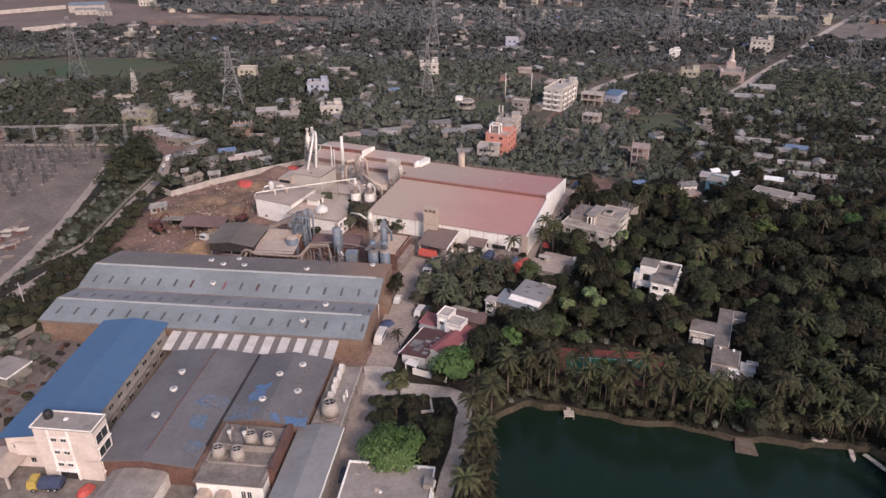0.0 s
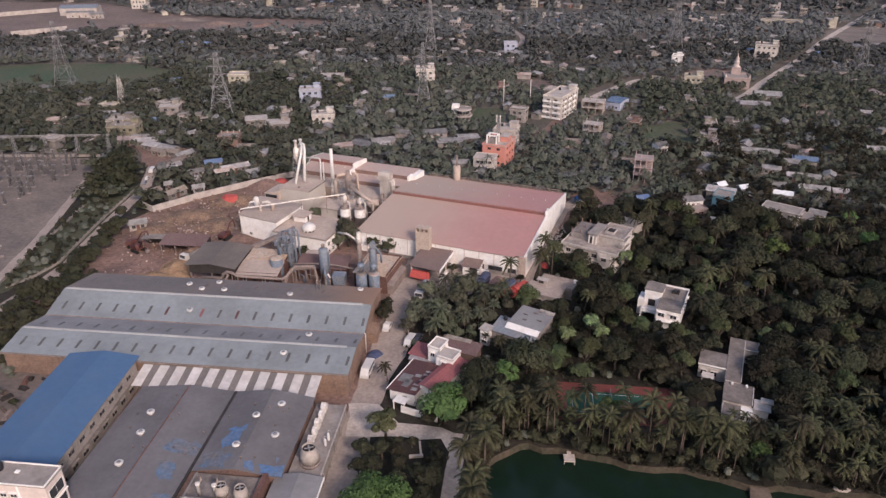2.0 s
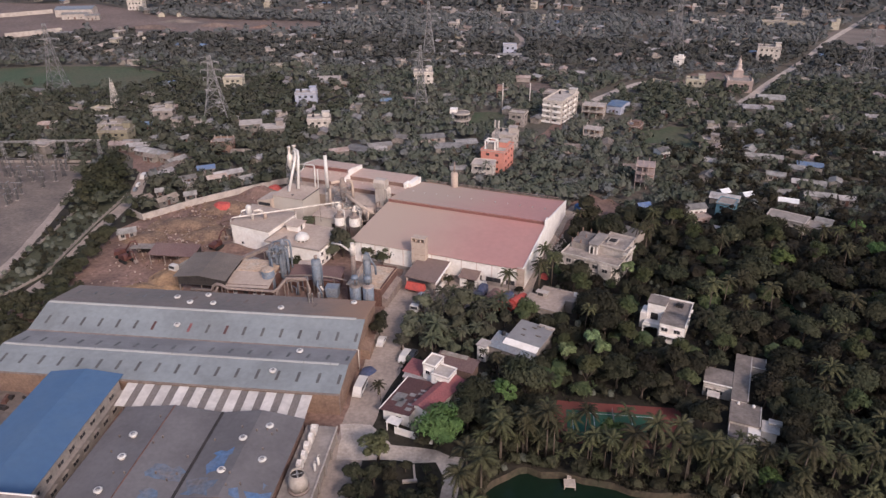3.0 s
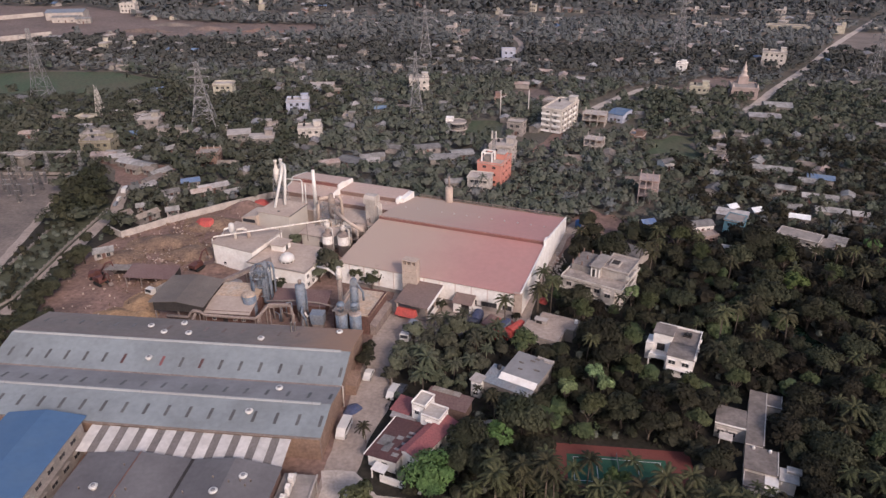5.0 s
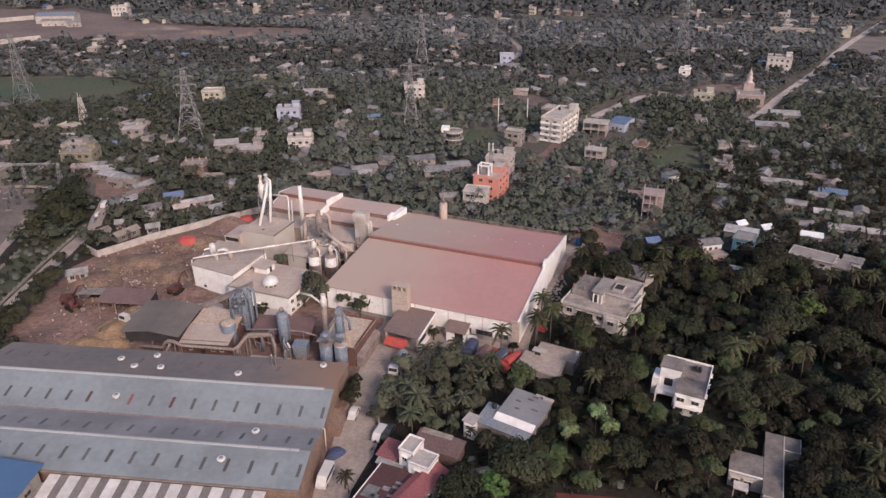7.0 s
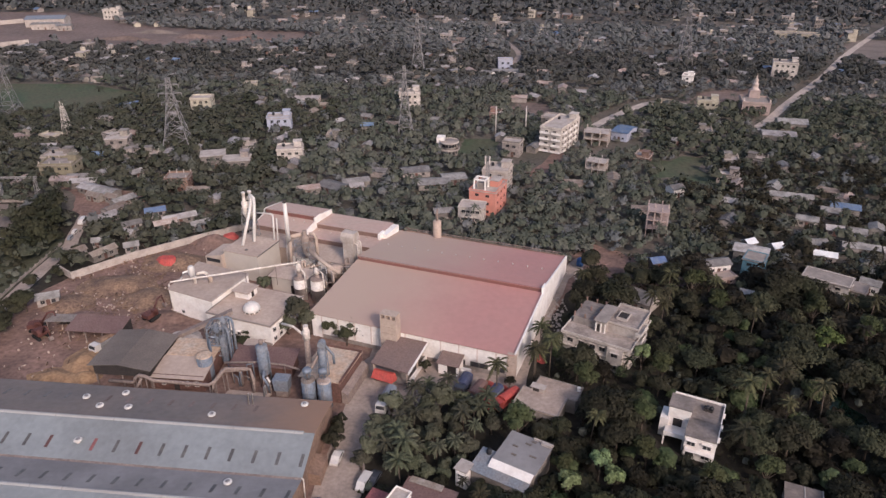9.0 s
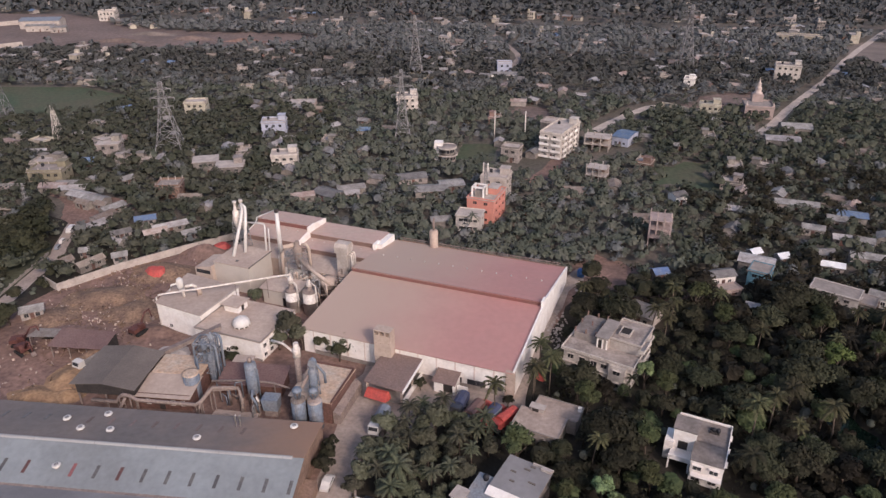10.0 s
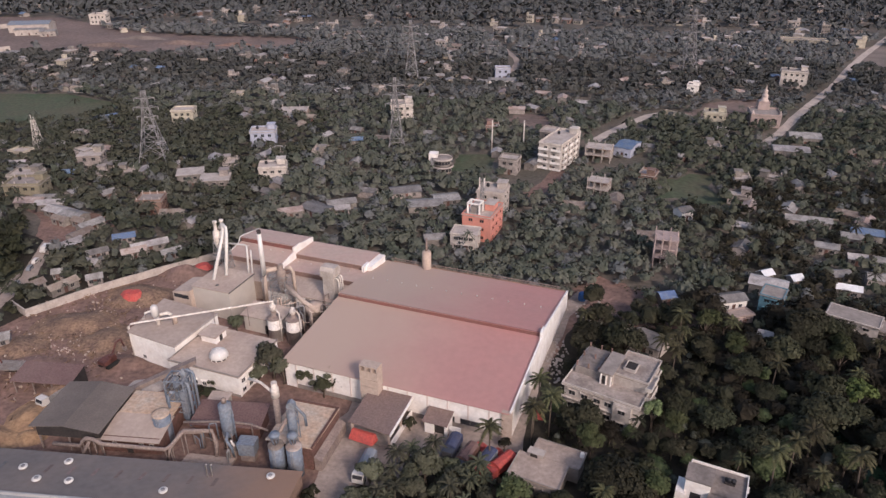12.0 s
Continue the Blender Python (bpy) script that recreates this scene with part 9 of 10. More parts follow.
rnd = random.Random(17)
kinds = []
for k, (roof, say) in enumerate(((TIN, "low village house under grey tin sheets"), (TIN, "low village house under pale tin sheets"), (RUST_TIN, "low village house under rusty tin sheets"), (TIN, "long village house under grey tin sheets"), (BLUE_TIN, "low village house under blue tin sheets"))):
    kinds.append(tin_house(-500 - 30 * k, 1500, 5 + 1.5 * k if k != 4 else 5.5, 4.0 + 0.3 * k, 2.5 + 0.1 * k, 0, VILLAGE_WALL, roof, say, "village houses"))
for k, (wl2, fl, w, d, say) in enumerate(((VILLAGE_WALL, 1, 7.5, 6, "single storey limewashed house with flat roof"), (VILLAGE_WALL, 2, 7.5, 6.5, "two storey limewashed house with flat roof"), (WHITE, 2, 7, 6, "white two storey house with flat roof"), (CREAM, 1, 8, 6, "cream single storey house with flat roof"), (BRICK, 1, 7, 6, "bare brick house with flat roof"))):
    kinds.append(flat_house("house", -700 - 30 * k, 1500, w, d, 3.0 * fl, 0, wl2, say, fl, CONCRETE_PALE, k % 2 == 0, False, rods=4 if k in (0, 4) else 0, group="village houses"))
weights = [10, 9, 9, 5, 1.2, 4, 2, 0.0, 1.5, 1.5]
placed = 0
tries = 0
WEST = [(-186, 285), (-128, 296), (-95, 262), (-62, 268), (-46, 320), (-120, 345), (-186, 340)]
EAST = [(62, 228), (118, 222), (142, 300), (128, 326), (84, 322), (72, 280)]
for zone, wanted in ((WEST, 15), (EAST, 9)):
    got = 0
    for _ in range(4000):
        x, y = rnd.uniform(-190, 145), rnd.uniform(220, 346)
        if got >= wanted:
            break
        if not inside(zone, x, y) or not free(x, y, 2.6):
            continue
        copy_thing(rnd.choices(kinds, (10, 7, 12, 4, 1, 3, 0.6, 0, 0.3, 0.7))[0], pose(x, y, -0.3 * rnd.random(), 0, 0, rnd.choice((0, 90)) + rnd.gauss(14 if x < 0 else -16, 12)))
        BUILT.append((x, y, 3.8))
        d = math.hypot(5 - x, 20 - y)
        BUILT.append((x + (5 - x) / d * 4.6, y + (20 - y) / d * 4.2, 2.2))
        got += 1
while placed < 150 and tries < 20000:
    tries += 1
    y = 255 + 300 * rnd.random()
    x = rnd.uniform(-0.84, 0.52) * (y + 20)
    if y < 275 and not (x < -80 or x > 60):
        continue
    if -60 < x < 60 and y < 300 and rnd.random() < 0.6:
        continue
    if not free(x, y, 5.0):
        continue
    # houses gather in hamlets
    if noise.noise((x / 55.0, y / 55.0, 3.1)) < 0.08 and rnd.random() < 0.92:
        continue
    proto = rnd.choices(kinds, weights)[0]
    copy_thing(proto, pose(x, y, 0, 0, 0, rnd.choice((0, 90, 180, 270)) + rnd.gauss(-8, 14)))
    BUILT.append((x, y, 4.6))
    d = math.hypot(5 - x, 20 - y)
    BUILT.append((x + (5 - x) / d * 5.0, y + (20 - y) / d * 5.0, 2.6))
    placed += 1


def far_village(name, label, y0, y1, wanted, seed):
    """Many far houses joined into one mesh with their walls, roofs and windows."""
    r = random.Random(seed)
    skins = [VILLAGE_WALL, WHITE, CREAM, BRICK, TIN, RUST_TIN, BLUE_TIN, CONCRETE_PALE, GLASS]
    g, slots = Geo(), []

    def put(piece, m, slot):
        g.add([m @ Vector(v) for v in piece.v], piece.f)
        slots.extend([slot] * len(piece.f))

    made = 0
    for _ in range(30000):
        if made >= wanted:
            break
        y = y0 + (y1 - y0) * r.random()
        x = r.uniform(-0.84, 0.52) * (y + 20)
        if not free(x, y, 4.5) or (noise.noise((x / 60.0, y / 60.0, 3.1)) < 0.12 and r.random() < 0.93):
            continue
        m = pose(x, y, 0, 0, 0, r.choice((0, 90, 180, 270)) + r.gauss(-8, 14))
        w, d = r.uniform(5, 10), r.uniform(4.0, 7)
        if r.random() < 0.72:
            h, rise = r.uniform(2.6, 3.4), r.uniform(0.7, 1.3)
            put(gable_body(Geo(), -w / 2, w / 2, -d / 2, d / 2, h, h + rise), m, r.choice((0, 0, 2, 3)))
            put(gable_x(Geo(), -w / 2, w / 2, -d / 2, d / 2, h + 0.03, h + rise + 0.03, 0.06, 0.4), m, r.choices((4, 5, 6), (6, 3, 1))[0])
            floors = 1
        else:
            floors = r.choice((1, 1, 1, 2, 2))
            h = 3.2 * floors
            slot = r.choice((0, 7, 0, 2, 0))
            put(Geo().box(-w / 2, w / 2, -d / 2, d / 2, 0, h), m, slot)
            put(Geo().box(-w / 2 - 0.4, w / 2 + 0.4, -d / 2 - 0.4, d / 2 + 0.4, h, h + 0.2), m, 7)
            put(Geo().box(w / 4, w / 2, 0, d / 2, h + 0.2, h + 2.4), m, slot)
        for k in range(floors):
            for u in (-w / 3, 0, w / 3):
                for e in (-1, 1):
                    put(Geo().box(u - 0.6, u + 0.6, e * d / 2 - 0.05, e * d / 2 + 0.05, k * 3.2 + 1.0, k * 3.2 + 2.2), m, 8)
        BUILT.append((x, y, 5.0))
        q = math.hypot(5 - x, 20 - y)
        BUILT.append((x + (5 - x) / q * 5.5, y + (20 - y) / q * 5.5, 3.2))
        made += 1
    me = bpy.data.meshes.new(name)
    me.from_pydata(g.v, [], g.f)
    for k in skins:
        me.materials.append(k)
    me.polygons.foreach_set("material_index", slots)
    me.update()
    return tagged(new(name, me), label, "houses", "", "stuff")


far_village("village", "far village of tin roofed and flat roofed houses", 480, 760, 190, 61)
far_village("village", "village houses in the far distance", 760, 960, 70, 62)
# the patterns themselves stand in the village too
for k, p in enumerate(kinds):
    for _ in range(400):
        y = rnd.uniform(320, 520)
        x = rnd.uniform(-0.6, 0.6) * y
        if free(x, y, 7):
            p.matrix_world = pose(x, y, 0, 0, 0, rnd.uniform(0, 360))
            BUILT.append((x, y, 5.0))
            break


# ---- trees ----
def crown_cards(seed, R, H, lobes, cards, size, flat=0.8, loose=0.5):
    """Leaf cards on the skins of several lobes; returns an array of triangles (n, 3, 3) standing on z=0 at the lowest leaf."""
    r = np.random.RandomState(seed)
    a = r.uniform(0, 2 * np.pi, lobes)
    d = R * 0.72 * np.sqrt(r.uniform(0, 1, lobes))
    c = np.stack([d * np.cos(a), d * np.sin(a), H * (0.35 + 0.45 * r.uniform(0, 1, lobes)) * (1 - 0.35 * (d / R) ** 2)], 1)
    rad = R * r.uniform(0.22, 0.48, lobes)
    which = r.randint(0, lobes, cards)
    n = r.normal(size=(cards, 3))
    n /= np.linalg.norm(n, axis=1)[:, None]
    n[:, 2] = np.where(n[:, 2] < -0.25, -n[:, 2], n[:, 2])
    p = c[which] + n * rad[which, None] * np.array([1, 1, flat]) * r.uniform(0.75, 1.08, cards)[:, None]
    n = n + r.normal(size=(cards, 3)) * loose
    n[:, 2] += 0.25
    n /= np.linalg.norm(n, axis=1)[:, None]
    t = np.cross(n, r.normal(size=(cards, 3)))
    t /= np.linalg.norm(t, axis=1)[:, None]
    b = np.cross(n, t)
    s = size * r.uniform(0.6, 1.35, cards)[:, None]
    q = np.stack([p - t * s, p + t * s * 0.55 - b * s * 0.7 - n * s * 0.12, p + t * s * 0.55 + b * s * 0.7 - n * s * 0.12], 1)
    q[:, :, 2] = np.maximum(q[:, :, 2], 0.1)
    return q


def core(seed, R, H, wide):
    """The dense inner mass of a crown as a lumpy shell."""
    r = np.random.RandomState(seed)
    rows, cols = 3, 6
    lump = r.uniform(0.8, 1.12, (rows + 1, cols))
    lump[0] = lump[0, 0]
    quads = []

    def at(i, j):
        j %= cols
        e = math.radians(90 - 115 * i / rows)
        a = 2 * math.pi * j / cols + 0.3 * i
        k = lump[i, j]
        return (R * wide * k * math.cos(e) * math.cos(a), R * wide * k * math.cos(e) * math.sin(a), max(0.2, H * 0.42 + H * wide * 0.5 * k * math.sin(e)))

    for i in range(rows):
        for j in range(cols):
            quads.append((at(i, j), at(i + 1, j), at(i + 1, j + 1)))
            quads.append((at(i, j), at(i + 1, j + 1), at(i, j + 1)))
    return np.array(quads)


def dome(q, x, y, z, up=0.25):
    """Normals that turn away from the middle of a crown, mixed with the leaves' own."""
    own = np.cross(q[:, 1] - q[:, 0], q[:, 2] - q[:, 0])
    own /= np.linalg.norm(own, axis=1)[:, None] + 1e-9
    away = q.mean(1) - np.array([x, y, z])
    away /= np.linalg.norm(away, axis=1)[:, None] + 1e-9
    own *= np.where((own * away).sum(1) < 0, -1, 1)[:, None]
    m = own * 0.6 + away * 0.45 + np.array([0, 0, up])
    return m / np.linalg.norm(m, axis=1)[:, None]


def leaf_mesh(name, q, material, turn=None):
    """One mesh of loose triangles, with their normals where given."""
    n = len(q)
    if turn is not None:
        own = np.cross(q[:, 1] - q[:, 0], q[:, 2] - q[:, 0])
        q = np.where(((own * turn).sum(1) < 0)[:, None, None], q[:, ::-1], q)
    me = bpy.data.meshes.new(name)
    me.vertices.add(n * 3)
    me.vertices.foreach_set("co", np.ascontiguousarray(q, dtype=np.float32).ravel())
    me.loops.add(n * 3)
    me.loops.foreach_set("vertex_index", np.arange(n * 3, dtype=np.int32))
    me.polygons.add(n)
    me.polygons.foreach_set("loop_start", np.arange(0, n * 3, 3, dtype=np.int32))
    me.materials.append(material)
    me.update(calc_edges=True)
    if turn is not None:
        me.normals_split_custom_set_from_vertices(np.repeat(turn, 3, 0).astype(np.float32))
    return me


def trunk_geo(seed, h, R, H):
    r = random.Random(seed)
    g = Geo().tube([(0, 0, -0.1), (r.uniform(-0.2, 0.2), r.uniform(-0.2, 0.2), h * 0.6), (r.uniform(-0.3, 0.3), r.uniform(-0.3, 0.3), h + H * 0.35)], 0.32, 7, 0.12)
    for k in range(5):
        a = k * 1.26 + r.uniform(-0.4, 0.4)
        L = R * r.uniform(0.45, 0.7)
        g.tube([(0, 0, h * 0.7), (L * 0.5 * math.cos(a), L * 0.5 * math.sin(a), h + H * 0.15), (L * math.cos(a), L * math.sin(a), h + H * 0.42)], 0.15, 5, 0.04)
    return g


def broad_tree(seed, R, H, trunk, lobes, cards, size, leaves, label, group="broadleaf trees"):
    ob = thing("tree", pose(0, 0, 0), label, "tree", group)
    part("trunk", trunk_geo(seed, trunk, R, H), BARK, ob)
    q = crown_cards(seed, R, H, lobes, cards, size)
    q[:, :, 2] += trunk
    part("crown", leaf_mesh("crown", q, leaves, dome(q, 0, 0, trunk + H * 0.2)), None, ob)
    return ob


def palm_leaves(seed, h, lean, fronds=22, length=3.9):
    """Slim arching fronds round the head of the trunk: a rib with narrow leaflets raked forwards on both sides."""
    r = random.Random(seed)
    quads = []
    top = Vector((lean[0], lean[1], h))
    for k in range(fronds):
        a = k * 2.399 + r.uniform(-0.25, 0.25)
        up = 1.1 - 1.5 * (k / fronds) + r.uniform(-0.12, 0.12)
        L = length * r.uniform(0.8, 1.15)
        out = Vector((math.cos(a), math.sin(a), 0))
        side = Vector((-math.sin(a), math.cos(a), 0))
        pts = []
        for i in range(7):
            t = i / 6
            pts.append(top + out * L * t * (1.0 - 0.25 * max(up, 0)) + Vector((0, 0, L * (up * t - (0.42 + 0.3 * max(up, 0)) * t * t))))
        for i in range(6):
            p0, p1 = pts[i], pts[i + 1]
            step = p1 - p0
            quads.append((p0 - side * 0.07, p0 + side * 0.07, p1))
            w0 = 0.5 * math.sin(math.pi * (0.2 + 0.7 * i / 6)) + 0.06
            for s in (-1, 1):
                for e in (0.0, 0.33, 0.66):
                    a0 = p0 + step * e
                    tip = a0 + step * 0.85 + side * s * w0 + Vector((0, 0, -0.45 * w0))
                    quads.append((a0, a0 + step * 0.45, tip))
    return np.array([[tuple(v) for v in q] for q in quads])


def palm_tree(seed, h, leaves, label):
    r = random.Random(seed)
    lean = (r.uniform(-1.2, 1.2), r.uniform(-1.2, 1.2))
    ob = thing("palm_tree", pose(0, 0, 0), label, "palm tree", "coconut palms")
    part("trunk", Geo().tube([(0, 0, -0.1), (lean[0] * 0.15, lean[1] * 0.15, h * 0.4), (lean[0] * 0.55, lean[1] * 0.55, h * 0.75), (lean[0], lean[1], h)], 0.2, 7, 0.12), BARK, ob)
    part("crown", leaf_mesh("crown", palm_leaves(seed, h, lean, 22, 3.1), leaves), None, ob)
    return ob


near_kinds = [broad_tree(1, 4.2, 5.6, 3.2, 20, 2700, 0.36, LEAVES, "dark green broadleaf tree with a dense round crown"),
              broad_tree(2, 3.4, 6.4, 3.4, 18, 2400, 0.34, LEAVES_GREEN, "dark green broadleaf tree with a tall crown"),
              broad_tree(3, 5.0, 5.2, 4.0, 26, 3100, 0.37, LEAVES, "dark green spreading tree with an uneven crown"),
              broad_tree(4, 2.8, 4.2, 2.2, 13, 1500, 0.33, LEAVES, "small dark green tree"),
              broad_tree(5, 3.8, 5.8, 3.2, 17, 1700, 0.36, LEAVES_BROWN, "dark brownish half dry tree"),
              broad_tree(6, 3.2, 5.6, 3.0, 16, 2000, 0.33, LEAVES_BRIGHT, "fresh green broadleaf tree")]
palm_kinds = [palm_tree(11, 9.5, LEAVES_PALM, "coconut palm with drooping dusty fronds"), palm_tree(12, 12.0, LEAVES_PALM, "tall coconut palm with drooping dusty fronds"), palm_tree(13, 7.6, LEAVES_PALM, "short coconut palm with broad fronds"), palm_tree(14, 10.8, LEAVES_PALM, "leaning coconut palm with dusty fronds")]
big = broad_tree(21, 6.4, 4.0, 2.4, 34, 9000, 0.3, LEAVES_BRIGHT, "large bright green tree with a dense round crown", "bright green trees")
big.matrix_world = pose(-17.0, 95.6, 0)
mid = broad_tree(22, 5.2, 6.2, 2.2, 20, 5200, 0.29, LEAVES_BRIGHT, "bright green tree beside the junction", "bright green trees")
mid.matrix_world = pose(-7.6, 122.9, 0)
olive = broad_tree(23, 3.4, 4.6, 1.6, 12, 1800, 0.36, LEAVES_PALM, "olive green tree beside the junction", "bright green trees")
olive.matrix_world = pose(-19.3, 117.6, 0)
bloom = broad_tree(24, 2.2, 4.0, 4.0, 10, 1100, 0.3, BLOSSOM, "tree with pale yellowish blossom", "blossoming trees")
bloom.matrix_world = pose(18.4, 150.5, 0)
for x, y in ((24.5, 157.0), (26.5, 152.6), (37.5, 193.0)):
    copy_thing(bloom, pose(x, y, 0, 0, 0, x * 40))
TREES = [(-16.4, 95.6, 5.0), (-6.2, 123.6, 3.4), (-18.6, 114.8, 3.0), (18.4, 150.5, 2.0), (24.5, 157, 2), (26.5, 152.6, 2), (37.5, 193, 2)]


def plant(kind, x, y, s, turn):
    o = copy_thing(kind, pose(x, y, 0, 0, 0, turn))
    o.scale = (s, s, s)
    return o


# palms at known places round the pond and along the lane
rnd = random.Random(9)
count = 0
for x, y in ((-1.2, 112), (1.6, 106.5), (-1.0, 104), (0.2, 99.5), (-0.6, 95), (-0.8, 91), (-1.0, 87), (-0.6, 84), (-1.6, 82.5), (4.6, 119.8), (9, 122), (13.5, 121), (22, 120.4), (25.8, 119), (29.5, 118.4), (33.5, 119), (36.4, 118.2), (40, 118.5), (43.4, 117.8), (47, 117), (54, 120.5), (59, 116), (65.5, 118), (72, 119), (78, 116), (84, 113), (-12.5, 160), (-16.8, 165.6), (-9, 166), (-6.5, 161), (-5.4, 174.4), (-14.2, 170.2), (13, 190), (16.5, 193), (14.2, 197.5), (12.6, 186.4), (-31, 198.6), (4.4, 180.6), (33.5, 190), (38, 196), (56, 176), (61, 181), (66, 186), (72, 178), (9.5, 124.6), (30, 123), (38.6, 122)):
    if not plots_clear(x, y, 0.45) or inside(LANE_GROVE, x, y):
        continue
    plant(rnd.choice(palm_kinds), x, y, 0.62 if x < -30 else rnd.uniform(0.8, 1.1), rnd.uniform(0, 360))
    TREES.append((x, y, 1.6))
    count += 1
edge = [(1.2, 116.4), (8, 120.4), (18, 119.6), (29, 117.2), (41, 116.8), (51, 114.4), (63, 113.4), (78, 113.2), (86, 108)]
for (ax, ay), (bx, by) in zip(edge, edge[1:]):
    steps = int(math.hypot(bx - ax, by - ay) / 2.2)
    for k in range(steps):
        t = (k + rnd.random()) / steps
        x, y = ax + (bx - ax) * t, ay + (by - ay) * t + rnd.uniform(-0.6, 1.6)
        if abs(x - 18) < 1.6 or abs(x - 53) < 2.4:
            continue
        if rnd.random() < 0.6:
            plant(rnd.choice(palm_kinds), x, y, rnd.uniform(0.5, 0.8), rnd.uniform(0, 360))
            TREES.append((x, y, 1.0))
        else:
            plant(near_kinds[3], x, y, rnd.uniform(0.35, 0.7), rnd.uniform(0, 360))
            TREES.append((x, y, 1.2))
        count += 1
# trees inside the factory grounds and along its edges
for x, y, k, s in ((-38.6, 200.6, 3, 1.0), (-33.4, 197.2, 3, 0.8), (-27.6, 163.5, 3, 0.75), (-27.2, 160.0, 3, 0.8), (-27.8, 167.0, 3, 0.6), (-12.6, 188.2, 3, 0.55), (7.2, 184.2, 3, 0.5), (-58.4, 193.0, 3, 0.6), (-61.0, 194.2, 3, 0.5), (-61.5, 210.5, 1, 0.6), (-18.9, 111, 3, 0.75), (-22.2, 110.6, 3, 0.8), (-8.6, 103.9, 0, 0.7), (-14.6, 107.5, 3, 0.7), (-9.4, 114.6, 3, 0.4), (-13.4, 114.8, 3, 0.45), (-14.6, 103.2, 3, 0.75), (-8.2, 108.6, 3, 0.7), (-19.6, 106.6, 3, 0.8), (-11.2, 105.6, 3, 0.75), (-9.2, 99.5, 3, 0.8), (-22.4, 106, 3, 0.7), (-16.4, 113.6, 3, 0.6), (-15.8, 110.6, 4, 0.5), (-8.0, 111.8, 3, 0.45), (-123, 203.9, 0, 0.75), (-125, 206.5, 3, 0.7), (-101, 118, 3, 0.4), (-99, 106, 3, 0.5), (-96, 122, 3, 0.35), (-112, 104, 3, 0.5), (-98, 98, 3, 0.45), (-104, 100, 3, 0.5), (-95, 113, 3, 0.35), (-114, 120, 3, 0.5), (-112, 126, 3, 0.4), (-10, 96.5, 0, 0.7), (-9.6, 173.6, 3, 0.6), (-12.2, 174.6, 4, 0.4), (-7.8, 170.6, 3, 0.65), (-17.2, 163.5, 3, 0.8), (-11.0, 166.0, 3, 0.6), (-14, 156.5, 2, 0.7), (-8, 155, 2, 0.8), (-4, 163, 0, 0.8), (-12.5, 162, 0, 0.7), (1.0, 164.5, 0, 0.6), (-59.1, 197.8, 3, 0.50), (-61.3, 199.6, 3, 0.45), (-39.6, 201.3, 3, 0.70), (-2.6, 128.5, 0, 0.9), (-1, 133.6, 2, 0.9)):
    if not plots_clear(x, y, s) or inside(LANE_GROVE, x, y):
        continue
    plant(near_kinds[k], x, y, s, rnd.uniform(0, 360))
    TREES.append((x, y, 2.6 * s))
    count += 1
plant(palm_kinds[2], -22.2, 135.6, 0.6, 40)
# dusty trees between the lane and the forecourt
lane_kinds = [broad_tree(31, 3.2, 5.2, 2.6, 16, 1900, 0.34, LEAVES_LANE, "dusty grey green tree beside the factory lane", "dusty lane trees"),
              broad_tree(32, 2.4, 4.0, 1.8, 12, 1300, 0.32, LEAVES_LANE, "small dusty grey green tree beside the lane", "dusty lane trees"),
              palm_tree(33, 7.0, LEAVES_LANE, "dusty palm beside the factory lane")]
first = {}
for _ in range(1500):
    x, y = rnd.uniform(-22, 6), rnd.uniform(150, 181)
    k = rnd.choices(range(3), (3, 4, 5))[0]
    s = rnd.uniform(0.6, 0.9)
    if not inside(LANE_GROVE, x, y) or not plots_clear(x, y, s * 0.7) or any((x - a) ** 2 + (y - b) ** 2 < (r * 0.8 + 1.2) ** 2 for a, b, r in built_near(x, y)) or any((x - a) ** 2 + (y - b) ** 2 < (1.6 * s + 0.85 * r) ** 2 for a, b, r in TREES):
        continue
    if k in first:
        plant(lane_kinds[k], x, y, s, rnd.uniform(0, 360))
    else:
        first[k] = True
        lane_kinds[k].matrix_world = pose(x, y, 0)
    TREES.append((x, y, 2.2 * s))
for x, y, k, s in ((-46.8, 202.8, 0, 1.3), (-43.8, 201.0, 0, 1.0), (-49.4, 200.6, 1, 1.0), (-32.4, 200.2, 0, 0.95), (-35.4, 199.4, 1, 0.9), (-62.6, 221.0, 1, 0.9)):
    plant(lane_kinds[k], x, y, s, rnd.uniform(0, 360))
    TREES.append((x, y, 2.2 * s))
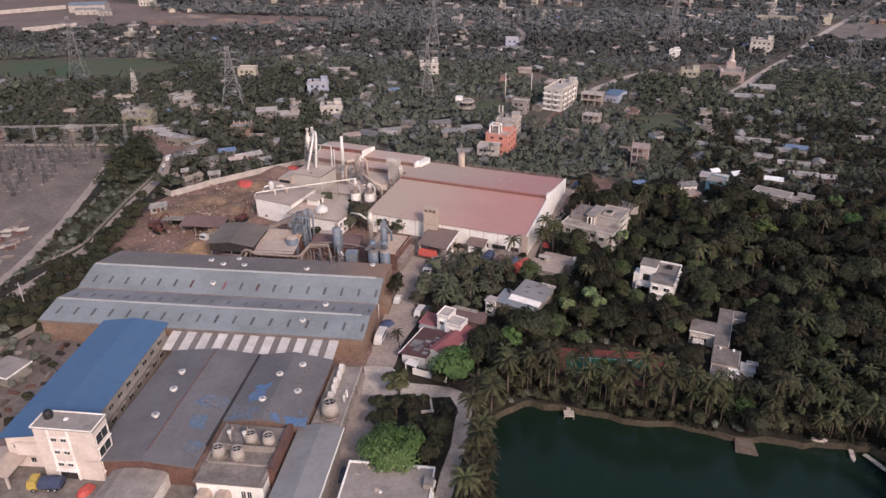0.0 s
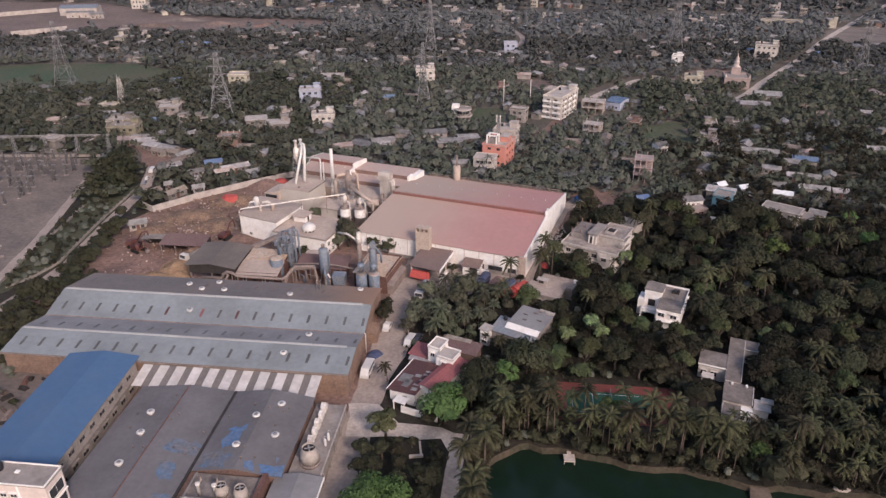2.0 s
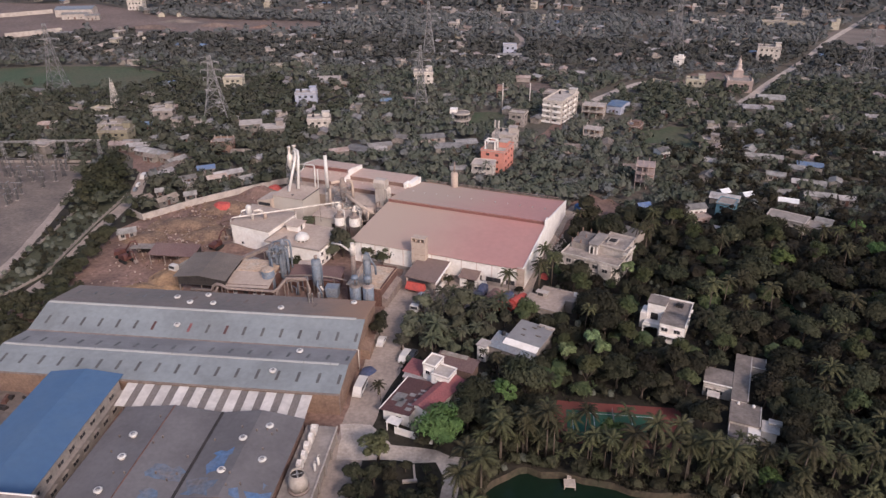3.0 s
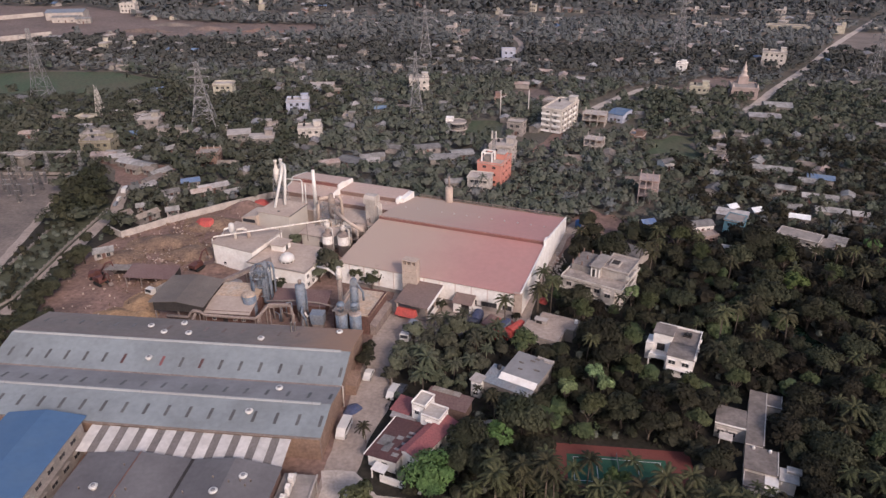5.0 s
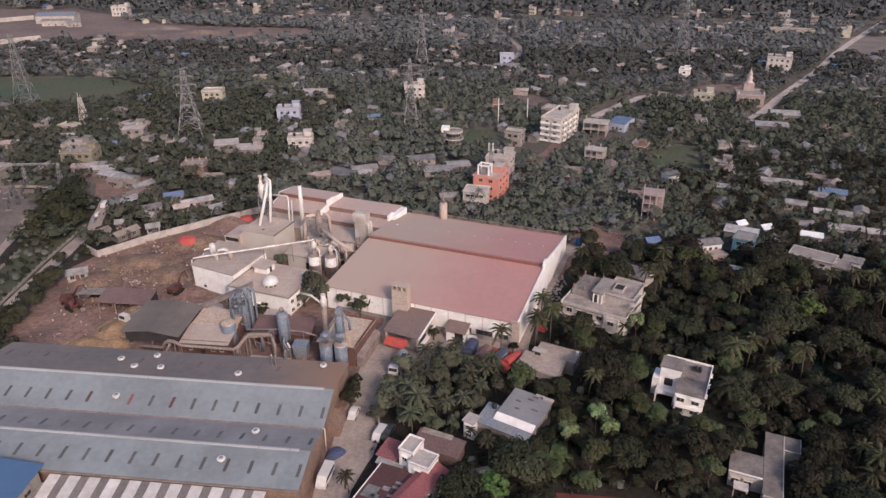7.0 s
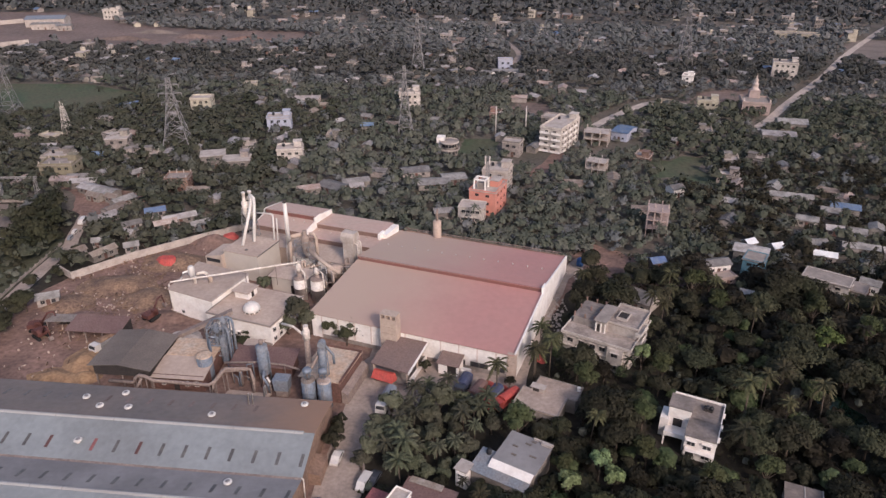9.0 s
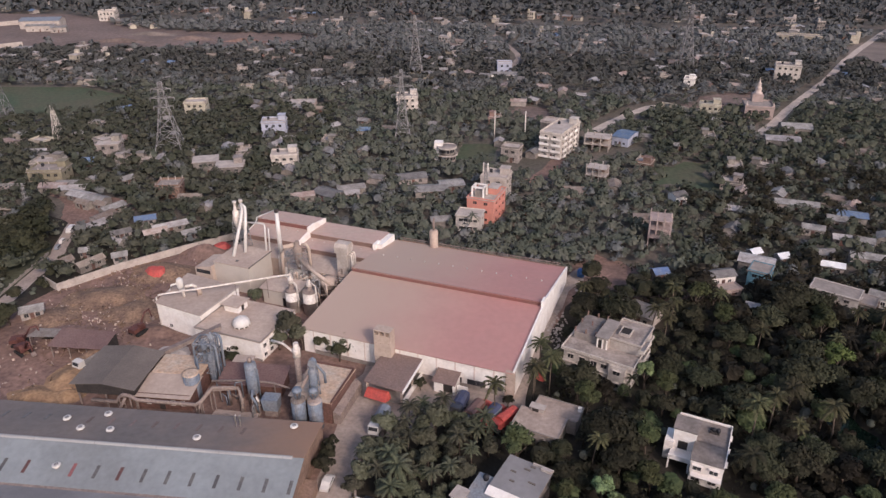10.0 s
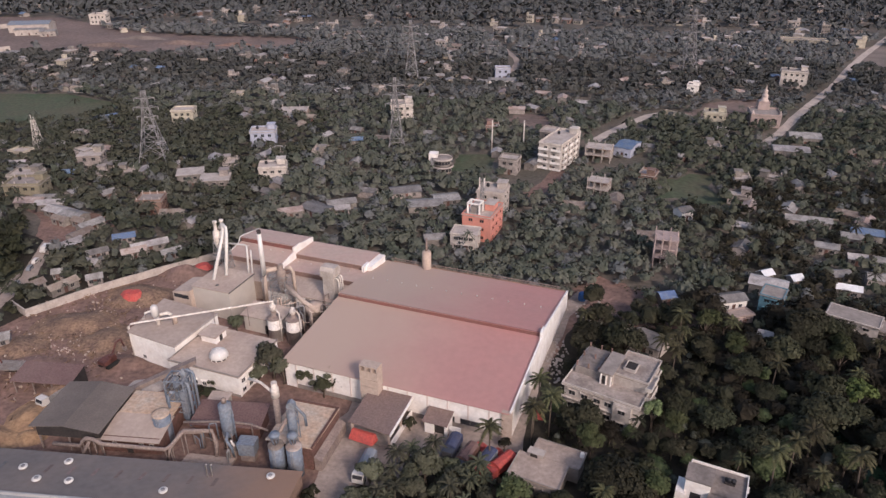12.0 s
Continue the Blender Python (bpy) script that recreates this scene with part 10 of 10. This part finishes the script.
# trees that stand close against the low houses
for house, spots in ((lr, ((6.6, 9.4, 3, 1.0), (7.0, 4.4, 4, 0.9), (9.6, 12.6, 0, 0.8), (9.0, 0.6, 3, 1.0), (-2.6, -3.4, 3, 0.8), (-4.6, -8.2, 0, 0.8), (-1.6, -12.6, 3, 0.7), (-9.0, 2.0, 1, 0.8), (-8.6, 8.2, 0, 0.8), (-4.0, 13.6, 3, 1.0), (10.0, 18.0, 2, 0.8), (3.6, 21.4, 3, 0.9), (12.4, 6.0, 0, 0.9), (12.6, -3.4, 2, 0.8), (-3.0, 18.6, 1, 0.9), (6.0, -13.4, 3, 0.55), (13.0, -9.0, 0, 0.8))),
                     (v4, ((0.2, -6.0, 3, 0.72), (3.6, -6.2, 3, 0.8), (7.0, -5.8, 3, 0.8), (10.6, -3.0, 0, 0.65), (11.2, 1.8, 3, 0.9), (11.0, 6.4, 1, 0.7), (-7.2, -7.4, 3, 0.6))),
                     (v3, ((1.0, -2.8, 3, 0.62), (4.2, -3.0, 3, 0.66), (7.6, -3.0, 3, 0.66), (11.2, -2.0, 0, 0.55), (14.2, 4.0, 3, 0.8), (14.4, 8.4, 1, 0.6)))):
    for u, v, k, s in spots:
        at = house.matrix_world @ Vector((u, v, 0))
        if any((at.x - a) ** 2 + (at.y - b) ** 2 < (0.6 * r) ** 2 for a, b, r in TREES):
            continue
        plant(near_kinds[k], at.x, at.y, s, rnd.uniform(0, 360))
        TREES.append((at.x, at.y, 2.4 * s))
# the wood east of the factory
for _ in range(9000):
    if count >= 285:
        break
    x, y = rnd.uniform(-20, 118), rnd.uniform(84, 232)
    if x > 0.66 * (y + 10):
        continue
    palm = rnd.random() < (0.42 if y < 135 else 0.16)
    grow = rnd.uniform(0.6, 0.95) if palm else rnd.uniform(0.62, 1.12)
    need = 1.9 if palm else 2.7
    if not free(x, y, 1.4 if not palm else 0.8, 0.75 if palm else grow * 1.15) or any((x - a) ** 2 + (y - b) ** 2 < (need + r) ** 2 * 0.8 for a, b, r in TREES):
        continue
    if palm:
        plant(rnd.choice(palm_kinds), x, y, grow, rnd.uniform(0, 360))
    else:
        plant(near_kinds[rnd.choices(range(6), (6, 5, 5, 3, 2, 0.5))[0]], x, y, grow, rnd.uniform(0, 360))
    TREES.append((x, y, need))
    count += 1
# the patterns stand at the edge of the wood
for k, p in enumerate(near_kinds + palm_kinds):
    p.matrix_world = pose(112 + 7 * (k % 5), 205 + 8 * (k // 5), 0)
    TREES.append((112 + 7 * (k % 5), 205 + 8 * (k // 5), 2.5))

THIN = [[(24, 243), (50, 230), (66, 236), (52, 262), (28, 262)], [(-70, 290), (0, 290), (0, 322), (-70, 318)]]
GRID = {}


def crowded(x, y, r):
    i, j = int(x // 10), int(y // 10)
    for a in (-1, 0, 1):
        for b in (-1, 0, 1):
            for tx, ty, tr in GRID.get((i + a, j + b), ()):
                if (x - tx) ** 2 + (y - ty) ** 2 < (r + tr) ** 2 * 0.62:
                    return True
    return False


def note(x, y, r):
    GRID.setdefault((int(x // 10), int(y // 10)), []).append((x, y, r))


for t in TREES:
    note(*t)


def wood(name, label, y0, y1, tries, cards, size, seed, material, dry=0.0, xs=None, palms=0.0, gap=1.0, need=2.7, scale=(0.7, 1.2), zone=None):
    """A wood of many trees, joined into one mesh."""
    r = random.Random(seed)
    forms = [np.concatenate([crown_cards(seed + k, R, H, lobes, int(cards * c), size, 0.8, 0.28), core(seed + k, R, H, 0.74 if y0 < 200 else 0.56)]) + np.array([0, 0, 1.6]) for k, (R, H, lobes, c) in enumerate(((4.2, 5.8, 9, 1), (3.4, 6.6, 8, 0.9), (5.0, 5.2, 11, 1.2), (2.9, 4.4, 6, 0.7), (4.0, 7.0, 9, 1)))]
    fronds = [palm_leaves(seed + k, 10.0 + k, (0.5, -0.3 * k), 16, 3.0) for k in range(2)]
    out, turns = [], []
    for _ in range(tries):
        y = y0 + (y1 - y0) * math.sqrt(r.random()) if y0 > 250 else r.uniform(y0, y1)
        x = r.uniform(*xs) if xs else r.uniform(-0.86, 0.54) * (y + 20)
        s = r.uniform(*scale)
        if zone and not inside(zone, x, y):
            continue
        if x > 0.54 * (y + 20) + 24 or crowded(x, y, need * s) or not free(x, y, gap, s):
            continue
        if y > 250 and noise.noise((x / 38.0, y / 38.0, 9.7)) < -0.4 and r.random() < 0.6:
            continue
        if any(inside(p, x, y) for p in THIN) and r.random() < 0.6:
            continue
        a = r.uniform(0, 6.28)
        q = r.choice(fronds) if r.random() < palms else r.choice(forms)
        ca, sa = math.cos(a) * s, math.sin(a) * s
        p = np.empty_like(q)
        tall = s * r.uniform(0.8, 1.25)
        p[:, :, 0] = q[:, :, 0] * ca - q[:, :, 1] * sa + x
        p[:, :, 1] = q[:, :, 0] * sa + q[:, :, 1] * ca + y
        p[:, :, 2] = q[:, :, 2] * tall
        out.append(p)
        turns.append(dome(p, x, y, 2.6 * s if q is not fronds[0] and q is not fronds[1] else 0.0, 0.25 if y < 250 else 0.7 if y < 430 else 1.3))
        note(x, y, need * s)
    ob = new(name, leaf_mesh(name, np.concatenate(out), material, np.concatenate(turns)))
    return tagged(ob, label, "trees", "", "stuff")


wood("palm_grove", "dense grove of young palms behind the pond bank", 115, 131, 300, 230, 0.55, 90, LEAVES_PALM, xs=(1, 96), palms=1.0, need=1.5, gap=0.3, scale=(0.35, 0.85))
wood("palm_grove", "dense grove of palms on the narrow west bank", 80, 113, 200, 230, 0.55, 92, LEAVES_PALM, xs=(-1.2, 2.5), palms=1.0, need=1.3, gap=0.2, scale=(0.4, 0.8))
wood("bushes", "dark bushes between the palms behind the pond", 114, 133, 900, 230, 0.46, 94, LEAVES, xs=(-2, 98), need=1.6, gap=0.2, scale=(0.25, 0.6))
wood("woodland", "deep green trees scattered in the wood", 90, 215, 220, 420, 0.44, 102, LEAVES_GREEN, xs=(-15, 70), need=2.0, gap=1.0, scale=(0.4, 0.95))
wood("woodland", "dark green trees beyond the wood east of the factory", 84, 246, 6000, 330, 0.48, 100, LEAVES, xs=(-19, 56), palms=0.1, need=2.4, gap=0.8, scale=(0.28, 1.0))
wood("woodland", "dark brownish trees beyond the wood east of the factory", 84, 246, 15000, 230, 0.54, 104, LEAVES_BROWN, xs=(56, 190), palms=0.12, need=2.4, gap=0.8, scale=(0.3, 1.05))
wood("tree_belt", "low dull bushes between track and road", 150, 232, 130, 200, 0.4, 130, LEAVES, xs=(-150, -132), gap=0.5, need=2.6, scale=(0.18, 0.42))
wood("tree_belt", "dark green trees between track and road", 224, 286, 700, 420, 0.5, 140, LEAVES, xs=(-164, -137), gap=0.3, need=2.2, scale=(0.5, 1.0), zone=[(-153, 283), (-142.5, 264.5), (-139, 243), (-144.5, 226), (-152, 232), (-161, 256), (-162, 274), (-159, 284)])
wood("tree_belt", "dark green trees along the end of the shed", 132, 206, 700, 360, 0.48, 150, LEAVES, xs=(-127, -113), gap=1.4, need=2.4, scale=(0.45, 0.85))
wood("tree_belt", "bushes along the road and yard wall", 176, 256, 60, 360, 0.48, 160, LEAVES, xs=(-133, -124), gap=0.3, scale=(0.4, 0.8))
wood("woodland", "dark brownish trees round the eastern houses", 244, 340, 1100, 96, 0.68, 180, LEAVES_BROWN, xs=(66, 230), palms=0.1, scale=(0.3, 0.9), need=2.5, gap=0.6)
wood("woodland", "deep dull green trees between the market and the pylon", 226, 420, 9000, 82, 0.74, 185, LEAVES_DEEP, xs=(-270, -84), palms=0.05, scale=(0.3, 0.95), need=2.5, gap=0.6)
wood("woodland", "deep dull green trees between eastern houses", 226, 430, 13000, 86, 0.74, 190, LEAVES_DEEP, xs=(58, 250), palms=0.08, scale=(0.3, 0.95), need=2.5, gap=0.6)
# leaf colours pale with distance: the haze is in the material
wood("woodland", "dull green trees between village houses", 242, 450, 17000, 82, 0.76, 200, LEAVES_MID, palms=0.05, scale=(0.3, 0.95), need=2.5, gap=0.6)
wood("woodland", "trees between village houses with haze in their leaf colour", 246, 480, 12000, 76, 0.78, 250, LEAVES_HAZE_FAR, scale=(0.28, 0.8), need=2.4, gap=0.5)
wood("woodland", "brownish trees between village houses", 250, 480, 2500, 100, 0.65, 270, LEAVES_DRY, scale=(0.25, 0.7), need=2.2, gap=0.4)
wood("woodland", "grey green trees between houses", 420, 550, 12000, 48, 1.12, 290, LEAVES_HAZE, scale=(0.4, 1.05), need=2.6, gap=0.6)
wood("woodland", "trees between far houses with haze in their leaf colour", 520, 670, 12000, 52, 1.1, 300, LEAVES_HAZE_FAR, scale=(0.45, 1.1), need=2.7, gap=0.6)
wood("woodland", "trees in the far distance with haze in their leaf colour", 660, 1000, 12000, 18, 1.95, 400, LEAVES_HAZE_FAR, scale=(0.7, 1.4), need=3.2, gap=0.8)
wood("hedge", "low dusty green bushes along walls and lanes", 95, 420, 7000, 70, 0.5, 500, LEAVES_MID, gap=0.0, need=2.2, scale=(0.2, 0.45))
# bushes hang over the pond bank
r = random.Random(35)
form = crown_cards(36, 2.2, 2.4, 7, 170, 0.34)
out = []
shore = edge + [(86, 108), (90, 96)]
for line, reach in ((shore, 2.6), ([(1.6, 116.0), (0.9, 106), (0.4, 96), (-0.4, 84)], 1.4)):
    for (ax, ay), (bx, by) in zip(line, line[1:]):
        d = math.hypot(bx - ax, by - ay)
        for k in range(int(d * 1.5)):
            t = r.random()
            x, y = ax + (bx - ax) * t, ay + (by - ay) * t
            if abs(x - 18) < 1.8 or abs(x - 53) < 2.6 or (8 < x < 17 and r.random() < 0.6):
                continue
            if reach > 2:
                y += r.uniform(-2.4 if 24 < x < 50 else -0.3, reach)
            else:
                x -= r.uniform(-0.5, reach)
            s, a = r.uniform(0.35, 0.85), r.uniform(0, 6.28)
            p = form.copy()
            p[:, :, 0] = (form[:, :, 0] * math.cos(a) - form[:, :, 1] * math.sin(a)) * s + x
            p[:, :, 1] = (form[:, :, 0] * math.sin(a) + form[:, :, 1] * math.cos(a)) * s + y
            p[:, :, 2] = form[:, :, 2] * s - 0.9 * r.random()
            out.append(p)
tagged(new("hedge", leaf_mesh("hedge", np.concatenate(out), LEAVES)), "dark green bushes hanging over the pond bank", "bushes", "", "stuff")
r = np.random.RandomState(71)
spots = []
for _ in range(9000):
    x, y = r.uniform(-20, 130), r.uniform(84, 255)
    if free(x, y, 0.2):
        spots.append((x, y))
spots = np.repeat(np.array(spots), 3, 0) + r.normal(size=(len(spots) * 3, 2)) * 0.7
c = np.concatenate([spots, r.uniform(0.1, 1.1, (len(spots), 1))], 1)
t = r.normal(size=(len(c), 3))
t /= np.linalg.norm(t, axis=1)[:, None]
b = np.cross(t, r.normal(size=(len(c), 3)))
b /= np.linalg.norm(b, axis=1)[:, None]
size = r.uniform(0.25, 0.6, (len(c), 1))
q = np.stack([c - t * size, c + t * size * 0.5 - b * size * 0.7, c + t * size * 0.5 + b * size * 0.7], 1)
q[:, :, 2] = np.maximum(q[:, :, 2], 0.02)
tagged(new("undergrowth", leaf_mesh("undergrowth", q, LEAVES)), "low dull green undergrowth below the trees", "undergrowth", "", "stuff")
